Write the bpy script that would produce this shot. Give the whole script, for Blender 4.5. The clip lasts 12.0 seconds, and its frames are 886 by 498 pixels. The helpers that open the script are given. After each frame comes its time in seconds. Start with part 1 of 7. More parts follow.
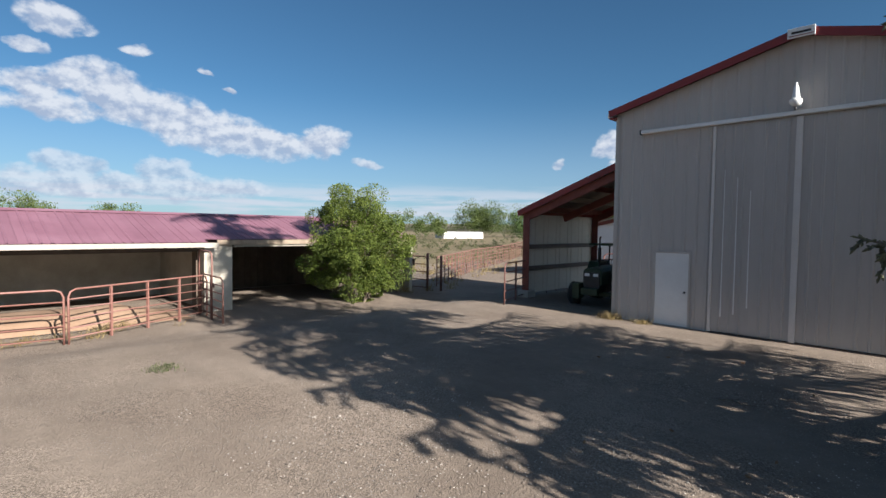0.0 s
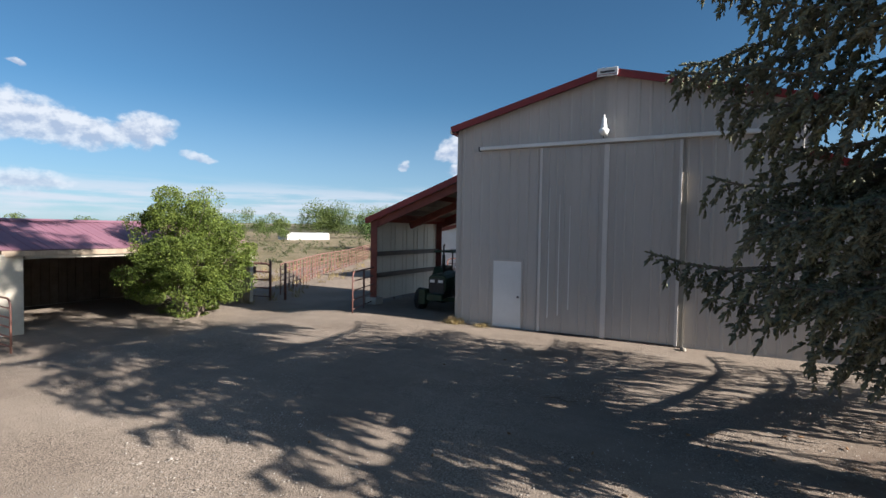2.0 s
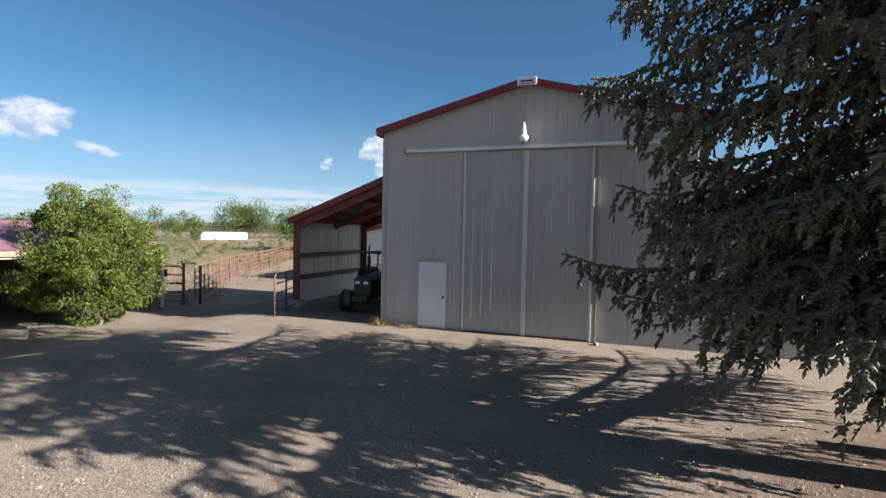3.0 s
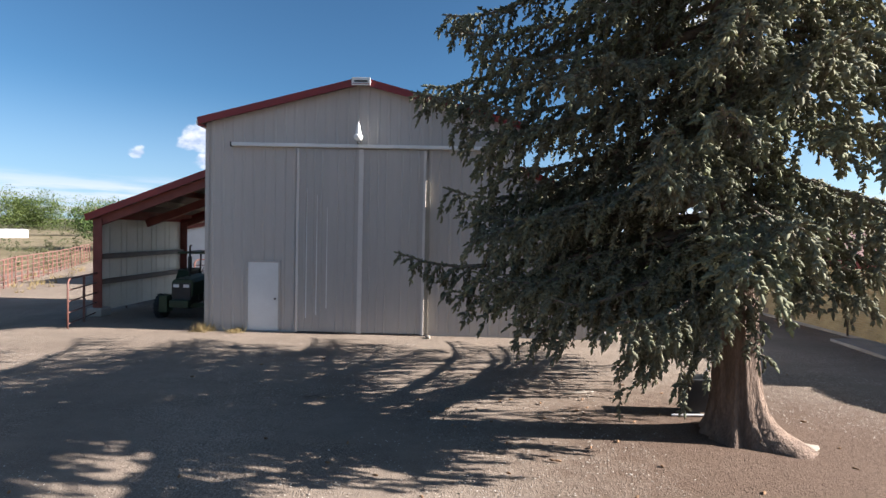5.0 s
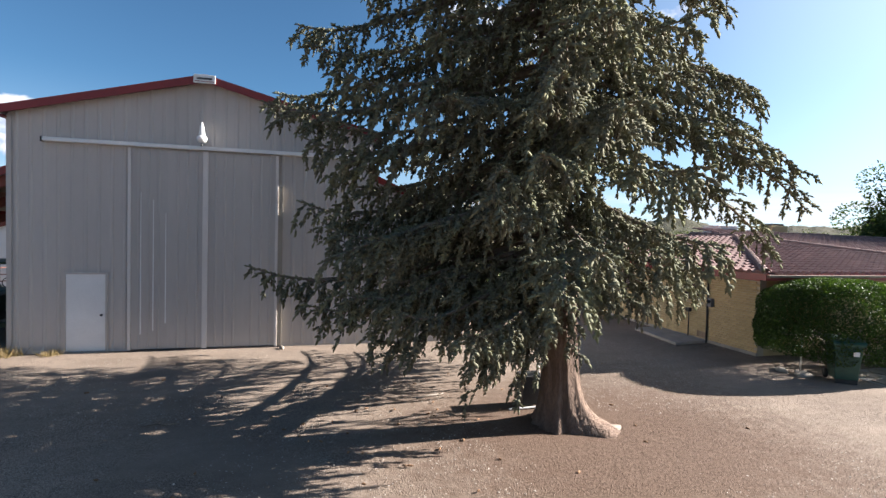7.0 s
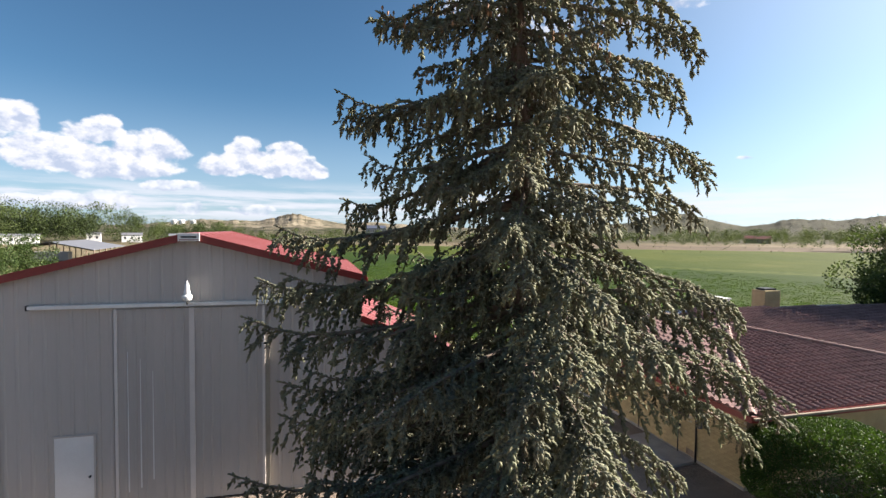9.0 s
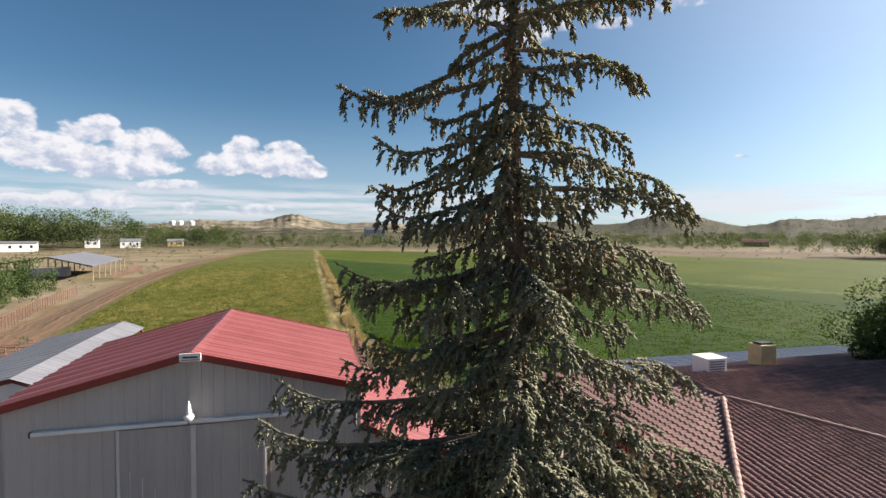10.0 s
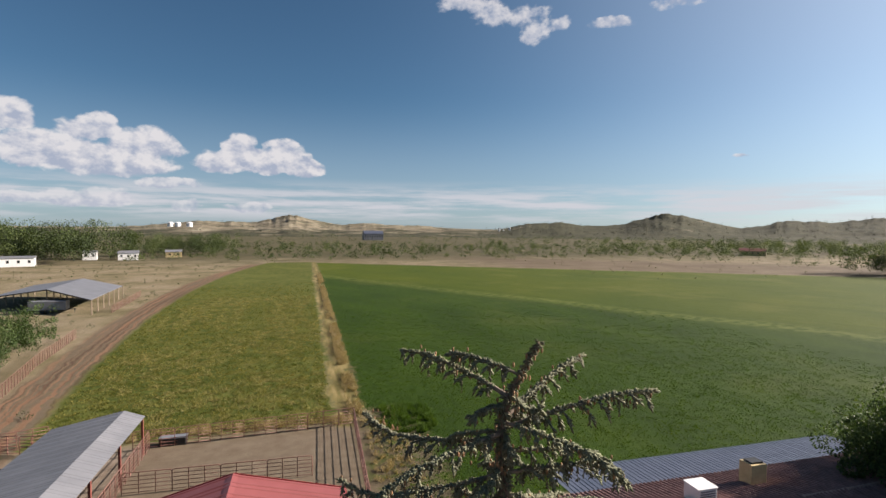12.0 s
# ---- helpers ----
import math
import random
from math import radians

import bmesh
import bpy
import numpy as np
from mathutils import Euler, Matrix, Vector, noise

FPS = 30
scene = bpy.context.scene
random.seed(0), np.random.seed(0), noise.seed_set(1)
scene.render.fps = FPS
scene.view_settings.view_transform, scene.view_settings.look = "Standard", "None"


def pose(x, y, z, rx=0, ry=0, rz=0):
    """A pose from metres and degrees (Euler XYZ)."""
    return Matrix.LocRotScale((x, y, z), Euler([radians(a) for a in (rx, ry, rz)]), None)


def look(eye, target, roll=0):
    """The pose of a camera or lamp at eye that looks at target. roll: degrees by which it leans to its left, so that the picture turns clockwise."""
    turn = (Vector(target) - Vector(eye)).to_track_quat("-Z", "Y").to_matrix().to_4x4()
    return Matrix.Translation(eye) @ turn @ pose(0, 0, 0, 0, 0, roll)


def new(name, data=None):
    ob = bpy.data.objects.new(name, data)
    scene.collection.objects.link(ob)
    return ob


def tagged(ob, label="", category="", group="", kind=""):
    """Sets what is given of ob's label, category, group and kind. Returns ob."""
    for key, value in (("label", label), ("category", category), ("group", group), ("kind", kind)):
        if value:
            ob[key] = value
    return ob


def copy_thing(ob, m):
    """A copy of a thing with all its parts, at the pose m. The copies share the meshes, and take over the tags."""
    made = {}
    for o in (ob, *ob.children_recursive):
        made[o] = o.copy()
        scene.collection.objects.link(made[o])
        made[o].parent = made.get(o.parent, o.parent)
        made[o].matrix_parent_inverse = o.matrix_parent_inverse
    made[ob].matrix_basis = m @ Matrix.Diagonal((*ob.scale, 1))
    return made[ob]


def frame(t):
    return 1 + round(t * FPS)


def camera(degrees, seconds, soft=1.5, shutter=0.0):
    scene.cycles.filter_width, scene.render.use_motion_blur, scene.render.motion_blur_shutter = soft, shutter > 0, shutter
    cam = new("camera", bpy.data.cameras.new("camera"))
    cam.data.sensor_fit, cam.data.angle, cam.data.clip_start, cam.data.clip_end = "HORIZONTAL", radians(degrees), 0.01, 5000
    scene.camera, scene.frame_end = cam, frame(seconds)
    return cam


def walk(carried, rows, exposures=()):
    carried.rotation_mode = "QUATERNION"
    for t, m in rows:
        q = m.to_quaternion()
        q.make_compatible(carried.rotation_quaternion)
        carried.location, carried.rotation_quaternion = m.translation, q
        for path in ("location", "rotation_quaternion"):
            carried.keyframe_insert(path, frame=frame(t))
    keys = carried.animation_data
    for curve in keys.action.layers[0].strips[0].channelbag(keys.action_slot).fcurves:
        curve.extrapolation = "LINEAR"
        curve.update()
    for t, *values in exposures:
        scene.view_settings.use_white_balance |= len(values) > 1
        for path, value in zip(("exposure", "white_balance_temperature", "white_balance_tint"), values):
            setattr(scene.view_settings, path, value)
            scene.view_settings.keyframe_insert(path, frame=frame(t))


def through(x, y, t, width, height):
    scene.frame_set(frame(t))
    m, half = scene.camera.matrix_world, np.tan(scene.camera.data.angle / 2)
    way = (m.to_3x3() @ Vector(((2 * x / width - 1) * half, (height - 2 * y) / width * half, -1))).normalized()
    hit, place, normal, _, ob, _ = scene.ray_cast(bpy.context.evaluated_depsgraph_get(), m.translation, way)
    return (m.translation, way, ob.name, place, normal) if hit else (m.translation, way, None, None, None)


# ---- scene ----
cam = camera(82.4, 12.0)
PATH = [
    (0, (0.033, 0.027, 2.648), (-1.385, 1.435, 2.567), 0.8),
    (0.5, (0.09, -0.001, 2.703), (-1.22, 1.509, 2.624), 0.9),
    (1, (0.074, -0.017, 2.774), (-1.118, 1.587, 2.698), 0.9),
    (1.5, (0.062, -0.014, 2.869), (-1.007, 1.674, 2.795), 0.9),
    (2, (0.018, -0.014, 2.933), (-0.92, 1.751, 2.862), 1.0),
    (2.5, (0.059, -0.073, 2.987), (-0.745, 1.757, 2.918), 1.0),
    (3, (0.052, -0.153, 3.003), (-0.615, 1.732, 2.935), 1.1),
    (5, (0.161, -0.284, 3.023), (0.115, 1.714, 2.961), 1.3),
    (5.5, (0.139, -0.374, 3.037), (0.258, 1.622, 2.977), 1.4),
    (6, (0.153, -0.485, 3.026), (0.433, 1.494, 2.971), 1.4),
    (6.5, (0.146, -0.6, 3.06), (0.586, 1.351, 3.005), 1.5),
    (6.7, (0.133, -0.607, 3.151), (0.636, 1.328, 3.087), 1.7),
    (8.5, (0.546, -0.526, 6.019), (1.052, 1.408, 5.95), 0.7),
    (9, (0.504, -0.585, 7.561), (1.014, 1.347, 7.486), 0.5),
    (9.5, (0.461, -0.594, 9.189), (0.975, 1.337, 9.111), 0.4),
    (10, (0.471, -0.609, 10.83), (0.986, 1.322, 10.751), 0.4),
    (10.5, (0.497, -0.605, 12.582), (1.013, 1.325, 12.5), 0.4),
    (11, (0.526, -0.611, 14.389), (1.043, 1.319, 14.306), 0.4),
    (11.5, (0.433, -0.704, 16.216), (0.953, 1.226, 16.132), 0.5),
    (12, (0.424, -0.816, 18.057), (0.946, 1.113, 17.972), 0.5),
]
walk(cam, [(t, look(eye, target, roll)) for t, eye, target, roll in PATH],
     [(0, 1.60, 5850, 11), (1.5, 1.70, 5850, 11), (3, 1.90, 5850, 11), (5, 2.12, 5880, 14), (6.5, 2.22, 5950, 15), (8.5, 2.16, 6150, 15), (9.5, 1.92, 6300, 15), (10.5, 1.73, 6350, 15), (12, 1.48, 6400, 16)])

# ---- sky, sun ----
SUN_E, SUN_A = radians(24.5), radians(0.3)   # height over the horizon; turn from +x towards +y
SUN_DIR = Vector((math.cos(SUN_E) * math.cos(SUN_A), math.cos(SUN_E) * math.sin(SUN_A), math.sin(SUN_E)))
sun = new("sun", bpy.data.lights.new("sun", "SUN"))
sun.data.energy, sun.data.angle, sun.data.color = 5.0, radians(0.53), (1.0, 0.90, 0.76)
sun.matrix_world = look(SUN_DIR * 60, (0, 0, 0))


class Nodes:
    """Short ways to wire a node tree."""

    def __init__(self, tree):
        self.t = tree

    def add(self, kind):
        return self.t.nodes.new(kind)

    def put(self, socket, v):
        if isinstance(v, bpy.types.NodeSocket):
            self.t.links.new(v, socket)
        elif v is not None:
            socket.default_value = v

    def m(self, op, a, b=None, c=None, clamp=False):
        n = self.add("ShaderNodeMath")
        n.operation, n.use_clamp = op, clamp
        for i, v in enumerate((a, b, c)):
            self.put(n.inputs[i], v)
        return n.outputs[0]

    def vm(self, op, a, b=None):
        n = self.add("ShaderNodeVectorMath")
        n.operation = op
        self.put(n.inputs[0], a)
        self.put(n.inputs[1], b)
        return n.outputs[0]

    def noise(self, vec, scale, detail=4.0, rough=0.55, dist=0.0):
        n = self.add("ShaderNodeTexNoise")
        self.put(n.inputs["Vector"], vec)
        n.inputs["Scale"].default_value, n.inputs["Detail"].default_value = scale, detail
        n.inputs["Roughness"].default_value, n.inputs["Distortion"].default_value = rough, dist
        return n.outputs["Fac"]

    def voro(self, vec, scale, feature="F1", out="Distance"):
        n = self.add("ShaderNodeTexVoronoi")
        n.feature = feature
        self.put(n.inputs["Vector"], vec)
        n.inputs["Scale"].default_value = scale
        return n.outputs[out]

    def ramp(self, fac, stops):
        n = self.add("ShaderNodeValToRGB")
        e = n.color_ramp.elements
        while len(e) < len(stops):
            e.new(0.5)
        for el, (p, c) in zip(e, stops):
            el.position, el.color = p, (*c, 1)
        self.put(n.inputs[0], fac)
        return n.outputs[0]

    def step(self, v, lo, hi):
        n = self.add("ShaderNodeMapRange")
        n.interpolation_type = "SMOOTHSTEP"
        self.put(n.inputs[0], v)
        n.inputs[1].default_value, n.inputs[2].default_value = lo, hi
        return n.outputs[0]

    def mix(self, fac, a, b, blend="MIX"):
        n = self.add("ShaderNodeMix")
        n.data_type, n.blend_type = "RGBA", blend
        self.put(n.inputs[0], fac)
        self.put(n.inputs[6], (*a, 1) if isinstance(a, tuple) else a)
        self.put(n.inputs[7], (*b, 1) if isinstance(b, tuple) else b)
        return n.outputs[2]

    def xyz(self, vec):
        n = self.add("ShaderNodeSeparateXYZ")
        self.put(n.inputs[0], vec)
        return n.outputs

    def vec(self, x, y, z):
        n = self.add("ShaderNodeCombineXYZ")
        for i, v in enumerate((x, y, z)):
            self.put(n.inputs[i], v)
        return n.outputs[0]


world = bpy.data.worlds.new("world")
scene.world = world
world.use_nodes = True
W = Nodes(world.node_tree)
world.node_tree.nodes.clear()
sky = W.add("ShaderNodeTexSky")
sky.sky_type, sky.sun_disc, sky.sun_elevation, sky.sun_rotation = "NISHITA", False, SUN_E, radians(90) - SUN_A
sky.altitude, sky.air_density, sky.dust_density, sky.ozone_density = 1600, 1.0, 1.3, 2.8
# clouds: puffs with lumpy tops and flat bases (bearing from +y towards +x, height, half width, half height, in degrees)
WEST = [(-82.7, 17.4, 3.4, 1.5), (-84.5, 15.0, 2.2, 0.9), (-75.9, 16.1, 1.8, 0.8), (-70.2, 15.2, 0.9, 0.35), (-84.4, 12.0, 3.0, 1.4), (-79.1, 12.7, 4.3, 2.4), (-75.4, 10.9, 6.0, 2.7), (-83.2, 10.1, 4.2, 1.6), (-69.2, 9.1, 6.6, 2.7), (-64.0, 8.3, 5.3, 2.1), (-58.4, 9.0, 2.9, 2.4), (-68.6, 13.8, 0.9, 0.4), (-81.7, 5.5, 3.0, 1.3), (-74.1, 5.5, 3.0, 1.3), (-82.9, 3.5, 7.6, 1.9), (-72.1, 3.6, 9.1, 1.7), (-53.8, 7.1, 2.0, 0.5), (-32.5, 7.1, 0.9, 0.8), (-26.9, 8.8, 1.9, 1.9)]
NORTH = [(-25.1, 9.2, 2.4, 1.6), (-22.5, 6.4, 5.0, 2.4), (-19.3, 8.8, 2.5, 1.6), (-14.8, 7.8, 3.4, 2.1), (-18.8, 5.7, 7.4, 2.0), (-6.5, 7.9, 2.0, 1.8), (-2.7, 6.8, 3.7, 2.3), (-8.0, 6.3, 3.8, 1.6), (-0.7, 6.0, 2.6, 1.5), (-13.2, 4.1, 3.9, 0.7), (-22.0, 2.4, 1.9, 1.1), (-18.6, 2.4, 3.0, 1.2), (-11.5, 1.8, 1.7, 1.1), (-24.9, 2.2, 2.6, 0.9), (-5.9, 1.9, 2.8, 0.6)]
HIGH = [(17.8, 23.4, 4.6, 0.9), (22.2, 22.2, 5.2, 1.2), (24.7, 20.5, 2.3, 1.2), (27.4, 21.2, 2.3, 0.7), (32.9, 20.9, 3.0, 0.7), (39.7, 21.9, 3.0, 0.9), (46.0, 6.9, 0.9, 0.25)]
wdir = W.add("ShaderNodeTexCoord").outputs["Generated"]
wx, wy, wz = W.xyz(W.vm("NORMALIZE", wdir))
az = W.m("ARCTAN2", wx, wy)                      # 0 along +y, growing towards +x
el = W.m("ARCSINE", wz)
cv = W.vec(az, W.m("MULTIPLY", el, 1.35), 3.7)
big = W.noise(cv, 14.0, 3.0, 0.55)
puff = W.noise(cv, 34.0, 7.0, 0.58)
deg_a = W.m("ADD", W.m("MULTIPLY", az, 57.2958), W.m("MULTIPLY", W.m("SUBTRACT", big, 0.5), 3.6))
deg_e = W.m("ADD", W.m("MULTIPLY", el, 57.2958), W.m("MULTIPLY", W.m("SUBTRACT", W.noise(W.vm("ADD", cv, (3.0, 7.0, 1.0)), 17.0, 3.0, 0.55), 0.5), 2.0))


def cloud_sum(puffs, flat):
    """How deep inside the puffs a direction lies, and how high within them."""
    depth, high = 0.0, 0.0
    for a_, e_, wa, we in puffs:
        dx_ = W.m("DIVIDE", W.m("SUBTRACT", deg_a, a_), wa)
        dy_ = W.m("DIVIDE", W.m("SUBTRACT", deg_e, e_), we)
        low_ = W.m("MAXIMUM", dy_, W.m("MULTIPLY", dy_, -flat))
        f_ = W.m("MAXIMUM", W.m("SUBTRACT", W.m("SUBTRACT", 1.0, W.m("MULTIPLY", dx_, dx_)), W.m("MULTIPLY", low_, low_)), 0.0)
        high = W.m("MULTIPLY_ADD", f_, dy_, high)
        depth = W.m("ADD", depth, f_)
    return depth, W.m("DIVIDE", high, W.m("ADD", depth, 0.05))


def cloud_mask(depth, ragged, lo, hi):
    edge_ = W.step(W.m("ADD", depth, W.m("MULTIPLY", W.m("SUBTRACT", puff, 0.5), ragged)), lo, hi)
    return W.m("MULTIPLY", edge_, W.step(depth, 0.0, 0.22))


west, west_h = cloud_sum(WEST, 1.3)
north, north_h = cloud_sum(NORTH, 1.6)
high, high_h = cloud_sum(HIGH, 1.0)
soft_w = W.step(el, 0.10, 0.16)                  # the western clouds are looser low down
m_west = W.m("MULTIPLY", cloud_mask(west, 1.7, -0.05, 0.80), W.m("MULTIPLY_ADD", soft_w, 0.30, 0.62))
m_north = W.m("MULTIPLY", cloud_mask(north, 1.2, 0.05, 0.50), W.m("MULTIPLY_ADD", W.step(el, 0.055, 0.10), 0.36, 0.60))
m_high = W.m("MULTIPLY", cloud_mask(high, 2.4, 0.15, 0.95), 0.80)
mask = W.m("MAXIMUM", W.m("MAXIMUM", m_west, m_north), m_high)
lit = W.noise(W.vm("ADD", cv, (0.010, 0.014, 0.0)), 34.0, 7.0, 0.58)
rise = W.m("ADD", W.m("ADD", W.m("MULTIPLY", north_h, 0.75), W.m("MULTIPLY", west_h, 0.5)), W.m("MULTIPLY", high_h, 0.4))
shade = W.m("ADD", W.m("ADD", 0.50, W.m("MULTIPLY", W.m("SUBTRACT", puff, lit), 3.4)), rise, clamp=True)
cloud = W.mix(shade, (5.3, 6.0, 7.2), (10.0, 9.9, 9.7))
# thin streaks low over the horizon
streak = W.noise(W.vec(W.m("MULTIPLY", az, 2.2), W.m("MULTIPLY", el, 26.0), 1.0), 2.0, 5.0, 0.6)
thin = W.m("MULTIPLY", W.m("MULTIPLY", W.step(streak, 0.36, 0.62), 0.85), W.m("MULTIPLY", W.step(el, 0.095, 0.05), W.step(el, 0.0, 0.03)))
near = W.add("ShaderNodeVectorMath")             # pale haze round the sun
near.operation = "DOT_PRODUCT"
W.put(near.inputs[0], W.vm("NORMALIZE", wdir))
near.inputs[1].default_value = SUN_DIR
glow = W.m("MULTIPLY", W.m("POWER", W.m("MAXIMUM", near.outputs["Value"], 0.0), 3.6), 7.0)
tinted = W.mix(1.0, sky.outputs[0], (0.79, 1.07, 1.06), "MULTIPLY")
pale = W.m("MULTIPLY", W.step(el, 0.26, 0.0), 0.50)                # bluish haze towards the horizon
tinted = W.mix(pale, tinted, (5.6, 6.7, 7.9))
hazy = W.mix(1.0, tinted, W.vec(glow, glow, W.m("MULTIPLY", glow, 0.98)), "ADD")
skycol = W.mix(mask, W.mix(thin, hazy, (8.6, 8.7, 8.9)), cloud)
bg = W.add("ShaderNodeBackground")
world.node_tree.links.new(skycol, bg.inputs[0])
bg.inputs[1].default_value = 0.027
world.node_tree.links.new(bg.outputs[0], W.add("ShaderNodeOutputWorld").inputs[0])

# ---- materials ----
def surface(name, stops, scale=1.0, rough=0.8, metal=0.0, fine=0.25, fscale=40.0, bump=0.2, bscale=60.0, rand=0.0, island=0.0, stretch=(1, 1, 1), spec=0.4, dist=0.02):
    """A procedural surface: coarse stains from a ramp, fine grain, relief, and a little difference from piece to piece."""
    m = bpy.data.materials.new(name)
    m.use_nodes = True
    n = Nodes(m.node_tree)
    b = m.node_tree.nodes["Principled BSDF"]
    co = n.vm("MULTIPLY", n.add("ShaderNodeTexCoord").outputs["Object"], stretch)
    col = n.ramp(n.noise(co, scale, 5.0, 0.6), stops)
    g = n.noise(co, fscale, 3.0, 0.6)
    f = n.m("ADD", 1 - fine, n.m("MULTIPLY", g, 2 * fine))
    if rand:
        f = n.m("MULTIPLY", f, n.m("ADD", 1 - rand, n.m("MULTIPLY", n.add("ShaderNodeObjectInfo").outputs["Random"], 2 * rand)))
    if island:
        f = n.m("MULTIPLY", f, n.m("ADD", 1 - island, n.m("MULTIPLY", n.add("ShaderNodeNewGeometry").outputs["Random Per Island"], 2 * island)))
    col = n.mix(1.0, col, n.vec(f, f, f), "MULTIPLY")
    n.put(b.inputs["Base Color"], col)
    b.inputs["Metallic"].default_value = metal
    n.put(b.inputs["Roughness"], n.m("ADD", rough - 0.06, n.m("MULTIPLY", g, 0.12), clamp=True))
    b.inputs["Specular IOR Level"].default_value = spec
    if bump:
        bn = n.add("ShaderNodeBump")
        bn.inputs["Strength"].default_value, bn.inputs["Distance"].default_value = bump, dist
        n.put(bn.inputs["Height"], n.noise(co, bscale, 4.0, 0.65))
        n.put(b.inputs["Normal"], bn.outputs[0])
    return m


def leafy(name, stops, scale=2.0, island=0.35, trans=0.35, rough=0.6, through=0.55):
    """Leaves and needles: colour by clump and by leaf, with some light through them."""
    m = bpy.data.materials.new(name)
    m.use_nodes = True
    n = Nodes(m.node_tree)
    b = m.node_tree.nodes["Principled BSDF"]
    co = n.add("ShaderNodeTexCoord").outputs["Object"]
    r = n.add("ShaderNodeNewGeometry").outputs["Random Per Island"]
    col = n.ramp(n.m("ADD", n.m("MULTIPLY", n.noise(co, scale, 3.0), 0.7), n.m("MULTIPLY", r, 0.3)), stops)
    f = n.m("ADD", 1 - island, n.m("MULTIPLY", r, 2 * island))
    col = n.mix(1.0, col, n.vec(f, f, f), "MULTIPLY")
    n.put(b.inputs["Base Color"], col)
    b.inputs["Roughness"].default_value = rough
    b.inputs["Specular IOR Level"].default_value = 0.3
    tr = n.add("ShaderNodeBsdfTranslucent")
    n.put(tr.inputs[0], n.mix(1.0, col, (1.0, 1.0, through), "MULTIPLY"))
    mx = n.add("ShaderNodeMixShader")
    mx.inputs[0].default_value = trans
    m.node_tree.links.new(b.outputs[0], mx.inputs[1])
    m.node_tree.links.new(tr.outputs[0], mx.inputs[2])
    m.node_tree.links.new(mx.outputs[0], m.node_tree.nodes["Material Output"].inputs[0])
    return m


BEIGE = surface("beige_siding", [(0.3, (0.401, 0.372, 0.341)), (0.7, (0.456, 0.422, 0.388))], 0.35, 0.6, 0.0, 0.06, 9.0, 0.03, 30, rand=0.05, stretch=(1, 1, 0.25))
DOORSIDE = surface("door_siding", [(0.3, (0.38, 0.351, 0.324)), (0.7, (0.435, 0.406, 0.375))], 0.35, 0.55, 0.0, 0.07, 9.0, 0.03, 30, rand=0.04, stretch=(1, 1, 0.2))
INNER = surface("inner_siding", [(0.3, (0.50, 0.47, 0.40)), (0.7, (0.60, 0.56, 0.48))], 0.5, 0.5, 0.0, 0.1, 9.0, 0.03, 30)
REDROOF = surface("red_roof_paint", [(0.3, (0.175, 0.0486, 0.0471)), (0.7, (0.217, 0.068, 0.0669))], 0.6, 0.42, 0.0, 0.1, 14, 0.03, 30, rand=0.04)
REDTRIM = surface("red_trim_paint", [(0.3, (0.16, 0.018, 0.016)), (0.7, (0.22, 0.028, 0.024))], 1.0, 0.4, 0.0, 0.1, 20, 0.02, 40)
REDSTEEL = surface("red_oxide_steel", [(0.3, (0.13, 0.035, 0.028)), (0.7, (0.20, 0.06, 0.045))], 2.0, 0.6, 0.0, 0.2, 30, 0.1, 60)
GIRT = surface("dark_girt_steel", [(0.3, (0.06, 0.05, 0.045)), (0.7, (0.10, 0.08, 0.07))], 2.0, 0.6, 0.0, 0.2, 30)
WHITE = surface("white_paint", [(0.3, (0.63, 0.63, 0.621)), (0.7, (0.72, 0.72, 0.711))], 1.2, 0.4, 0.0, 0.06, 25, 0.03, 50)
STILE = surface("pale_stile", [(0.3, (0.561, 0.5248, 0.492)), (0.7, (0.629, 0.5904, 0.5576))], 1.2, 0.5, 0.0, 0.1, 25)
TRACK = surface("galvanised_track", [(0.3, (0.62, 0.62, 0.61)), (0.7, (0.74, 0.74, 0.72))], 1.2, 0.35, 0.0, 0.1, 25)
CREAM = surface("cream_fascia", [(0.3, (0.248, 0.218, 0.174)), (0.7, (0.307, 0.278, 0.232))], 1.2, 0.6, 0.0, 0.15, 25)
STUCCO = surface("cream_plaster", [(0.25, (0.324, 0.289, 0.225)), (0.6, (0.422, 0.38, 0.31)), (0.8, (0.465, 0.422, 0.352))], 1.5, 0.85, 0.0, 0.12, 30, 0.3, 80)
PINKROOF = surface("faded_red_roof", [(0.25, (0.156, 0.0717, 0.0952)), (0.5, (0.191, 0.0935, 0.121)), (0.75, (0.219, 0.115, 0.145))], 0.7, 0.5, 0.0, 0.12, 12, 0.04, 20, rand=0.06)
WOOD = surface("weathered_wood", [(0.3, (0.16, 0.12, 0.085)), (0.7, (0.28, 0.22, 0.16))], 3.0, 0.85, 0.0, 0.3, 30, 0.3, 60, stretch=(1, 1, 0.2))
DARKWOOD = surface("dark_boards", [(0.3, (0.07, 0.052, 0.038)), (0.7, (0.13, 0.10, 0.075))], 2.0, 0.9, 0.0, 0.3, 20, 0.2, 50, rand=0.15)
PIPE = surface("red_pipe_paint", [(0.3, (0.146, 0.0644, 0.0504)), (0.55, (0.19, 0.0924, 0.0728)), (0.8, (0.185, 0.112, 0.0896))], 6.0, 0.5, 0.0, 0.2, 40)
PIPEDK = surface("rusty_gate_steel", [(0.3, (0.07, 0.035, 0.03)), (0.7, (0.15, 0.065, 0.05))], 6.0, 0.6, 0.0, 0.2, 40)
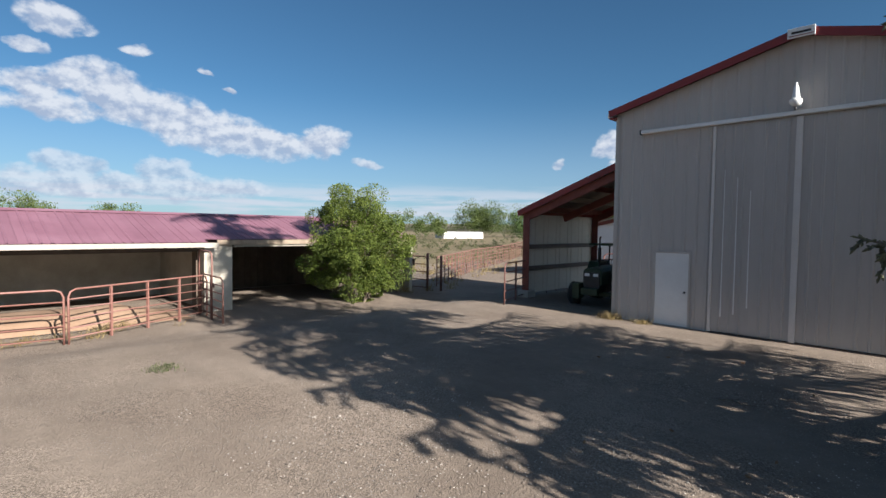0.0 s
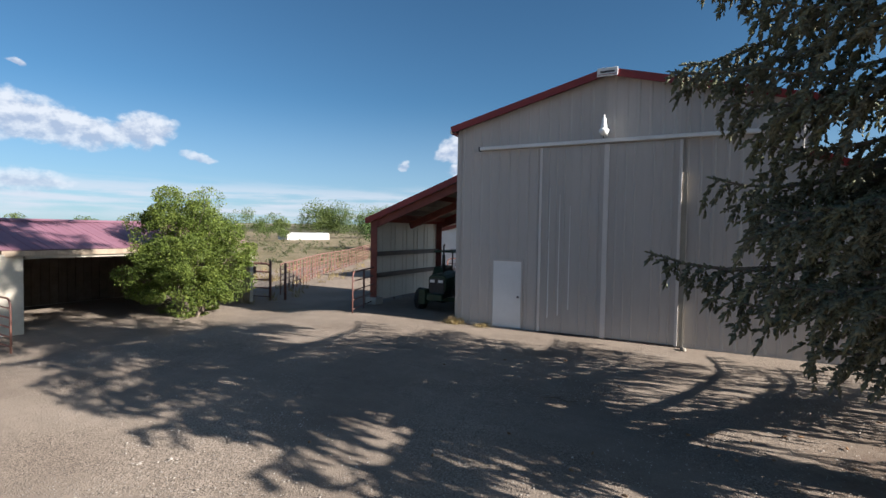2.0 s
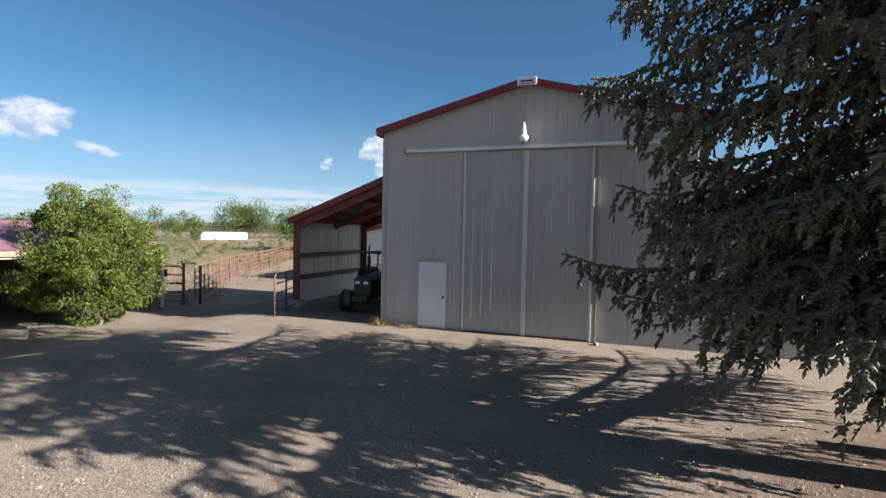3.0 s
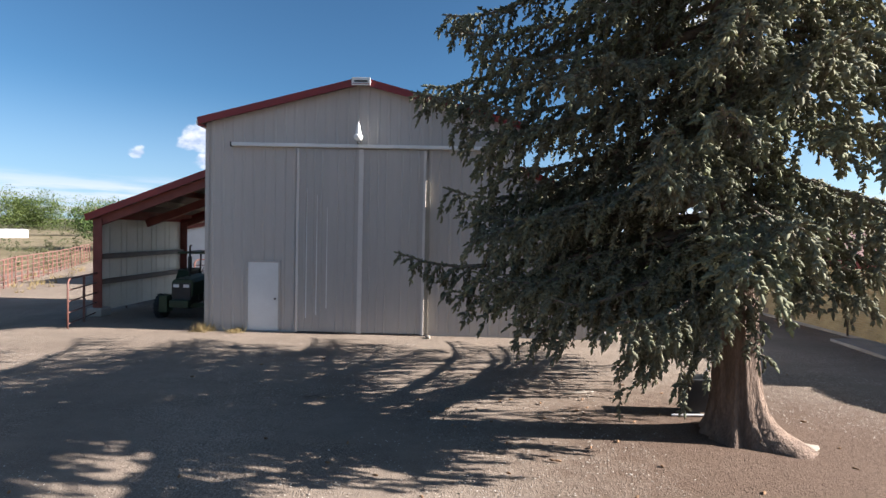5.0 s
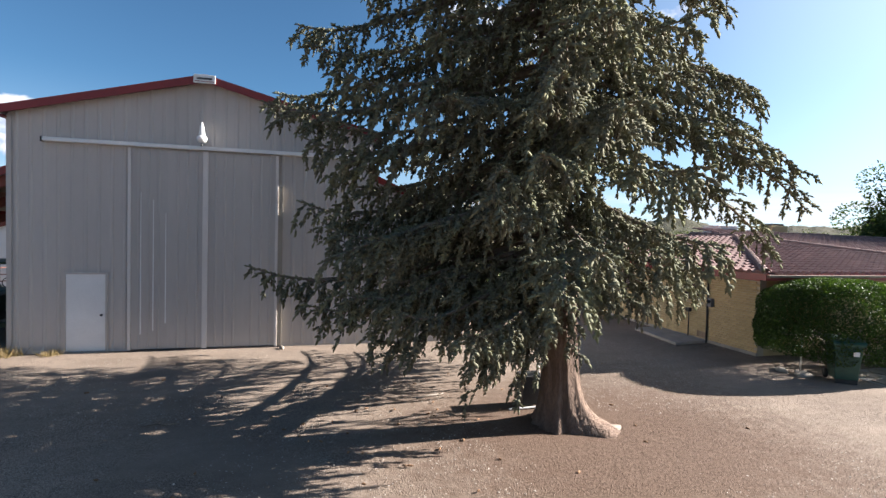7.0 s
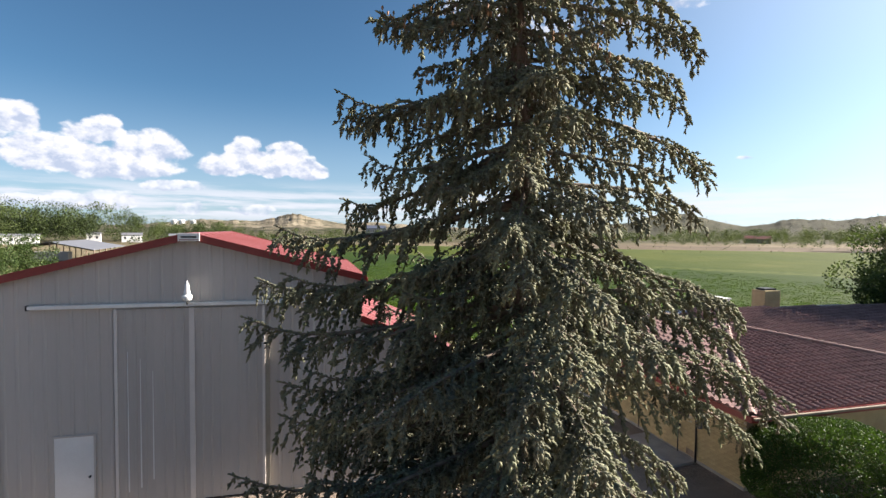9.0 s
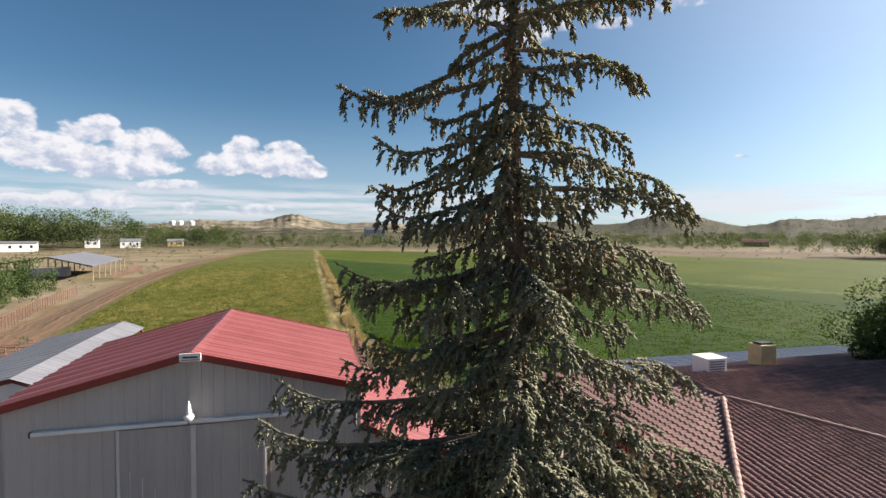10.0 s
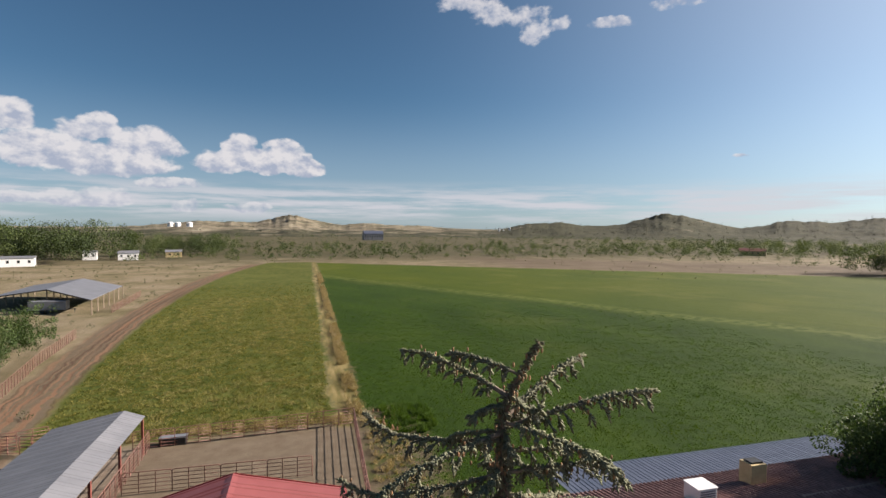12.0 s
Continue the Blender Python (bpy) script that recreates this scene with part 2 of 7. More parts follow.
GALV = surface("grey_metal_roof", [(0.3, (0.1377, 0.1419, 0.1558)), (0.7, (0.1836, 0.1878, 0.2033))], 0.5, 0.5, 0.1, 0.08, 10, 0.02, 30, rand=0.05)
BLUEROOF = surface("blue_grey_metal_roof", [(0.3, (0.06832, 0.08064, 0.115)), (0.7, (0.1047, 0.117, 0.155))], 0.5, 0.4, 0.2, 0.08, 10)
TILE = surface("brown_roof_tile", [(0.3, (0.136, 0.069, 0.0609)), (0.7, (0.216, 0.115, 0.0998))], 1.5, 0.75, 0.0, 0.2, 25, 0.15, 60, rand=0.18, island=0.16)
TILECAP = surface("pale_ridge_tile", [(0.3, (0.204, 0.1232, 0.1008)), (0.7, (0.288, 0.1904, 0.1568))], 2.0, 0.75, 0.0, 0.2, 25, 0.15, 60, rand=0.15, island=0.15)
BRICK = surface("yellow_brick", [(0.25, (0.404, 0.307, 0.154)), (0.6, (0.484, 0.379, 0.201)), (0.8, (0.533, 0.428, 0.251))], 3.0, 0.85, 0.0, 0.15, 60, 0.3, 90, rand=0.10, island=0.10)
MORTAR = surface("mortar", [(0.3, (0.40, 0.35, 0.26)), (0.7, (0.50, 0.44, 0.34))], 3.0, 0.95, 0.0, 0.15, 60, 0.3, 90)
CONCRETE = surface("concrete", [(0.3, (0.272, 0.256, 0.232)), (0.7, (0.368, 0.344, 0.312))], 2.0, 0.9, 0.0, 0.15, 40, 0.3, 70)
FLAG = surface("flagstone", [(0.3, (0.238, 0.196, 0.149)), (0.7, (0.327, 0.274, 0.214))], 1.5, 0.85, 0.0, 0.15, 40, 0.25, 50, rand=0.15)
BARK = surface("spruce_bark", [(0.25, (0.07326, 0.04998, 0.03648)), (0.5, (0.1404, 0.09576, 0.06912)), (0.8, (0.2261, 0.1596, 0.1171))], 5.0, 0.95, 0.0, 0.35, 40, 1.0, 16, stretch=(1, 1, 0.28), dist=0.05)
TWIG = surface("dead_twig", [(0.3, (0.10, 0.075, 0.055)), (0.7, (0.19, 0.15, 0.115))], 5.0, 0.95, 0.0, 0.3, 40)


def needle_material():
    """Blue-grey needles, paler and greener on fresh growth, brown where the inner twigs die back."""
    m = leafy("spruce_needles", [(0.30, (0.118, 0.121, 0.095)), (0.5, (0.166, 0.168, 0.124)), (0.7, (0.220, 0.215, 0.145))], 1.1, 0.10, 0.26, 0.85, through=0.62)
    n = Nodes(m.node_tree)
    b = m.node_tree.nodes["Principled BSDF"]
    col = b.inputs["Base Color"].links[0].from_socket

    def mark(name):
        q = n.add("ShaderNodeAttribute")
        q.attribute_name = name
        return q.outputs["Fac"]
    col = n.mix(mark("young"), col, (0.225, 0.245, 0.137))
    col = n.mix(n.m("MULTIPLY", mark("dead"), 0.75), col, (0.120, 0.092, 0.060))
    f = n.m("ADD", 0.85, n.m("MULTIPLY", mark("tone"), 0.30))
    col = n.mix(1.0, col, n.vec(f, f, f), "MULTIPLY")
    n.put(b.inputs["Base Color"], col)
    b.inputs["Specular IOR Level"].default_value = 0.12
    for q in m.node_tree.nodes:
        if q.bl_idname == "ShaderNodeBsdfTranslucent":
            n.put(q.inputs[0], n.mix(1.0, col, (1.15, 1.1, 0.6), "MULTIPLY"))
    return m


NEEDLE = needle_material()
CONE = surface("spruce_cone", [(0.3, (0.16, 0.085, 0.04)), (0.7, (0.28, 0.16, 0.08))], 8.0, 0.8, island=0.25)
BUSHLEAF = leafy("elm_leaves", [(0.25, (0.05171, 0.07667, 0.013)), (0.5, (0.09414, 0.1298, 0.0215)), (0.75, (0.1701, 0.1991, 0.03908))], 1.5, 0.3, 0.4)
JUNIPER = leafy("juniper_leaves", [(0.25, (0.02022, 0.04293, 0.007744)), (0.5, (0.03794, 0.07363, 0.01139)), (0.75, (0.06065, 0.1061, 0.01818))], 1.5, 0.3, 0.3)
TREELEAF = leafy("cottonwood_leaves", [(0.25, (0.0288, 0.0504, 0.0144)), (0.5, (0.0504, 0.0828, 0.0216)), (0.75, (0.0828, 0.119, 0.0324))], 0.5, 0.3, 0.35)
FARLEAF = leafy("distant_leaves", [(0.30, (0.01836, 0.02984, 0.0102)), (0.5, (0.0482, 0.07114, 0.01938)), (0.70, (0.09754, 0.1262, 0.03672))], 0.035, 0.3, 0.35)
GROVELEAF = leafy("cottonwood_grove_leaves", [(0.25, (0.05, 0.075, 0.022)), (0.5, (0.085, 0.118, 0.032)), (0.75, (0.13, 0.16, 0.05))], 0.12, 0.25, 0.4)
HILLLEAF = leafy("juniper_on_hills", [(0.25, (0.016, 0.022, 0.011)), (0.5, (0.028, 0.034, 0.017)), (0.75, (0.042, 0.046, 0.024))], 0.02, 0.3, 0.2)
SAGE = leafy("sagebrush", [(0.25, (0.0638, 0.0701, 0.0351)), (0.6, (0.102, 0.109, 0.0542)), (0.85, (0.153, 0.14, 0.0765))], 0.2, 0.3, 0.3)
DRYGRASS = leafy("dry_grass", [(0.25, (0.178, 0.128, 0.0574)), (0.6, (0.268, 0.204, 0.0952)), (0.85, (0.332, 0.268, 0.14))], 0.8, 0.25, 0.35)
TUSSOCK = leafy("straw_tussock", [(0.3, (0.15, 0.135, 0.045)), (0.55, (0.23, 0.20, 0.075)), (0.8, (0.31, 0.265, 0.115))], 0.6, 0.2, 0.35, 0.85)
GREENGRASS = leafy("field_grass", [(0.25, (0.05576, 0.07854, 0.009825)), (0.48, (0.0918, 0.1088, 0.01717)), (0.65, (0.2099, 0.1793, 0.04905))], 0.35, 0.25, 0.4, 0.8)
CROP = leafy("alfalfa", [(0.25, (0.027, 0.05976, 0.00313)), (0.55, (0.04725, 0.09, 0.00483)), (0.8, (0.08087, 0.119, 0.00914))], 0.15, 0.2, 0.4, 0.8)
HAY = surface("straw", [(0.3, (0.27, 0.195, 0.09)), (0.7, (0.39, 0.292, 0.15))], 3.0, 0.95, 0.0, 0.3, 60, 0.5, 60)
REDDIRT = surface("red_dirt", [(0.3, (0.204, 0.129, 0.0816)), (0.7, (0.286, 0.19, 0.122))], 1.5, 0.95, 0.0, 0.2, 40, 0.4, 40)
RUBBER = surface("black_tyre", [(0.3, (0.018, 0.018, 0.018)), (0.7, (0.032, 0.031, 0.03))], 4.0, 0.8, 0.0, 0.2, 40)
TRACTOR = surface("green_tractor_paint", [(0.3, (0.0187, 0.0337, 0.0159)), (0.7, (0.0299, 0.0514, 0.0234))], 3.0, 0.5, 0.0, 0.2, 30)
BLACK = surface("black_metal", [(0.3, (0.015, 0.015, 0.015)), (0.7, (0.03, 0.03, 0.03))], 3.0, 0.5, 0.0, 0.2, 30)
YELLOW = surface("yellow_rim_paint", [(0.3, (0.42, 0.32, 0.04)), (0.7, (0.5, 0.4, 0.07))], 3.0, 0.5)
BINGREEN = surface("green_plastic", [(0.3, (0.012, 0.05, 0.035)), (0.7, (0.02, 0.075, 0.05))], 3.0, 0.45, 0.0, 0.1, 30)
CHROME = surface("dull_metal", [(0.3, (0.45, 0.45, 0.44)), (0.7, (0.6, 0.6, 0.58))], 3.0, 0.35, 0.9)
STONE = surface("pale_rock", [(0.3, (0.30, 0.26, 0.21)), (0.7, (0.46, 0.41, 0.34))], 4.0, 0.9, 0.0, 0.2, 40, 0.4, 40, rand=0.2)
PEBBLE = surface("gravel", [(0.3, (0.22, 0.187, 0.154)), (0.7, (0.44, 0.396, 0.341))], 2.0, 0.9, 0.0, 0.1, 40, 0.1, 40, island=0.3)
LAMPGLASS = surface("milky_globe", [(0.3, (0.72, 0.72, 0.70)), (0.7, (0.8, 0.8, 0.78))], 3.0, 0.25)
RED = surface("bright_red_paint", [(0.3, (0.40, 0.03, 0.025)), (0.7, (0.5, 0.05, 0.04))], 2.0, 0.5)

GLASS = bpy.data.materials.new("window_glass")
GLASS.use_nodes = True
gb = GLASS.node_tree.nodes["Principled BSDF"]
gb.inputs["Base Color"].default_value = (0.02, 0.025, 0.03, 1)
gb.inputs["Roughness"].default_value = 0.05
gb.inputs["Specular IOR Level"].default_value = 0.8


def ground_material():
    """Yard gravel, needle litter, dirt lanes, two hay fields, a weedy ditch bank and dry range land, by place."""
    m = bpy.data.materials.new("ground_cover")
    m.use_nodes = True
    n = Nodes(m.node_tree)
    b = m.node_tree.nodes["Principled BSDF"]
    co = n.add("ShaderNodeTexCoord").outputs["Object"]
    wob = n.noise(co, 0.25, 5.0, 0.6)
    wobf = n.noise(co, 1.7, 4.0, 0.6)
    x, y, z = n.xyz(co)
    off = n.m("ADD", n.m("MULTIPLY", n.m("SUBTRACT", wob, 0.5), 5.0), n.m("MULTIPLY", n.m("SUBTRACT", wobf, 0.5), 1.6))
    X, Y = n.m("ADD", x, off), n.m("ADD", y, off)

    def box(x0, x1, y0, y1, e=0.8, xx=None, yy=None):
        xx, yy = xx or X, yy or Y
        a = n.m("MULTIPLY", n.step(xx, x0 - e, x0 + e), n.step(xx, x1 + e, x1 - e))
        return n.m("MULTIPLY", a, n.m("MULTIPLY", n.step(yy, y0 - e, y0 + e), n.step(yy, y1 + e, y1 - e)))

    n1, n2, n3 = n.noise(co, 0.35, 6.0, 0.6), n.noise(co, 4.0, 6.0, 0.7), n.noise(co, 26.0, 4.0, 0.7)
    grit = n.voro(co, 38.0)
    # yard
    yard = n.ramp(n1, [(0.3, (0.1663, 0.1319, 0.1033)), (0.55, (0.2142, 0.173, 0.1361)), (0.75, (0.2604, 0.2125, 0.1688))])
    g = n.m("ADD", 0.72, n.m("ADD", n.m("MULTIPLY", n2, 0.30), n.m("MULTIPLY", n3, 0.28)))
    tread = n.noise(n.vm("MULTIPLY", co, (0.35, 1.6, 1.0)), 1.1, 5.0, 0.65)
    speck = n.xyz(n.voro(co, 75.0, "F1", "Color"))[0]
    g = n.m("MULTIPLY", n.m("MULTIPLY", g, n.m("ADD", 0.80, n.m("MULTIPLY", tread, 0.40))), n.m("ADD", 1.0, n.m("MULTIPLY", n.m("MULTIPLY", n.m("SUBTRACT", speck, 0.5), 1.15), n.step(n.noise(co, 0.42, 4.0, 0.6), 0.40, 0.62))))
    yard = n.mix(1.0, yard, n.vec(g, g, g), "MULTIPLY")
    stones = n.m("MULTIPLY", n.step(grit, 0.30, 0.16), n.step(n.noise(co, 0.5, 3.0), 0.42, 0.62))
    yard = n.mix(n.m("MULTIPLY", stones, 0.7), yard, n.ramp(n.voro(co, 38.0, "F1", "Color"), [(0.2, (0.10, 0.09, 0.08)), (0.8, (0.42, 0.39, 0.35))]))
    # needle litter round the spruce
    dx, dy = n.m("SUBTRACT", x, 5.2), n.m("SUBTRACT", y, 6.6)
    dist = n.m("SQRT", n.m("ADD", n.m("MULTIPLY", dx, dx), n.m("MULTIPLY", dy, dy)))
    litter = n.step(n.m("ADD", dist, n.m("MULTIPLY", n.m("SUBTRACT", n2, 0.5), 4.0)), 5.4, 1.6)
    lcol = n.ramp(n3, [(0.3, (0.0605, 0.0357, 0.023)), (0.6, (0.11, 0.0691, 0.0478)), (0.8, (0.15, 0.11, 0.0794))])
    yard = n.mix(n.m("MULTIPLY", litter, 0.8), yard, lcol)
    # dry range
    rng_ = n.ramp(n.noise(co, 0.07, 7.0, 0.65), [(0.30, (0.07779, 0.07164, 0.03426)), (0.45, (0.1435, 0.1191, 0.06842)), (0.6, (0.1991, 0.162, 0.1083)), (0.8, (0.1435, 0.1279, 0.07164))])
    rng_ = n.mix(1.0, rng_, n.vec(g, g, g), "MULTIPLY")
    veg = n.m("MULTIPLY", n.step(y, 215, 330), n.step(n.noise(co, 0.03, 6.0, 0.65), 0.27, 0.46))
    rng_ = n.mix(n.m("MULTIPLY", veg, 0.9), rng_, n.ramp(n.noise(co, 0.11, 5.0), [(0.3, (0.0306, 0.0354, 0.0156)), (0.7, (0.0816, 0.068, 0.0374))]))
    col = rng_
    yardm = box(-30, 34, -60, 44.5, 1.2)
    col = n.mix(yardm, col, yard)
    penm = box(-13, 7.5, 23, 45.5, 0.8)
    col = n.mix(n.m("MULTIPLY", penm, 0.8), col, n.ramp(n.noise(co, 0.8, 5.0), [(0.3, (0.09078, 0.06647, 0.04266)), (0.7, (0.1422, 0.1133, 0.07806))]))
    # dirt lane beside the west field, and the far river flat
    ym = n.m("SUBTRACT", y, 142.0)
    xe = n.m("SUBTRACT", n.m("ADD", n.m("ADD", x, n.m("MULTIPLY", off, 0.35)), 30.0), n.m("MULTIPLY", n.m("MULTIPLY", ym, ym), 0.00088))   # the lane bends along the field
    lane = n.m("MULTIPLY", n.m("MULTIPLY", n.step(xe, -6.2, -4.6), n.step(xe, 0.5, -0.5)), n.m("MULTIPLY", n.step(y, 40, 44), n.step(y, 258, 240)))
    lcol2 = n.ramp(n.noise(co, 0.9, 5.0), [(0.3, (0.092, 0.06888, 0.0456)), (0.55, (0.1192, 0.0944, 0.06472)), (0.75, (0.07984, 0.07544, 0.03464))])
    col = n.mix(lane, col, lcol2)
    wheel_lines = n.step(n.noise(n.vec(n.m("MULTIPLY", xe, 2.2), n.m("MULTIPLY", y, 0.012), 4.0), 1.0, 3.0, 0.5), 0.50, 0.58)
    col = n.mix(n.m("MULTIPLY", n.m("MULTIPLY", lane, wheel_lines), 0.8), col, (0.070, 0.042, 0.027))
    ruts = n.m("MULTIPLY", lane, n.m("MULTIPLY", n.step(n.noise(n.vec(n.m("MULTIPLY", xe, 1.1), n.m("MULTIPLY", y, 0.02), 0.0), 1.6, 4.0), 0.46, 0.60), 0.75))
    col = n.mix(ruts, col, (0.20, 0.115, 0.07))
    # west field: weedy hay
    wf = n.m("MULTIPLY", n.step(xe, -0.6, 0.6), box(-60, 3.0, 46.0, 262, 0.6))
    wcol = n.ramp(n.noise(co, 0.5, 6.0, 0.7), [(0.3, (0.03643, 0.0516, 0.007808)), (0.5, (0.06156, 0.07322, 0.0137)), (0.68, (0.1123, 0.1035, 0.02733)), (0.85, (0.162, 0.1295, 0.04563))])
    wcol = n.mix(n.m("MULTIPLY", n.step(n.noise(co, 0.07, 3.0), 0.45, 0.65), 0.5), wcol, (0.0936, 0.1024, 0.024))
    col = n.mix(wf, col, wcol)
    # east field: dark green near, pale mown strip, yellower beyond
    far = n.m("SUBTRACT", 1.0, n.m("ADD", n.m("DIVIDE", x, 137.0), n.m("DIVIDE", y, 197.0)))
    edge = n.m("ADD", n.m("DIVIDE", x, 485.0), n.m("DIVIDE", y, 262.0))
    ef = n.m("MULTIPLY", n.m("MAXIMUM", box(5.3, 400, 49, 400, 0.8), box(9.5, 400, 29.5, 60, 0.8)), n.step(n.m("ADD", edge, n.m("MULTIPLY", n.m("SUBTRACT", wob, 0.5), 0.05)), 1.01, 0.985))
    fine_ = n.noise(co, 1.3, 6.0, 0.75)
    ecol = n.ramp(n.m("ADD", n.m("MULTIPLY", n.noise(n.vm("MULTIPLY", co, (0.539, 0.235, 0.285)), 0.16, 4.0), 0.5), n.m("MULTIPLY", fine_, 0.5)), [(0.3, (0.009408, 0.02339, 0.001094)), (0.5, (0.01814, 0.03949, 0.001781)), (0.7, (0.03192, 0.05442, 0.003014))])
    ecol2 = n.ramp(n.m("ADD", n.m("MULTIPLY", n.noise(n.vm("MULTIPLY", co, (0.612, 0.643, 0.392)), 0.05, 4.0), 0.6), n.m("MULTIPLY", fine_, 0.4)), [(0.3, (0.03059, 0.05201, 0.002771)), (0.55, (0.04947, 0.06681, 0.004312)), (0.75, (0.07706, 0.08399, 0.007686))])
    fmix = n.step(n.m("ADD", far, n.m("MULTIPLY", n.m("SUBTRACT", wob, 0.5), 0.06)), 0.09, -0.12)
    ecol = n.mix(fmix, ecol, ecol2)
    strip = n.m("MULTIPLY", n.step(n.m("ABSOLUTE", n.m("ADD", far, n.m("MULTIPLY", n.m("SUBTRACT", n.noise(co, 0.02, 3.0), 0.5), 0.12))), 0.05, 0.0), n.step(n.noise(n.vm("MULTIPLY", co, (0.04, 0.05, 1)), 12.0, 3.0), 0.35, 0.6))
    ecol = n.mix(n.m("MULTIPLY", strip, 0.35), ecol, (0.168, 0.188, 0.048))
    rows = n.noise(n.vec(n.m("MULTIPLY", far, 55.0), n.m("MULTIPLY", x, 0.012), 0.0), 1.0, 4.0, 0.65)
    lift = n.m("ADD", 0.62, n.m("MULTIPLY", rows, 0.76))
    ecol = n.mix(1.0, ecol, n.vec(lift, lift, lift), "MULTIPLY")
    worn = n.m("MULTIPLY", n.step(n.noise(co, 0.035, 5.0, 0.6), 0.52, 0.68), 0.45)
    ecol = n.mix(worn, ecol, n.mix(fmix, (0.052, 0.066, 0.012), (0.092, 0.096, 0.018)))
    col = n.mix(ef, col, ecol)
    # ditch bank between them
    dt = box(3.1, 5.4, 45.0, 262, 0.4)
    dcol = n.ramp(n.noise(n.vm("MULTIPLY", co, (0.637, 0.0952, 0.637)), 1.2, 5.0), [(0.3, (0.0638, 0.0415, 0.0224)), (0.5, (0.128, 0.109, 0.0382)), (0.7, (0.268, 0.204, 0.0952))])
    col = n.mix(dt, col, dcol)
    rough = n.m("MULTIPLY", box(4.7, 10.5, 24.0, 47.0, 0.8), 0.9)     # weedy bank between the corral and the crop
    col = n.mix(rough, col, n.ramp(n.noise(co, 0.55, 6.0, 0.7), [(0.32, (0.030, 0.024, 0.013)), (0.5, (0.075, 0.060, 0.035)), (0.62, (0.045, 0.062, 0.010)), (0.8, (0.13, 0.105, 0.060))]))
    # bare brown ground past the east field
    bare = n.m("MULTIPLY", n.step(edge, 0.99, 1.02), n.step(edge, 1.42, 1.22))
    bare = n.m("MULTIPLY", bare, n.step(x, 60, 110))
    col = n.mix(n.m("MULTIPLY", bare, 0.75), col, n.ramp(n.noise(co, 0.06, 5.0), [(0.3, (0.06732, 0.04558, 0.03182)), (0.7, (0.1188, 0.09144, 0.06358))]))
    n.put(b.inputs["Base Color"], col)
    b.inputs["Roughness"].default_value = 0.95
    b.inputs["Specular IOR Level"].default_value = 0.1
    h = n.m("ADD", n.m("MULTIPLY", n2, 0.5), n.m("ADD", n.m("MULTIPLY", n3, 0.25), n.m("MULTIPLY", n.step(grit, 0.5, 0.1), 0.18)))
    h = n.m("ADD", h, n.m("MULTIPLY", n.m("MAXIMUM", wf, ef), n.m("MULTIPLY", fine_, 1.1)))
    bn = n.add("ShaderNodeBump")
    bn.inputs["Strength"].default_value, bn.inputs["Distance"].default_value = 0.7, 0.06
    n.put(bn.inputs["Height"], h)
    n.put(b.inputs["Normal"], bn.outputs[0])
    return m


GROUND = ground_material()


def hill_material():
    """Pale eroded clay with darker ledges; juniper and brush cover the hills in the east."""
    m = bpy.data.materials.new("hill_earth")
    m.use_nodes = True
    n = Nodes(m.node_tree)
    b = m.node_tree.nodes["Principled BSDF"]
    co = n.add("ShaderNodeTexCoord").outputs["Object"]
    x, y, z = n.xyz(co)
    clay = n.ramp(n.noise(co, 0.018, 7.0, 0.65), [(0.32, (0.105, 0.088, 0.060)), (0.5, (0.185, 0.160, 0.112)), (0.68, (0.275, 0.245, 0.178))])
    ledge = n.step(n.noise(n.vec(n.m("MULTIPLY", x, 0.02), n.m("MULTIPLY", y, 0.02), n.m("MULTIPLY", z, 1.4)), 0.35, 5.0, 0.6), 0.52, 0.62)
    clay = n.mix(n.m("MULTIPLY", ledge, 0.55), clay, (0.085, 0.066, 0.048))
    east = n.step(n.m("DIVIDE", x, n.m("MAXIMUM", y, 1.0)), 0.30, 0.55)
    cover = n.m("ADD", n.noise(co, 0.012, 5.0, 0.7), n.m("MULTIPLY", east, 0.25))
    low = n.m("MULTIPLY", n.step(z, 14.0, 3.0), 0.15)
    dark = n.m("MULTIPLY", n.step(n.m("ADD", cover, low), 0.50, 0.64), 0.9)
    green = n.ramp(n.noise(co, 0.09, 4.0, 0.7), [(0.35, (0.020, 0.024, 0.014)), (0.65, (0.055, 0.055, 0.030))])
    col = n.mix(dark, clay, green)
    bush = n.m("MULTIPLY", n.step(n.voro(co, 0.07), 0.34, 0.22), n.step(n.noise(co, 0.02, 3.0), 0.40, 0.55))
    col = n.mix(n.m("MULTIPLY", bush, 0.85), col, (0.024, 0.030, 0.016))
    n.put(b.inputs["Base Color"], col)
    b.inputs["Roughness"].default_value = 0.95
    b.inputs["Specular IOR Level"].default_value = 0.1
    bn = n.add("ShaderNodeBump")
    bn.inputs["Strength"].default_value, bn.inputs["Distance"].default_value = 0.8, 5.0
    n.put(bn.inputs["Height"], n.noise(co, 0.05, 6.0, 0.7))
    n.put(b.inputs["Normal"], bn.outputs[0])
    return m


HILLROCK = hill_material()

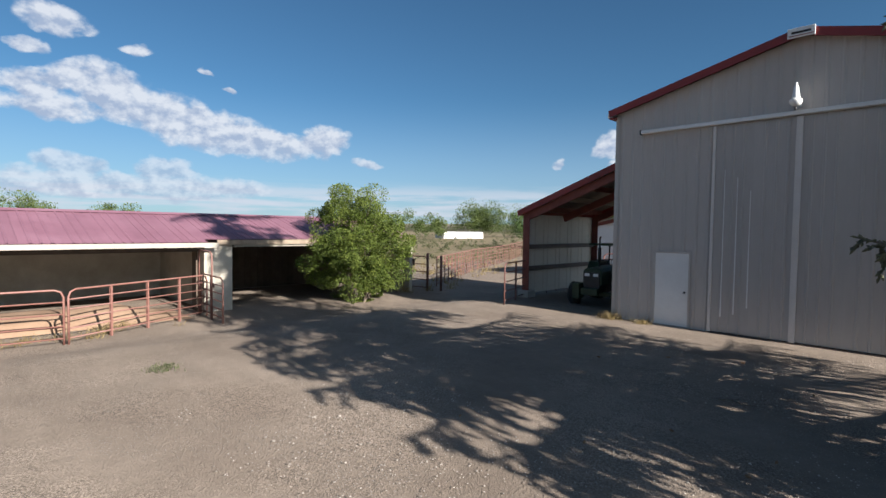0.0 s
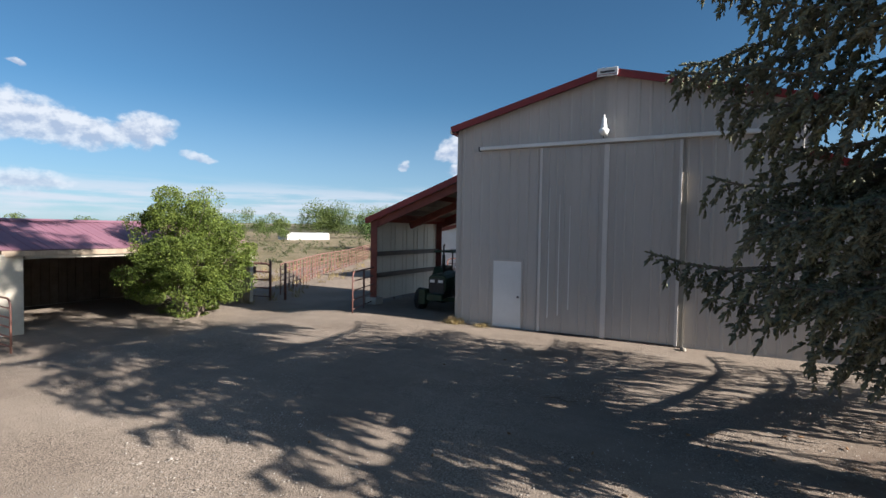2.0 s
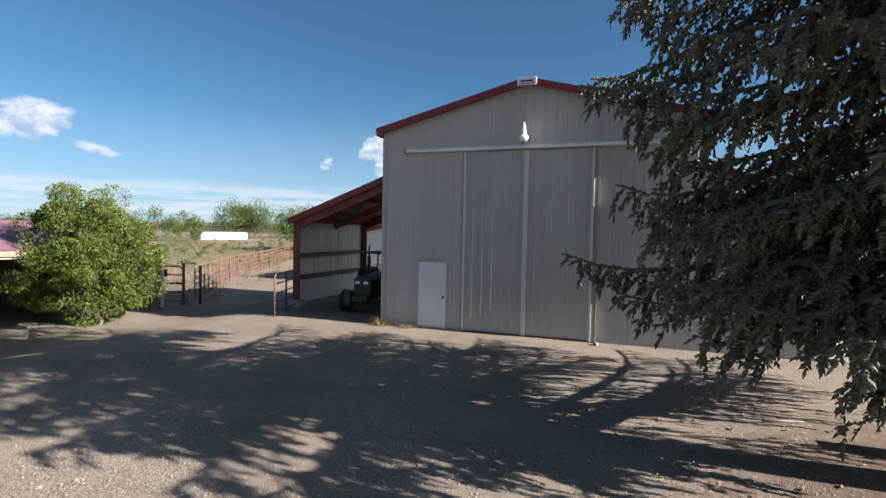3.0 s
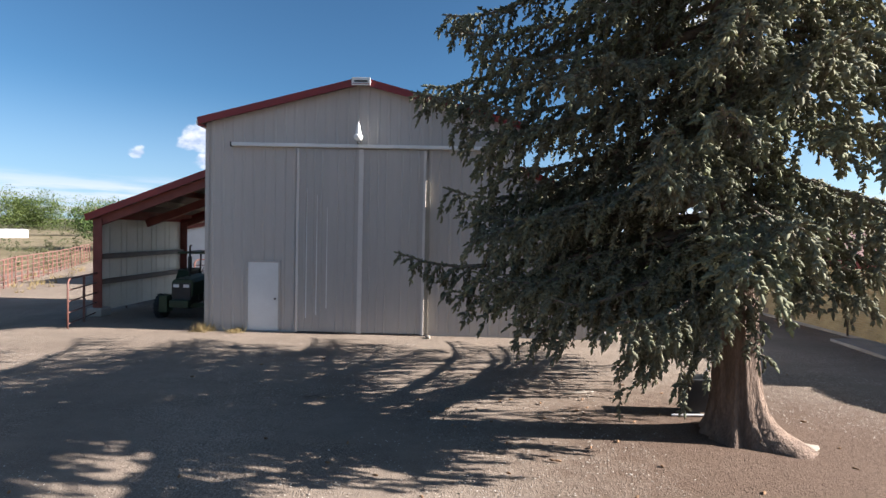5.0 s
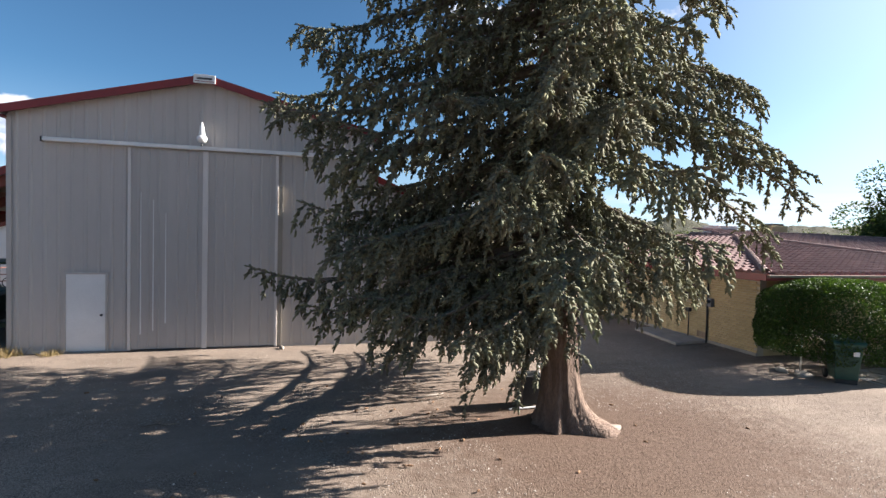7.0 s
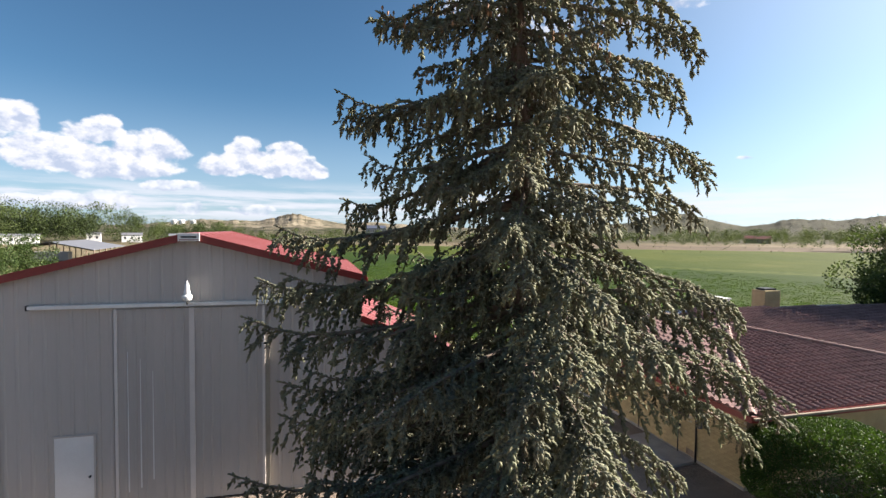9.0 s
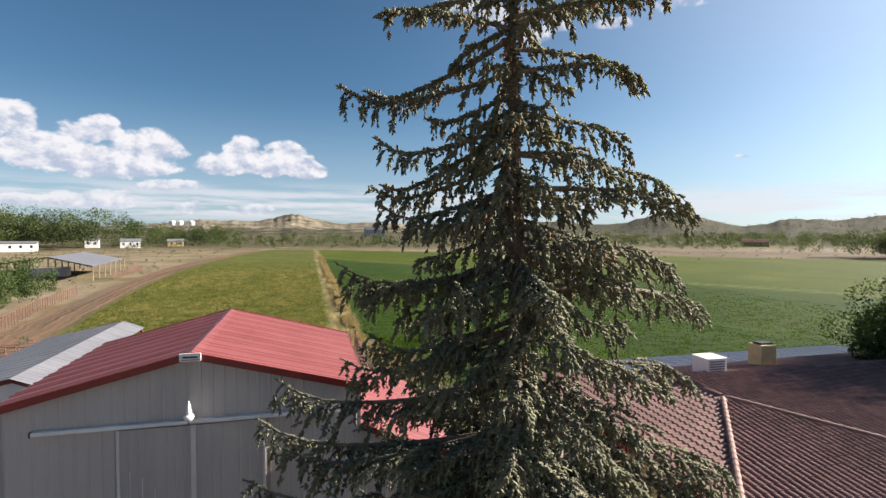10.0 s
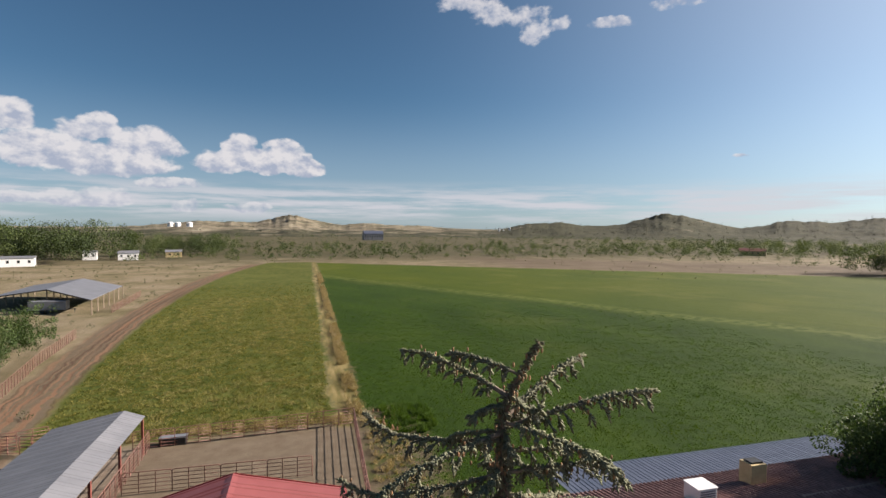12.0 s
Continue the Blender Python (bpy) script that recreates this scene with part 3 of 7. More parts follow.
# ---- building tools ----
class Geo:
    """Gathers the vertices and faces of one part."""

    def __init__(self):
        self.v, self.f = [], []

    def add(self, verts, faces):
        k = len(self.v)
        self.v += [tuple(p) for p in verts]
        self.f += [tuple(i + k for i in q) for q in faces]
        return self

    def box(self, x0, x1, y0, y1, z0, z1, m=None):
        vs = [Vector((x, y, z)) for z in (z0, z1) for y in (y0, y1) for x in (x0, x1)]
        vs = [m @ p for p in vs] if m else vs
        return self.add(vs, [(0, 2, 3, 1), (4, 5, 7, 6), (0, 1, 5, 4), (2, 6, 7, 3), (0, 4, 6, 2), (1, 3, 7, 5)])

    def beam(self, a, b, w, h, up=(0, 0, 1)):
        """A squared bar from a to b, w wide and h high."""
        a, b = Vector(a), Vector(b)
        d = (b - a).normalized()
        s = d.cross(Vector(up)).normalized()
        u = s.cross(d)
        vs = [p + s * sx * w / 2 + u * sz * h / 2 for p in (a, b) for sx, sz in ((-1, -1), (1, -1), (1, 1), (-1, 1))]
        return self.add(vs, [(3, 2, 1, 0), (4, 5, 6, 7), (0, 1, 5, 4), (1, 2, 6, 5), (2, 3, 7, 6), (3, 0, 4, 7)])

    def tube(self, pts, radii, n=8, caps=True):
        pts = [Vector(p) for p in pts]
        radii = [radii] * len(pts) if not hasattr(radii, "__len__") else radii
        vs, fs, s = [], [], None
        for i, p in enumerate(pts):
            d = (pts[min(i + 1, len(pts) - 1)] - pts[max(i - 1, 0)]).normalized()
            if s is None:
                s = d.cross(Vector((0.13, 0.21, 1)) if abs(d.z) < 0.95 else Vector((1, 0.2, 0))).normalized()
            s = (s - d * s.dot(d)).normalized()
            u = d.cross(s)
            vs += [p + (s * math.cos(6.2832 * k / n) + u * math.sin(6.2832 * k / n)) * radii[i] for k in range(n)]
        for i in range(len(pts) - 1):
            fs += [(i * n + k, i * n + (k + 1) % n, i * n + n + (k + 1) % n, i * n + n + k) for k in range(n)]
        if caps:
            fs += [tuple(range(n - 1, -1, -1)), tuple(len(vs) - n + k for k in range(n))]
        return self.add(vs, fs)

    def lathe(self, prof, at=(0, 0, 0), n=16, m=None):
        """A turned form from (radius, height) pairs."""
        vs = [Vector((r * math.cos(6.2832 * k / n), r * math.sin(6.2832 * k / n), z)) for r, z in prof for k in range(n)]
        vs = [(m @ p if m else p) + Vector(at) for p in vs]
        fs = [(i * n + k, i * n + (k + 1) % n, i * n + n + (k + 1) % n, i * n + n + k) for i in range(len(prof) - 1) for k in range(n)]
        fs += [tuple(range(n - 1, -1, -1)), tuple(len(vs) - n + k for k in range(n))]
        return self.add(vs, fs)

    def prism(self, poly, d):
        """A flat outline given thickness by the vector d."""
        n, d = len(poly), Vector(d)
        vs = [Vector(p) for p in poly] + [Vector(p) + d for p in poly]
        return self.add(vs, [tuple(range(n - 1, -1, -1)), tuple(range(n, 2 * n))] + [(i, (i + 1) % n, n + (i + 1) % n, n + i) for i in range(n)])

    def mesh(self, name, mat, bevel=0.0, smooth=False):
        me = bpy.data.meshes.new(name)
        me.from_pydata(self.v, [], self.f)
        bm = bmesh.new()
        bm.from_mesh(me)
        bmesh.ops.recalc_face_normals(bm, faces=bm.faces)
        if bevel:
            bmesh.ops.bevel(bm, geom=bm.edges, offset=bevel, segments=2, affect="EDGES", profile=0.6)
        if smooth:
            for f in bm.faces:
                f.smooth = len(f.verts) < 7
        bm.to_mesh(me)
        bm.free()
        me.materials.append(mat)
        return me


def part(name, geo, mat, parent=None, label="", bevel=0.0, smooth=False):
    """Links what geo gathered as one mesh object, under parent if there is one; geo is in world metres less the parents' places."""
    ob = new(name, geo.mesh(name, mat, bevel, smooth))
    if parent:
        ob.parent = parent
    return tagged(ob, label)


def thing(name, at, label, category, group="", kind="", turn=0.0):
    ob = new(name)
    ob.empty_display_size = 0.2
    ob.matrix_world = pose(*at, 0, 0, turn)
    return tagged(ob, label, category, group, kind)


def whole(name, geo, mat, label, category, at=(0, 0, 0), turn=0.0, group="", kind="", bevel=0.0, smooth=False):
    """A thing that is one mesh."""
    ob = part(name, geo, mat, None, label, bevel, smooth)
    ob.matrix_world = pose(*at, 0, 0, turn)
    return tagged(ob, label, category, group, kind)


def raw_mesh(name, verts, tris, mat):
    """A mesh of triangles from numpy arrays."""
    me = bpy.data.meshes.new(name)
    me.vertices.add(len(verts))
    me.vertices.foreach_set("co", np.ascontiguousarray(verts, dtype=np.float32).ravel())
    me.loops.add(tris.size)
    me.loops.foreach_set("vertex_index", np.ascontiguousarray(tris, dtype=np.int32).ravel())
    me.polygons.add(len(tris))
    me.polygons.foreach_set("loop_start", np.arange(0, tris.size, 3, dtype=np.int32))
    me.update(calc_edges=True)
    me.materials.append(mat)
    return me


def unit(a):
    return a / np.maximum(np.linalg.norm(a, axis=-1, keepdims=True), 1e-9)


def blades(base, way, length, width, rng):
    """One thin triangle for each base: a needle, grass blade or small leaf."""
    n = len(base)
    side = unit(np.cross(way, rng.normal(size=(n, 3)))) * (np.reshape(width, (-1, 1)) / 2)
    tip = base + way * np.reshape(length, (-1, 1))
    v = np.stack([base - side, base + side, tip], 1).reshape(-1, 3)
    return v, np.arange(3 * n).reshape(-1, 3)


def leaves(centre, way, length, width, rng):
    """One folded diamond of two triangles for each centre: a leaf."""
    n = len(centre)
    side = unit(np.cross(way, rng.normal(size=(n, 3)))) * (np.reshape(width, (-1, 1)) / 2)
    half = way * np.reshape(length, (-1, 1)) / 2
    drop = unit(np.cross(side, way)) * np.reshape(width, (-1, 1)) * 0.18
    v = np.stack([centre - half, centre + side + drop, centre + half, centre - side + drop], 1).reshape(-1, 3)
    k = np.arange(n)[:, None] * 4
    return v, np.concatenate([k + [0, 1, 2], k + [0, 2, 3]], 0)


def ribbed(x0, x1, top, y, base=0.0, pitch=0.305, rib=0.019, wide=0.05, out=-1.0):
    """One sheet of ribbed metal standing in the plane y, with its ribs proud by the way out; top(x) is its upper edge."""
    xs = [(x0, 0.0)]
    k = math.ceil((x0 + 0.04) / pitch)
    while k * pitch < x1 - 0.04:
        c = k * pitch
        xs += [(c - wide, 0.0), (c - wide * 0.45, rib), (c + wide * 0.45, rib), (c + wide, 0.0)]
        k += 1
    xs.append((x1, 0.0))
    g = Geo()
    n = len(xs)
    vs = [(x, y + out * d, base) for x, d in xs] + [(x, y + out * d, top(x)) for x, d in xs]
    back = [(x, y - out * 0.012, base) for x in (x0, x1)] + [(x, y - out * 0.012, top(x)) for x in (x0, x1)]
    g.add(vs, [(i, i + 1, n + i + 1, n + i) for i in range(n - 1)])
    g.add(back, [(1, 0, 2, 3)])
    return g


def roof_sheet(a, b, run, pitch=0.305, rib=0.022, wide=0.05, thick=0.012):
    """Ribbed roofing from the eave line a to b, reaching up-slope by the vector run; ribs go up the slope."""
    a, b, run = Vector(a), Vector(b), Vector(run)
    e = (b - a)
    length = e.length
    e.normalize()
    up = e.cross(run).normalized()
    up = up if up.z > 0 else -up
    xs, k = [(0.0, 0.0)], 1
    while k * pitch < length - 0.05:
        c = k * pitch
        xs += [(c - wide, 0.0), (c - wide * 0.45, rib), (c + wide * 0.45, rib), (c + wide, 0.0)]
        k += 1
    xs.append((length, 0.0))
    n = len(xs)
    lo = [a + e * s + up * d for s, d in xs]
    g = Geo()
    g.add(lo + [p + run for p in lo], [(i, i + 1, n + i + 1, n + i) for i in range(n - 1)])
    g.add([a - up * thick, b - up * thick, b + run - up * thick, a + run - up * thick], [(3, 2, 1, 0)])
    return g



# ---- ground and distance ----
DROP = 0.318                               # the west yard lies this much lower than the barn
LOW = Matrix.Translation((0, 0, 2.65)) @ Matrix.Scale(1.12, 4) @ Matrix.Translation((0, 0, -2.65))


def gz(x, y):
    """Height of the ground: level, but for the lower west yard."""
    def ease(q):
        q = min(1.0, max(0.0, q))
        return q * q * (3 - 2 * q)
    return -DROP * ease((-x - 12.2) / 2.4) * ease((x + 40) / 12) * ease((48 - y) / 16) * ease((y + 25) / 10)


def lower(ob):
    """Sets a thing of the west yard on its lower ground, at its true size and distance."""
    ob.matrix_world = LOW @ ob.matrix_world
    return ob


def build_ground():
    rng = np.random.default_rng(3)
    near = np.arange(-60, 61, 1.0)
    far = np.array([70, 85, 105, 130, 165, 210, 280, 380, 520, 720, 1000, 1500, 2300, 3400, 4800.0])
    ax = np.concatenate([-far[::-1], near, far])
    X, Y = np.meshgrid(ax, ax + 40, indexing="ij")
    Z = np.array([[gz(x, y) for y in ax + 40] for x in ax])
    for i in range(X.shape[0]):
        for j in range(X.shape[1]):
            x, y = X[i, j], Y[i, j]
            if abs(x) < 60 and -20 < y < 100:
                keep = 1.0 if (-22 < x < 24 and 13 < y < 24) or x > 11.5 or x < -13 or y > 27.5 else 0.0
                Z[i, j] += (1 - keep) * 0.05 * (noise.noise((x * 0.23, y * 0.23, 1.0)) - 0.25)
    v = np.stack([X, Y, Z], -1).reshape(-1, 3)
    n, m = X.shape
    i, j = np.meshgrid(np.arange(n - 1), np.arange(m - 1), indexing="ij")
    k = (i * m + j).ravel()
    t = np.concatenate([np.stack([k, k + m, k + m + 1], 1), np.stack([k, k + m + 1, k + 1], 1)])
    ob = new("ground", raw_mesh("ground", v, t, GROUND))
    for p in ob.data.polygons:
        p.use_smooth = True
    tagged(ob, "gravel farmyard, dirt lanes, hay fields and dry range", "ground", kind="structure")


build_ground()


HILLTOPS = []                              # places where brush stands on the hills


def build_hills():
    """Low eroded hills and mesas at the end of the valley."""
    def height(a, r):
        # a: degrees from +y towards +x
        h = 11.0
        for c, w, top in ((-1.6, 1.2, 12), (-1.0, 2.4, 18), (1.8, 2.0, 10), (-3.6, 1.6, 10), (-9.0, 5.5, 15), (6, 2.2, 7), (10, 6, 9), (24.3, 2.0, 11), (26.5, 1.7, 13), (28.6, 1.6, 14), (33, 3.5, 13), (36.3, 1.4, 13), (39.3, 2.6, 30), (38.6, 1.2, 7), (42.0, 2.2, 16), (45, 2.5, 9), (47.6, 1.3, 10), (49.2, 1.2, 16), (51.0, 1.5, 13), (53.5, 3, 10), (57, 4, 22), (66, 6, 24), (-40, 12, 3), (85, 10, 26)):
            h += top * math.exp(-abs((a - c) / w) ** 2.4)
        q = (a * 0.9, 7.7, 0.2)
        return h * 1.22 * (0.95 + 0.05 * noise.noise(q) + 0.05 * noise.noise((a * 2.3, 1.3, 4.1)) + 0.03 * noise.noise((a * 6.0, 2.3, 1.1)))
    g, na, nr = Geo(), 900, 30
    vs = []
    for i in range(na + 1):
        a = -70 + 175 * i / na
        for j in range(nr + 1):
            r = j / nr
            d = 900 + 750 * r
            up = max(0.0, min(1.0, r * 1.35))
            q = (d * math.sin(radians(a)) * 0.016, d * math.cos(radians(a)) * 0.008, 0.3)
            gully = noise.noise(q) * 0.55 + noise.noise(tuple(c * 2.7 for c in q)) * 0.30 + noise.noise(tuple(c * 6.1 for c in q)) * 0.14
            h = height(a, r) * (up ** 1.2 * (1.0 - 0.25 * (1 - up)) + 0.75 * gully * up * (1 - 0.80 * up))
            h = h if r < 0.78 else h * (1 - (r - 0.78) * 2.2)
            vs.append((d * math.sin(radians(a)), d * math.cos(radians(a)), max(h, -1.0) - (1.5 if j == 0 else 0)))
            if 3 < j < 25 and random.random() < (0.055 if 20 < a < 62 else 0.014 if -20 < a <= 20 else 0.0):
                HILLTOPS.append((*vs[-1][:2], random.uniform(3.5, 7.0), random.uniform(4.5, 9.0), vs[-1][2] - 0.6))
    m = nr + 1
    g.add(vs, [(i * m + j, i * m + j + 1, (i + 1) * m + j + 1, (i + 1) * m + j) for i in range(na) for j in range(nr)])
    whole("backdrop", g, HILLROCK, "dry eroded tan hills on the horizon", "hills", kind="structure", smooth=True)


build_hills()

# ---- barn ----
BX0, BX1, BY0, BY1, EAVE, PEAK = -7.2, 1.95, 14.53, 21.9, 6.12, 7.30
BMID = (BX0 + BX1) / 2


def barn_top(x):
    return PEAK - abs(x - BMID) * (PEAK - EAVE) / (BX1 - BMID)


def build_barn():
    at = Vector((BMID, 18.2, 0))
    barn = thing("barn", at, "tall beige ribbed-metal barn with a red metal roof", "barn")
    DL, DM, DR, DTOP = -4.48, -2.605, -0.72, 5.38
    dx0, dx1, dz = -5.98, -4.97, 2.10

    def loc(g):
        g.v = [(x - at.x, y - at.y, z - at.z) for x, y, z in g.v]
        return g

    wall = part("wall", loc(Geo().box(BX0 + 0.02, BX1 - 0.02, BY0 + 0.03, BY0 + 0.10, 0.0, EAVE - 0.02).box(BX0 + 0.03, BX0 + 0.10, BY0 + 0.1, BY1 - 0.1, 0, EAVE - 0.03).box(BX1 - 0.10, BX1 - 0.03, BY0 + 0.1, BY1 - 0.1, 0, EAVE - 0.03).box(BX0 + 0.02, BX1 - 0.02, BY1 - 0.10, BY1 - 0.03, 0, EAVE - 0.02)
                             .prism([(BX0 + 0.1, BY0 + 0.03, EAVE - 0.02), (BX1 - 0.1, BY0 + 0.03, EAVE - 0.02), (BMID, BY0 + 0.03, PEAK - 0.06)], (0, 0.06, 0))
                             .prism([(BX0 + 0.1, BY1 - 0.09, EAVE - 0.02), (BX1 - 0.1, BY1 - 0.09, EAVE - 0.02), (BMID, BY1 - 0.09, PEAK - 0.06)], (0, 0.06, 0))), INNER, barn)
    # front sheets, each 0.915 m wide, cut round the walk door and the sliding doors
    x, k = BX0, 0
    while x < BX1 - 0.01:
        x2 = min(x + 0.915, BX1)
        spans = [(x, x2, 0.0)]
        if x < dx1 and x2 > dx0:
            spans = [(a, b, z) for a, b, z in ((x, min(dx0, x2), 0.0), (max(x, dx0), min(x2, dx1), dz), (max(dx1, x), x2, 0.0)) if b - a > 0.01]
        for a, b, z in spans:
            part("wall_panel", loc(ribbed(a, b, barn_top, BY0, z)), BEIGE, barn)
        x = x2
    y = BY0
    while y < BY1 - 0.01:
        y2 = min(y + 0.915, BY1)
        for xs, o in ((BX0, 1.0), (BX1, -1.0)):
            g = ribbed(y, y2, lambda q: EAVE, 0.0, 0.0, out=1.0)
            g.v = [(xs - o * d, q, z) for q, d, z in g.v]
            part("wall_panel", loc(g), BEIGE, barn)
        y = y2
    for xs in (BX0, BX1):
        part("corner_trim", loc(Geo().box(xs - 0.025, xs + 0.09 if xs < 0 else xs + 0.025, BY0 - 0.03, BY0 - 0.018, 0, EAVE - 0.05).box(xs - 0.025, xs - 0.02, BY0 - 0.018, BY0 + 0.1, 0, EAVE - 0.05)) if xs < 0 else loc(Geo().box(xs - 0.09, xs + 0.025, BY0 - 0.03, BY0 - 0.018, 0, EAVE - 0.05)), BEIGE, barn)
    part("base_trim", loc(Geo().box(BX0, dx0, BY0 - 0.026, BY0 - 0.004, 0, 0.06)), BEIGE, barn)
    part("base_trim", loc(Geo().box(DR + 0.05, BX1, BY0 - 0.026, BY0 - 0.004, 0, 0.06)), BEIGE, barn)
    # sliding doors
    for a, b in ((DL, DM), (DM, DR)):
        door = part("sliding_door", loc(Geo().box(a + 0.01, b - 0.01, BY0 - 0.075, BY0 - 0.035, 0.05, DTOP)), DOORSIDE, barn, "tall beige sliding metal door")
        q = a
        while q < b - 0.05:
            q2 = min(q + 0.94, b)
            part("door_panel", loc(ribbed(q, q2, lambda s: DTOP, BY0 - 0.078, 0.05, 0.235, 0.016, 0.035)), DOORSIDE, door)
            q = q2
        for s in ((a + 0.03, b - 0.03)):
            part("stile", loc(Geo().box(s - 0.036, s + 0.036, BY0 - 0.125, BY0 - 0.079, 0.03, DTOP + 0.02)), STILE, door, bevel=0.006)
    part("filler_strip", loc(Geo().box(DR + 0.01, DR + 0.13, BY0 - 0.10, BY0 - 0.022, 0.05, 4.55)), CREAM, barn, "cream vertical filler strip")
    # tapered white strips paint the sun's streaks along three ribs of the left door
    for s, z0, z1 in ((-4.18, 0.45, 4.25), (-3.88, 0.54, 4.05), (-3.58, 0.74, 3.7)):
        part("sunlit_streak", loc(Geo().prism([(s - 0.014, BY0 - 0.098, z0), (s + 0.014, BY0 - 0.098, z0), (s + 0.004, BY0 - 0.098, z1), (s - 0.004, BY0 - 0.098, z1)], (0, 0.02, 0))), WHITE, barn)
    track = part("door_track", loc(Geo().box(-6.42, 1.25, BY0 - 0.16, BY0 - 0.03, 5.44, 5.54)), TRACK, barn, "white sliding door track", bevel=0.012)
    part("track_cap", loc(Geo().box(-6.44, -6.40, BY0 - 0.165, BY0 - 0.028, 5.42, 5.55)), BLACK, track)
    part("threshold", loc(Geo().box(DL, DR + 0.1, BY0 - 0.13, BY0 - 0.02, 0.0, 0.03)), GIRT, barn)
    # walk door
    door = part("walk_door", loc(Geo().box(dx0 + 0.05, dx1 - 0.05, BY0 - 0.02, BY0 + 0.02, 0.03, dz - 0.05)), WHITE, barn, "plain white metal walk door", bevel=0.006)
    part("door_knob", loc(Geo().lathe([(0.0, 0.0), (0.02, 0.005), (0.012, 0.03), (0.032, 0.05), (0.03, 0.075), (0.0, 0.08)], (dx1 - 0.13, BY0 - 0.02, 0.98), 12, Matrix.Rotation(radians(90), 4, "X"))), BLACK, door, smooth=True)
    part("door_frame", loc(Geo().box(dx0 - 0.0, dx0 + 0.05, BY0 - 0.04, BY0 + 0.03, 0, dz).box(dx1 - 0.05, dx1, BY0 - 0.04, BY0 + 0.03, 0, dz).box(dx0 + 0.05, dx1 - 0.05, BY0 - 0.04, BY0 + 0.03, dz - 0.05, dz)), BEIGE, barn, bevel=0.004)
    part("door_sill", loc(Geo().box(dx0, dx1, BY0 - 0.10, BY0 + 0.03, 0.0, 0.025)), CONCRETE, barn)
    # roof
    ox, oy0, oy1 = 0.16, BY0 - 0.22, BY1 + 0.18
    slope = (PEAK - EAVE) / (BX1 - BMID)
    for sgn, edge in ((-1, BX0 - ox), (1, BX1 + ox)):
        z0 = EAVE - ox * slope + 0.10
        y = oy0
        while y < oy1 - 0.01:
            y2 = min(y + 0.915, oy1)
            part("roof_sheet", loc(roof_sheet((edge, y, z0), (edge, y2, z0), (BMID - edge, 0, abs(BMID - edge) * slope), rib=0.036, wide=0.07)), REDROOF, barn)
            y = y2
        part("rake_trim", loc(Geo().beam((edge, oy0 - 0.012, z0 - 0.055), (BMID, oy0 - 0.012, z0 - 0.055 + abs(BMID - edge) * slope), 0.03, 0.20)), REDTRIM, barn, "dark red rake trim")
        part("rake_trim", loc(Geo().beam((edge, oy1 + 0.012, z0 - 0.055), (BMID, oy1 + 0.012, z0 - 0.055 + abs(BMID - edge) * slope), 0.03, 0.20)), REDTRIM, barn, "dark red rake trim")
        part("gutter", loc(Geo().box(min(edge, edge - sgn * 0.02) - 0.05, max(edge, edge - sgn * 0.02) + 0.05, oy0, oy1, z0 - 0.16, z0 - 0.02)), WHITE if sgn < 0 else REDTRIM, barn, bevel=0.01)
        part("soffit", loc(Geo().box(min(edge, edge + -sgn * ox), max(edge, edge + -sgn * ox), oy0, oy1, z0 - 0.20, z0 - 0.165)), REDTRIM, barn)
    zr = EAVE + 0.10 + (BX1 - BMID) * slope
    part("ridge_cap", loc(Geo().prism([(BMID - 0.22, oy0, zr - 0.045), (BMID, oy0, zr + 0.035), (BMID + 0.22, oy0, zr - 0.045), (BMID, oy0, zr + 0.015)], (0, oy1 - oy0, 0))), REDROOF, barn)
    # maker's plate at the peak, with bars for its writing
    plate = part("name_plate", loc(Geo().box(BMID - 0.27, BMID + 0.27, oy0 - 0.07, oy0 - 0.03, zr - 0.20, zr + 0.02)), WHITE, barn, "small white plate with dark bars", bevel=0.008)
    part("plate_bar", loc(Geo().box(BMID - 0.19, BMID + 0.19, oy0 - 0.076, oy0 - 0.07, zr - 0.11, zr - 0.06)), BLACK, plate)
    part("plate_bar", loc(Geo().box(BMID - 0.24, BMID + 0.24, oy0 - 0.076, oy0 - 0.07, zr - 0.165, zr - 0.148)), REDTRIM, plate)
    return barn


build_barn()


def build_yard_light():
    at = (-2.66, BY0 - 0.36, 5.62)
    lamp = thing("yard_light", at, "white metal yard light on the barn gable", "lamp")
    part("bracket", Geo().tube([(0, 0.34, 0.06), (0, 0.12, 0.08), (0, 0, 0.10)], 0.018, 10).box(-0.05, 0.05, 0.32, 0.345, 0.0, 0.14), WHITE, lamp, smooth=True)
    part("housing", Geo().lathe([(0.02, 0.14), (0.075, 0.15), (0.085, 0.18), (0.072, 0.27), (0.06, 0.30), (0.052, 0.42), (0.035, 0.44), (0.022, 0.47), (0.022, 0.52), (0.0, 0.525)], (0, 0, 0), 20), WHITE, lamp, smooth=True)
    part("globe", Geo().lathe([(0.0, -0.03), (0.07, -0.015), (0.115, 0.03), (0.135, 0.08), (0.13, 0.13), (0.09, 0.16), (0.0, 0.16)], (0, 0, 0), 20), LAMPGLASS, lamp, "milky globe", smooth=True)
    part("sensor", Geo().lathe([(0.0, -0.12), (0.02, -0.11), (0.025, -0.07), (0.018, -0.035), (0.0, -0.03)], (0, 0, 0), 12), BLACK, lamp, smooth=True)


build_yard_light()


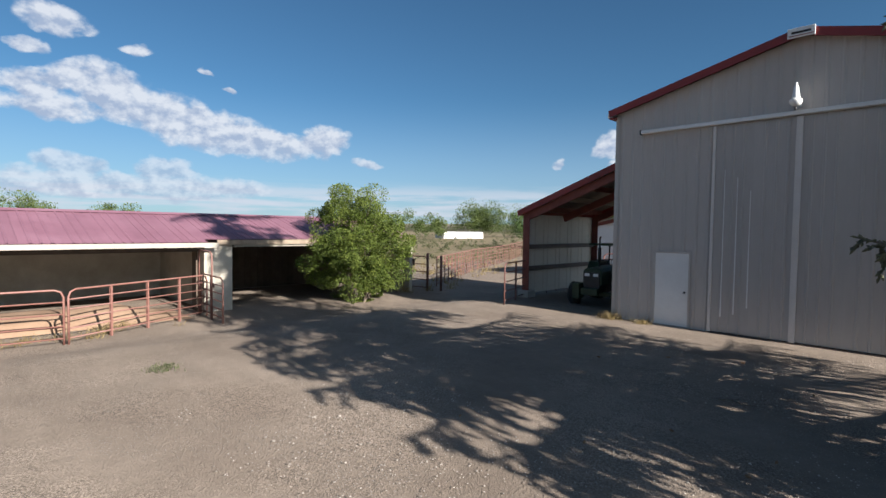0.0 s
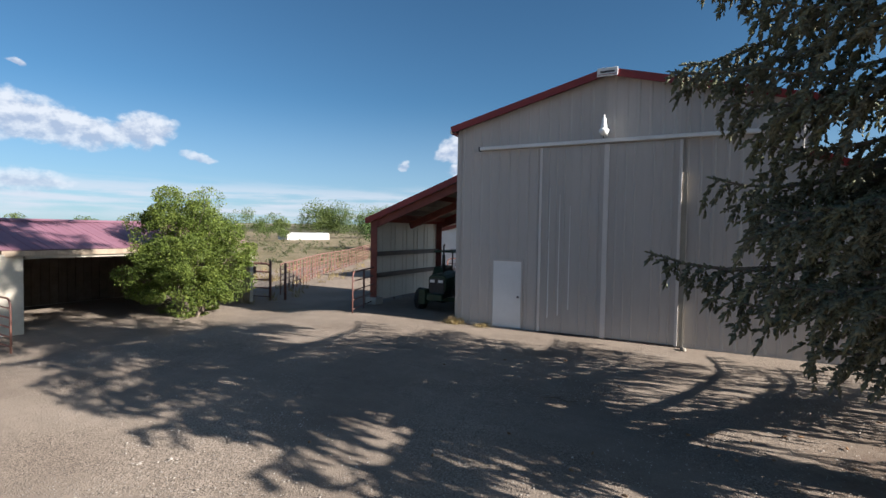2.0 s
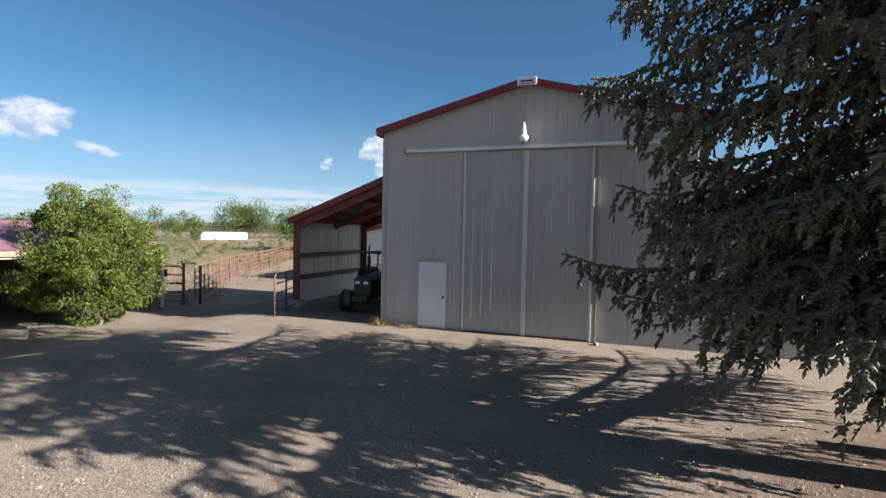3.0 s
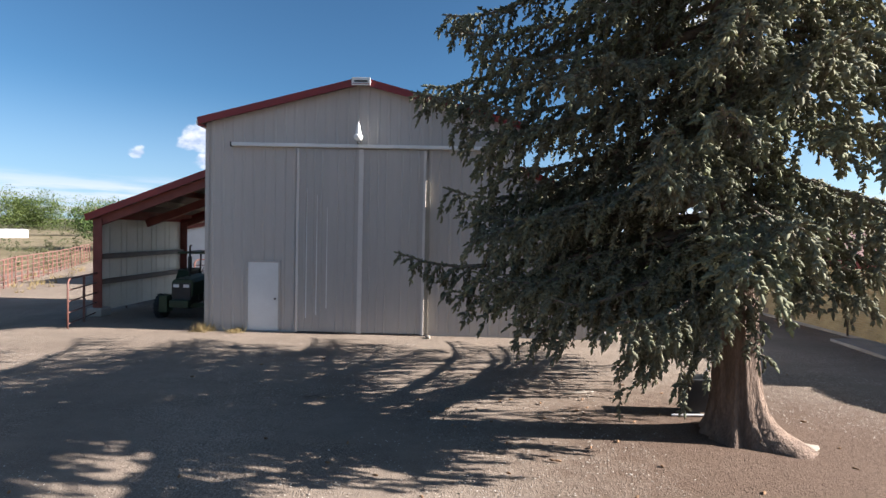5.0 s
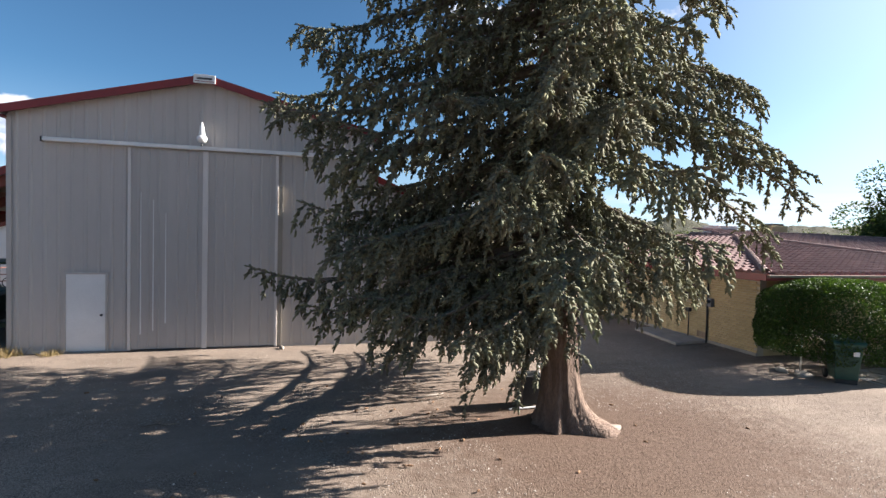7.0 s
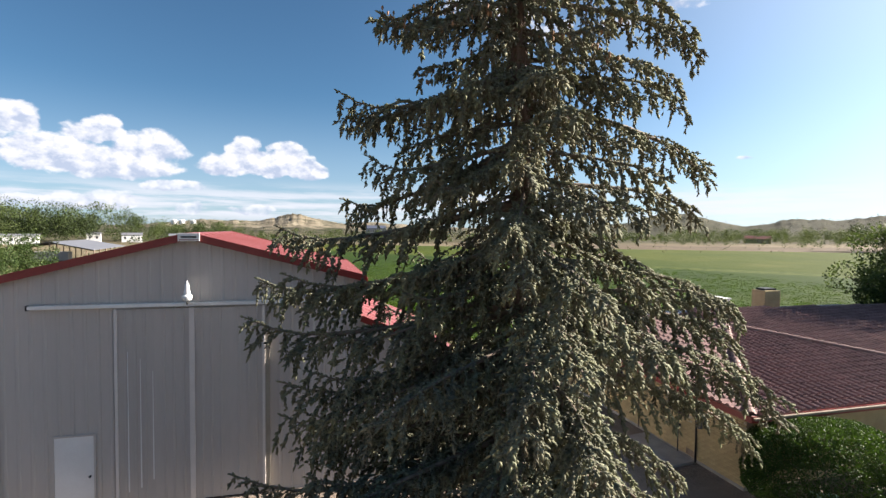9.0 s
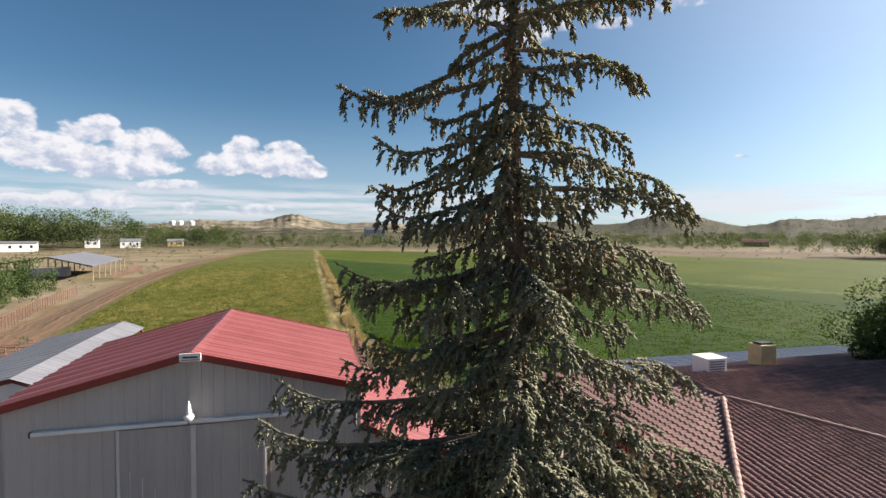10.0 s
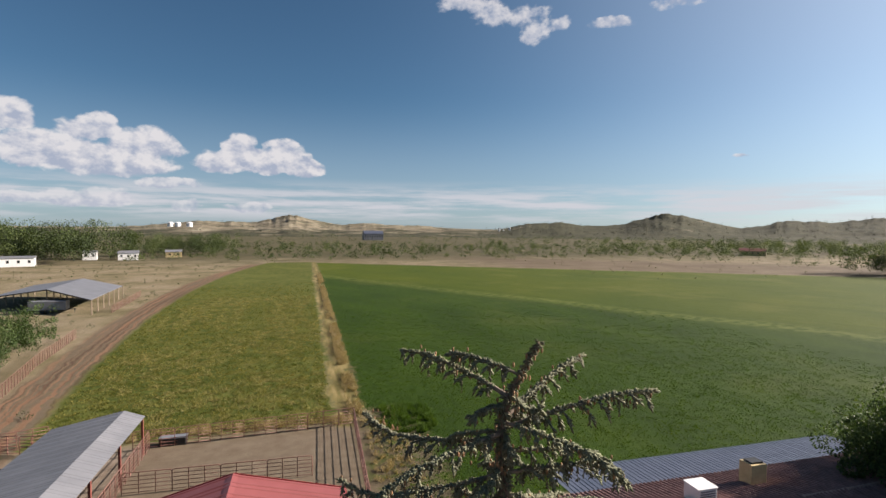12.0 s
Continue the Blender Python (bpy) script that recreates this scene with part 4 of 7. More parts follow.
def build_lean_to():
    at = Vector((-9.5, 19.0, 0))
    lean = thing("lean_to", at, "open red steel lean-to against the barn with beige siding", "shed")
    X0, X1, Y0, Y1, ZL, ZH = -11.85, BX0 - 0.06, 16.25, 21.8, 3.30, 5.06
    sl = (ZH - ZL) / (X1 - X0)

    def loc(g):
        g.v = [(x - at.x, y - at.y, z) for x, y, z in g.v]
        return g

    y = Y0 - 0.12
    while y < Y1 + 0.1:
        y2 = min(y + 0.915, Y1 + 0.15)
        part("roof_sheet", loc(roof_sheet((X0 - 0.15, y, ZL - 0.15 * sl + 0.16), (X0 - 0.15, y2, ZL - 0.15 * sl + 0.16), (X1 - X0 + 0.12, 0, (X1 - X0 + 0.12) * sl))), REDROOF, lean)
        y = y2
    for yy in (Y0 - 0.14, Y1 + 0.16):
        part("rake_trim", loc(Geo().beam((X0 - 0.16, yy, ZL + 0.04 - 0.16 * sl), (X1, yy, ZH + 0.04), 0.03, 0.22)), REDTRIM, lean, "dark red rake trim")
    za = ZL + 0.128 - 0.1 * sl
    zb = ZL + 0.128 + (X1 - X0 - 0.04) * sl
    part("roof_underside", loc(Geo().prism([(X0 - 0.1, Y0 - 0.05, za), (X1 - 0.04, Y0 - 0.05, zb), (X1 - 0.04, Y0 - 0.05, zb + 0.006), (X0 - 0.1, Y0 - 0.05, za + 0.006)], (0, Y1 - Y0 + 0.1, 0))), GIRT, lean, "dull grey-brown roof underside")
    part("eave_trim", loc(Geo().box(X0 - 0.19, X0 - 0.16, Y0 - 0.12, Y1 + 0.15, ZL - 0.10, ZL + 0.10)), REDTRIM, lean)
    for yy in (Y0 + 0.1, (Y0 + Y1) / 2, Y1 - 0.1):
        part("rafter", loc(Geo().beam((X0 + 0.1, yy, ZL - 0.16), (X1, yy, ZH - 0.20), 0.12, 0.28)), REDSTEEL, lean)
    for k in range(5):
        xx = X0 + 0.35 + k * (X1 - X0 - 0.5) / 4.2
        part("purlin", loc(Geo().box(xx - 0.03, xx + 0.03, Y0 + 0.0, Y1 - 0.0, ZL + (xx - X0) * sl - 0.06, ZL + (xx - X0) * sl + 0.14)), CREAM if k % 2 else REDSTEEL, lean)
    for yy in (Y0 + 0.1, Y1 - 0.1):
        post = part("post", loc(Geo().box(X0 + 0.02, X0 + 0.12, yy - 0.10, yy - 0.085, 0.28, ZL - 0.05).box(X0 + 0.02, X0 + 0.12, yy + 0.085, yy + 0.10, 0.28, ZL - 0.05).box(X0 + 0.06, X0 + 0.075, yy - 0.085, yy + 0.085, 0.28, ZL - 0.05).box(X0 + 0.0, X0 + 0.30, yy - 0.012 - 0.1, yy + 0.012 - 0.1, 0.28, ZL - 0.05)), REDSTEEL, lean, "dark red steel post")
        part("footing", loc(Geo().box(X0 - 0.12, X0 + 0.38, yy - 0.25, yy + 0.25, 0.0, 0.28)), CONCRETE, lean, "concrete footing", bevel=0.03)
    y = Y0 + 0.2
    while y < Y1 - 0.01:
        y2 = min(y + 0.915, Y1)
        g = ribbed(y, y2, lambda q: ZL - 0.05, 0.0, 0.12, out=1.0)
        g.v = [(X0 + 0.0 + d, q, z) for q, d, z in g.v]
        part("wall_panel", loc(g), INNER, lean)
        y = y2
    for z in (1.12, 1.98):
        part("girt", loc(Geo().box(X0 + 0.03, X0 + 0.17, Y0 + 0.23, Y1 - 0.23, z - 0.085, z + 0.085).box(X0 + 0.17, X0 + 0.185, Y0 + 0.23, Y1 - 0.23, z + 0.04, z + 0.085)), GIRT, lean, "dark steel girt")


build_lean_to()


def build_side_shed():
    at = Vector((3.4, 18.0, 0))
    sd = thing("side_shed", at, "enclosed beige metal lean-to with a red roof", "shed")
    X0, X1, Y0, Y1, ZH, ZL = BX1 + 0.03, 4.85, BY0 + 0.01, BY1, 4.95, 3.75
    sl = (ZH - ZL) / (X1 - X0)

    def loc(g):
        g.v = [(x - at.x, y - at.y, z) for x, y, z in g.v]
        return g
    part("frame", loc(Geo().prism([(X0, Y0 + 0.03, 0), (X1 - 0.03, Y0 + 0.03, 0), (X1 - 0.03, Y0 + 0.03, ZL - 0.04), (X0, Y0 + 0.03, ZH - 0.04)], (0, 0.08, 0))), INNER, sd)
    part("end_wall", loc(Geo().box(X1 - 0.08, X1 - 0.03, Y0 + 0.11, Y1, 0, ZL - 0.06)), BEIGE, sd)
    x = X0
    while x < X1 - 0.01:
        x2 = min(x + 0.915, X1)
        part("wall_panel", loc(ribbed(x, x2, lambda q: ZH - (q - X0) * sl - 0.03, Y0, 0.0)), BEIGE, sd)
        x = x2
    y = Y0 - 0.15
    while y < Y1:
        y2 = min(y + 0.915, Y1 + 0.1)
        part("roof_sheet", loc(roof_sheet((X1 + 0.2, y, ZL - 0.2 * sl + 0.05), (X1 + 0.2, y2, ZL - 0.2 * sl + 0.05), (X0 - X1 - 0.2, 0, (X1 + 0.2 - X0) * sl))), REDROOF, sd)
        y = y2
    part("rake_trim", loc(Geo().beam((X1 + 0.2, Y0 - 0.16, ZL - 0.2 * sl - 0.02), (X0, Y0 - 0.16, ZH - 0.02), 0.03, 0.18)), REDTRIM, sd, "dark red rake trim")


build_side_shed()


# ---- stable ----
def build_stable():
    at = Vector((-18.3, 4.0, 0))
    st = thing("stable", at, "long low open stable with a faded pink metal roof", "stable")
    FX, BX, RX, RZ, EZ = -15.85, -21.2, -18.6, 3.02, 2.16
    Y0, YM, Y1 = -9.0, 6.5, 14.0

    def loc(g):
        g.v = [(x - at.x, y - at.y, z) for x, y, z in g.v]
        return g

    sl = (RZ - EZ) / (FX + 0.35 - RX)
    y = Y0
    while y < Y1 - 0.01:
        y2 = min(y + 0.86, Y1)
        ex = FX + (0.40 if y2 < YM - 0.5 else 0.12)
        part("roof_sheet", loc(roof_sheet((ex, y, RZ - (ex - RX) * sl), (ex, y2 - 0.004, RZ - (ex - RX) * sl), (RX - ex, 0, (ex - RX) * sl), 0.215, 0.016, 0.035)), PINKROOF, st)
        part("roof_sheet", loc(roof_sheet((BX - 0.2, y, RZ - (RX - BX + 0.2) * sl), (BX - 0.2, y2 - 0.004, RZ - (RX - BX + 0.2) * sl), (RX - BX + 0.2, 0, (RX - BX + 0.2) * sl), 0.215, 0.016, 0.035)), PINKROOF, st)
        y = y2
    part("ridge_cap", loc(Geo().prism([(RX - 0.2, Y0, RZ - 0.03), (RX, Y0, RZ + 0.045), (RX + 0.2, Y0, RZ - 0.03), (RX, Y0, RZ + 0.02)], (0, Y1 - Y0, 0))), PINKROOF, st)
    fz = RZ - (FX + 0.40 - RX) * sl
    part("fascia", loc(Geo().box(FX + 0.36, FX + 0.395, Y0, YM - 0.55, fz - 0.15, fz - 0.02)), CREAM, st, "cream board fascia")
    fz2 = RZ - (FX + 0.12 - RX) * sl
    part("fascia", loc(Geo().box(FX + 0.07, FX + 0.105, YM - 0.50, Y1, fz2 - 0.17, fz2 - 0.02)), WOOD, st, "weathered board fascia")
    part("header_beam", loc(Geo().box(FX - 0.12, FX + 0.03, Y0, YM - 0.85, 1.86, 2.08)), DARKWOOD, st)
    part("header_beam", loc(Geo().box(FX - 0.12, FX + 0.02, YM + 0.02, Y1, 1.98, 2.12)), CREAM, st)
    part("back_wall", loc(Geo().box(BX, BX + 0.15, Y0, Y1, 0, 2.05)), STUCCO, st)
    part("end_wall", loc(Geo().prism([(BX + 0.15, Y1 - 0.15, 0), (FX, Y1 - 0.15, 0), (FX, Y1 - 0.15, 2.05), (RX, Y1 - 0.15, RZ - 0.06), (BX + 0.15, Y1 - 0.15, 2.05)], (0, 0.15, 0))), STUCCO, st)
    part("end_wall", loc(Geo().prism([(BX + 0.15, Y0, 0), (FX, Y0, 0), (FX, Y0, 2.05), (RX, Y0, RZ - 0.06), (BX + 0.15, Y0, 2.05)], (0, 0.15, 0))), STUCCO, st)
    # plastered wall between the pen and the wagon bay, with its pier
    part("pier", loc(Geo().box(FX - 0.5, FX + 0.0, YM - 0.85, YM, 0, 2.1)), STUCCO, st, "cream plastered pier", bevel=0.02)
    part("partition", loc(Geo().box(BX + 0.15, FX - 0.5, YM - 0.6, YM - 0.4, 0, 2.0)), STUCCO, st)
    part("door_leaf", loc(Geo().box(FX - 0.9, FX - 0.54, YM - 0.90, YM - 0.86, 0.0, 1.85)), DARKWOOD, st)
    for yy in (-5.2, -1.4):
        part("post", loc(Geo().box(FX - 0.1, FX + 0.02, yy - 0.06, yy + 0.06, 0, 1.86)), WOOD, st, bevel=0.008)
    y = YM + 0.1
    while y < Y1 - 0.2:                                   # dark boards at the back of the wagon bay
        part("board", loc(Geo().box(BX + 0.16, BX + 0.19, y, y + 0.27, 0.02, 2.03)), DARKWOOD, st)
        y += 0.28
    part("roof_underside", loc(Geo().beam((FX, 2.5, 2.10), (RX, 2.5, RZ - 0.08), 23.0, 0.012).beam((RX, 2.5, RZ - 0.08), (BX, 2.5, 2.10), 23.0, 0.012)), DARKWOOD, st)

    lower(st)


build_stable()


# ---- house ----
C = Vector((12.35, 10.60, 2.45))           # eave corner
A = Vector((18.1, 17.5, 3.50))             # hip apex
B = Vector((17.9, 19.9, 3.55))             # start of the main ridge
E = Vector((34.0, 20.0, 3.60))             # end of the main ridge
F = Vector((24.2, 10.9, 2.45))             # foot of the second hip
G = Vector((38.5, 12.6, 2.45))
L = Vector((12.35, 25.2, 2.45))            # rear of the west eave


def tile_plane(poly, along, near=None):
    """Barrel tiles on a roof plane: columns run up the slope from the eave direction given. Returns the poses of the tiles that
    lie within poly."""
    p0 = Vector(poly[0])
    e = Vector(along).normalized()
    nrm = (Vector(poly[1]) - p0).cross(Vector(poly[2]) - p0).normalized()
    nrm = nrm if nrm.z > 0 else -nrm
    up = nrm.cross(e).normalized()
    up = up if up.z > 0 else -up
    e = up.cross(nrm)
    q = [((Vector(p) - p0).dot(e), (Vector(p) - p0).dot(up)) for p in poly]

    def inside(a, b):
        hit = False
        for i in range(len(q)):
            (x1, y1), (x2, y2) = q[i], q[i - 1]
            if (y1 > b) != (y2 > b) and a < (x2 - x1) * (b - y1) / (y2 - y1) + x1:
                hit = not hit
        return hit
    out = []
    a0, a1, b0, b1 = min(a for a, b in q), max(a for a, b in q), min(b for a, b in q), max(b for a, b in q)
    for j in range(int((b1 - b0) / 0.36) + 1):
        for i in range(int((a1 - a0) / 0.29) + 1):
            a, b = a0 + 0.145 + i * 0.29, b0 + 0.18 + j * 0.36
            if inside(a, b):
                o = p0 + e * a + up * b
                m = Matrix((e, up, nrm)).transposed().to_4x4()
                m.translation = o
                out.append(m)
    return out


def tile_verts():
    """A barrel tile with its pan, 0.29 by 0.40 m, its lower end lifted."""
    vs, fs, n = [], [], 7
    prof = [(-0.145, 0.0), (-0.10, 0.004), (-0.06, 0.045), (0.0, 0.068), (0.06, 0.045), (0.10, 0.004), (0.145, 0.0)]
    for yy, lift in ((-0.20, 0.035), (0.20, 0.004)):
        vs += [(x, yy, z + lift) for x, z in prof]
    fs = [(i, i + 1, n + i + 1, n + i) for i in range(n - 1)]
    vs += [(x, -0.20, 0.0) for x, z in prof]
    fs += [(2 * n + i, 2 * n + i + 1, i + 1, i) for i in range(n - 1)]
    return vs, fs


def build_house():
    at = Vector((22.0, 18.0, 0))
    hs = thing("house", at, "yellow brick ranch house with a brown tiled hip roof", "house")

    def loc(g):
        g.v = [(x - at.x, y - at.y, z) for x, y, z in g.v]
        return g

    WX, WY = 12.78, 11.2                                   # wall lines behind the eaves
    wins = [(17.24, 18.33, 1.26, 2.02), (13.50, 14.55, 1.32, 2.00)]
    # core of the west wall with openings
    g = Geo()
    ys = [WY, 13.50, 14.55, 17.24, 18.33, 24.8]
    for i in range(5):
        if i in (1, 3):
            w = wins[1] if i == 1 else wins[0]
            g.box(WX + 0.03, WX + 0.25, ys[i], ys[i + 1], 0, w[2]).box(WX + 0.03, WX + 0.25, ys[i], ys[i + 1], w[3], 2.42)
        else:
            g.box(WX + 0.03, WX + 0.25, ys[i], ys[i + 1], 0, 2.42)
    part("wall", loc(g), MORTAR, hs)
    for q in ((WX + 0.25, 23.8, WY + 0.03, WY + 0.25), (23.6, 23.8, WY + 0.25, 13.0), (23.6, 38.0, 13.0, 13.25), (37.8, 38.0, 13.25, 24.6), (WX + 0.25, 38.0, 24.6, 24.8)):
        part("wall", loc(Geo().box(*q, 0, 2.42)), BRICK, hs)
    part("base_course", loc(Geo().box(WX - 0.015, WX + 0.03, WY, 24.8, 0, 0.09)), CONCRETE, hs)
    part("soffit", loc(Geo().box(C.x + 0.04, WX + 0.4, C.y + 0.04, 25.1, 2.40, 2.43)), REDTRIM, hs)
    part("soffit", loc(Geo().box(WX + 0.4, 24.0, C.y + 0.04, WY + 0.4, 2.40, 2.43)), REDTRIM, hs)
    part("fascia", loc(Geo().box(C.x, C.x + 0.035, C.y, 25.2, 2.27, 2.45)), REDTRIM, hs, "dull red fascia board")
    part("fascia", loc(Geo().box(C.x + 0.04, F.x, C.y, C.y + 0.035, 2.27, 2.45)), REDTRIM, hs, "dull red fascia board")
    part("frieze", loc(Geo().box(WX + 0.005, WX + 0.028, WY, 24.8, 2.20, 2.40)), REDTRIM, hs)
    part("gutter", loc(Geo().box(C.x + 0.03, F.x, C.y - 0.09, C.y - 0.005, 2.36, 2.43)), WOOD, hs, bevel=0.01)
    for y0, y1, z0, z1 in wins:
        w = part("window", loc(Geo().box(WX + 0.10, WX + 0.13, y0 + 0.04, y1 - 0.04, z0 + 0.04, z1 - 0.04)), GLASS, hs, "dark slider window in a brown frame")
        part("window_frame", loc(Geo().box(WX + 0.06, WX + 0.14, y0, y0 + 0.04, z0, z1).box(WX + 0.06, WX + 0.14, y1 - 0.04, y1, z0, z1).box(WX + 0.06, WX + 0.14, y0 + 0.04, y1 - 0.04, z0, z0 + 0.04).box(WX + 0.06, WX + 0.14, y0 + 0.04, y1 - 0.04, z1 - 0.04, z1).box(WX + 0.07, WX + 0.135, (y0 + y1) / 2 - 0.02, (y0 + y1) / 2 + 0.02, z0 + 0.04, z1 - 0.04)), DARKWOOD, w)
        part("window_sill", loc(Geo().box(WX - 0.05, WX + 0.10, y0 - 0.05, y1 + 0.05, z0 - 0.06, z0)), BRICK, w, bevel=0.008)
    # pipes, meter, vents
    part("downpipe", loc(Geo().tube([(WX - 0.04, 16.07, 0.05), (WX - 0.04, 16.07, 2.3)], 0.022, 8)), WOOD, hs, smooth=True)
    part("conduit", loc(Geo().tube([(WX - 0.04, 13.09, 0.0), (WX - 0.04, 13.09, 2.35)], 0.03, 8)), BLACK, hs, smooth=True)
    m = part("electric_meter", loc(Geo().box(WX - 0.12, WX + 0.0, 12.86, 13.02, 1.20, 1.47)), GALV, hs, "grey electric meter box", bevel=0.015)
    part("meter_glass", loc(Geo().lathe([(0.0, 0.0), (0.06, 0.0), (0.06, 0.06), (0.0, 0.08)], (WX - 0.12, 12.94, 1.37), 14, Matrix.Rotation(radians(-90), 4, "Y"))), GLASS, m, smooth=True)
    part("standpipe", loc(Geo().tube([(WX - 0.12, 13.82, 0.0), (WX - 0.12, 13.82, 0.98), (WX - 0.16, 13.82, 1.02)], 0.02, 8).box(WX - 0.20, WX - 0.08, 13.74, 13.90, 0.92, 1.05)), BLACK, hs)
    for yy in (13.15, 18.55, 20.2):
        part("wall_vent", loc(Geo().box(WX - 0.012, WX + 0.0, yy, yy + 0.4, 0.12, 0.32)), WOOD, hs, bevel=0.004)
    # roof deck under the tiles
    top = [C, F, A, B, L, G, E, Vector((38.5, 25.2, 2.45))]
    d = Vector((0, 0, -0.05))
    idx = [(0, 1, 2), (0, 2, 3, 4), (1, 5, 6, 3, 2), (4, 3, 6, 7), (5, 7, 6)]
    deck = Geo()
    deck.add([p + d * 0.3 for p in top] + [p + d for p in top], idx + [tuple(i + 8 for i in reversed(f)) for f in idx])
    part("roof_deck", loc(deck), TILE, hs)
    tv, tf = tile_verts()
    me = bpy.data.meshes.new("roof_tile")
    me.from_pydata(tv, [], tf)
    me.materials.append(TILE)
    front = tile_plane([C, F, A], F - C)
    west = tile_plane([C, A, B, L], L - C)
    back = Geo()
    single = sorted(front, key=lambda q: (q.translation - C).length)[:160] + sorted(west, key=lambda q: (q.translation - C).length)[:140]
    chosen = {tuple(q.translation) for q in single}
    for q in single:
        t = new("roof_tile", me)
        t.parent = hs
        t.matrix_local = Matrix.Translation(-at) @ q
    for q in front + west + tile_plane([F, G, E, B, A], G - F) + tile_plane([L, B, E, top[7]], top[7] - L):
        if tuple(q.translation) not in chosen:
            back.add([q @ Vector(v) for v in tv], tf)
    rest = part("tile_field", loc(back), TILE, hs, "rows of brown barrel tiles")
    tagged(rest, kind="stuff")
    # ridge and hip caps of overlapping half-round tiles
    cap_v, cap_f = [], []
    for yy, r in ((-0.24, 0.125), (0.24, 0.10)):
        cap_v += [(math.cos(3.1416 * k / 6) * r, yy, math.sin(3.1416 * k / 6) * r) for k in range(7)]
    cap_f = [(i, i + 1, 8 + i, 7 + i) for i in range(6)]
    cap = bpy.data.meshes.new("cap_tile")
    cap.from_pydata(cap_v, [], cap_f)
    cap.materials.append(TILECAP)
    for a, b in ((C, A), (F, A), (A, B), (B, E)):
        n = int((b - a).length / 0.40)
        dirv = (b - a).normalized()
        side = dirv.cross(Vector((0, 0, 1))).normalized()
        upv = side.cross(dirv)
        for i in range(n):
            q = Matrix((side, dirv, upv)).transposed().to_4x4()
            q.translation = a + dirv * (0.24 + i * 0.40) + Vector((0, 0, 0.045))
            t = new("cap_tile", cap)
            t.parent = hs
            t.matrix_local = Matrix.Translation(-at) @ q
    # bricks of the west wall
    bm_ = Geo().box(-0.045, 0.0, -0.107, 0.107, -0.03, 0.03)
    brick = bm_.mesh("brick", BRICK, 0.005)
    rest, count = Geo(), 0
    for r in range(28):
        z = 0.13 + r * 0.0745
        k = 0
        while True:
            y = WY + 0.11 + k * 0.224 + (0.112 if r % 2 else 0)
            k += 1
            if y > 24.7:
                break
            if any(y0 - 0.10 < y < y1 + 0.10 and z0 - 0.08 < z < z1 + 0.02 for y0, y1, z0, z1 in wins):
                continue
            if y < 14.0 and count < 300:
                t = new("brick", brick)
                t.parent = hs
                t.matrix_local = pose(WX + 0.045 - at.x, y - at.y, z)
                count += 1
            else:
                rest.box(WX, WX + 0.045, y - 0.107, y + 0.107, z - 0.03, z + 0.03)
    tagged(part("brickwork", loc(rest), BRICK, hs, "courses of yellow brick"), kind="stuff")
    # chimney and roof cooler
    ch = part("chimney", loc(Geo().box(25.6, 26.7, 22.5, 23.4, 2.6, 4.25)), BRICK, hs, "tan brick chimney", bevel=0.02)
    part("chimney_cap", loc(Geo().box(25.75, 26.55, 22.65, 23.25, 4.25, 4.36)), BLACK, ch)
    # patio roof behind
    x = 15.5
    while x < 39.5:
        part("patio_roof_sheet", loc(roof_sheet((x, 28.9, 2.15), (min(x + 1.0, 39.6), 28.9, 2.15), (0, -4.0, 0.32))), BLUEROOF, hs)
        x += 1.0
    for xx in (16, 22, 28, 34, 39):
        part("patio_post", loc(Geo().box(xx - 0.06, xx + 0.06, 28.5, 28.62, 0, 2.14)), WOOD, hs)


build_house()


def build_cooler():
    cl = thing("roof_cooler", (21.35, 21.8, 3.05), "white evaporative cooler box on the house roof", "cooler")
    part("cabinet", Geo().box(-0.6, 0.6, -0.55, 0.55, 0.08, 1.0), WHITE, cl, bevel=0.03)
    part("lid", Geo().box(-0.65, 0.65, -0.6, 0.6, 1.005, 1.05), WHITE, cl, bevel=0.015)
    for k in range(6):
        part("louvre", Geo().box(-0.48, 0.48, -0.572, -0.552, 0.18 + k * 0.13, 0.25 + k * 0.13), GALV, cl)
    for xx in (-0.45, 0.45):
        part("foot", Geo().box(xx - 0.05, xx + 0.05, -0.5, 0.5, -0.15, 0.08), GALV, cl)


build_cooler()

# ---- the spruce ----
TREE = Vector((4.58, 7.55, 0.0))


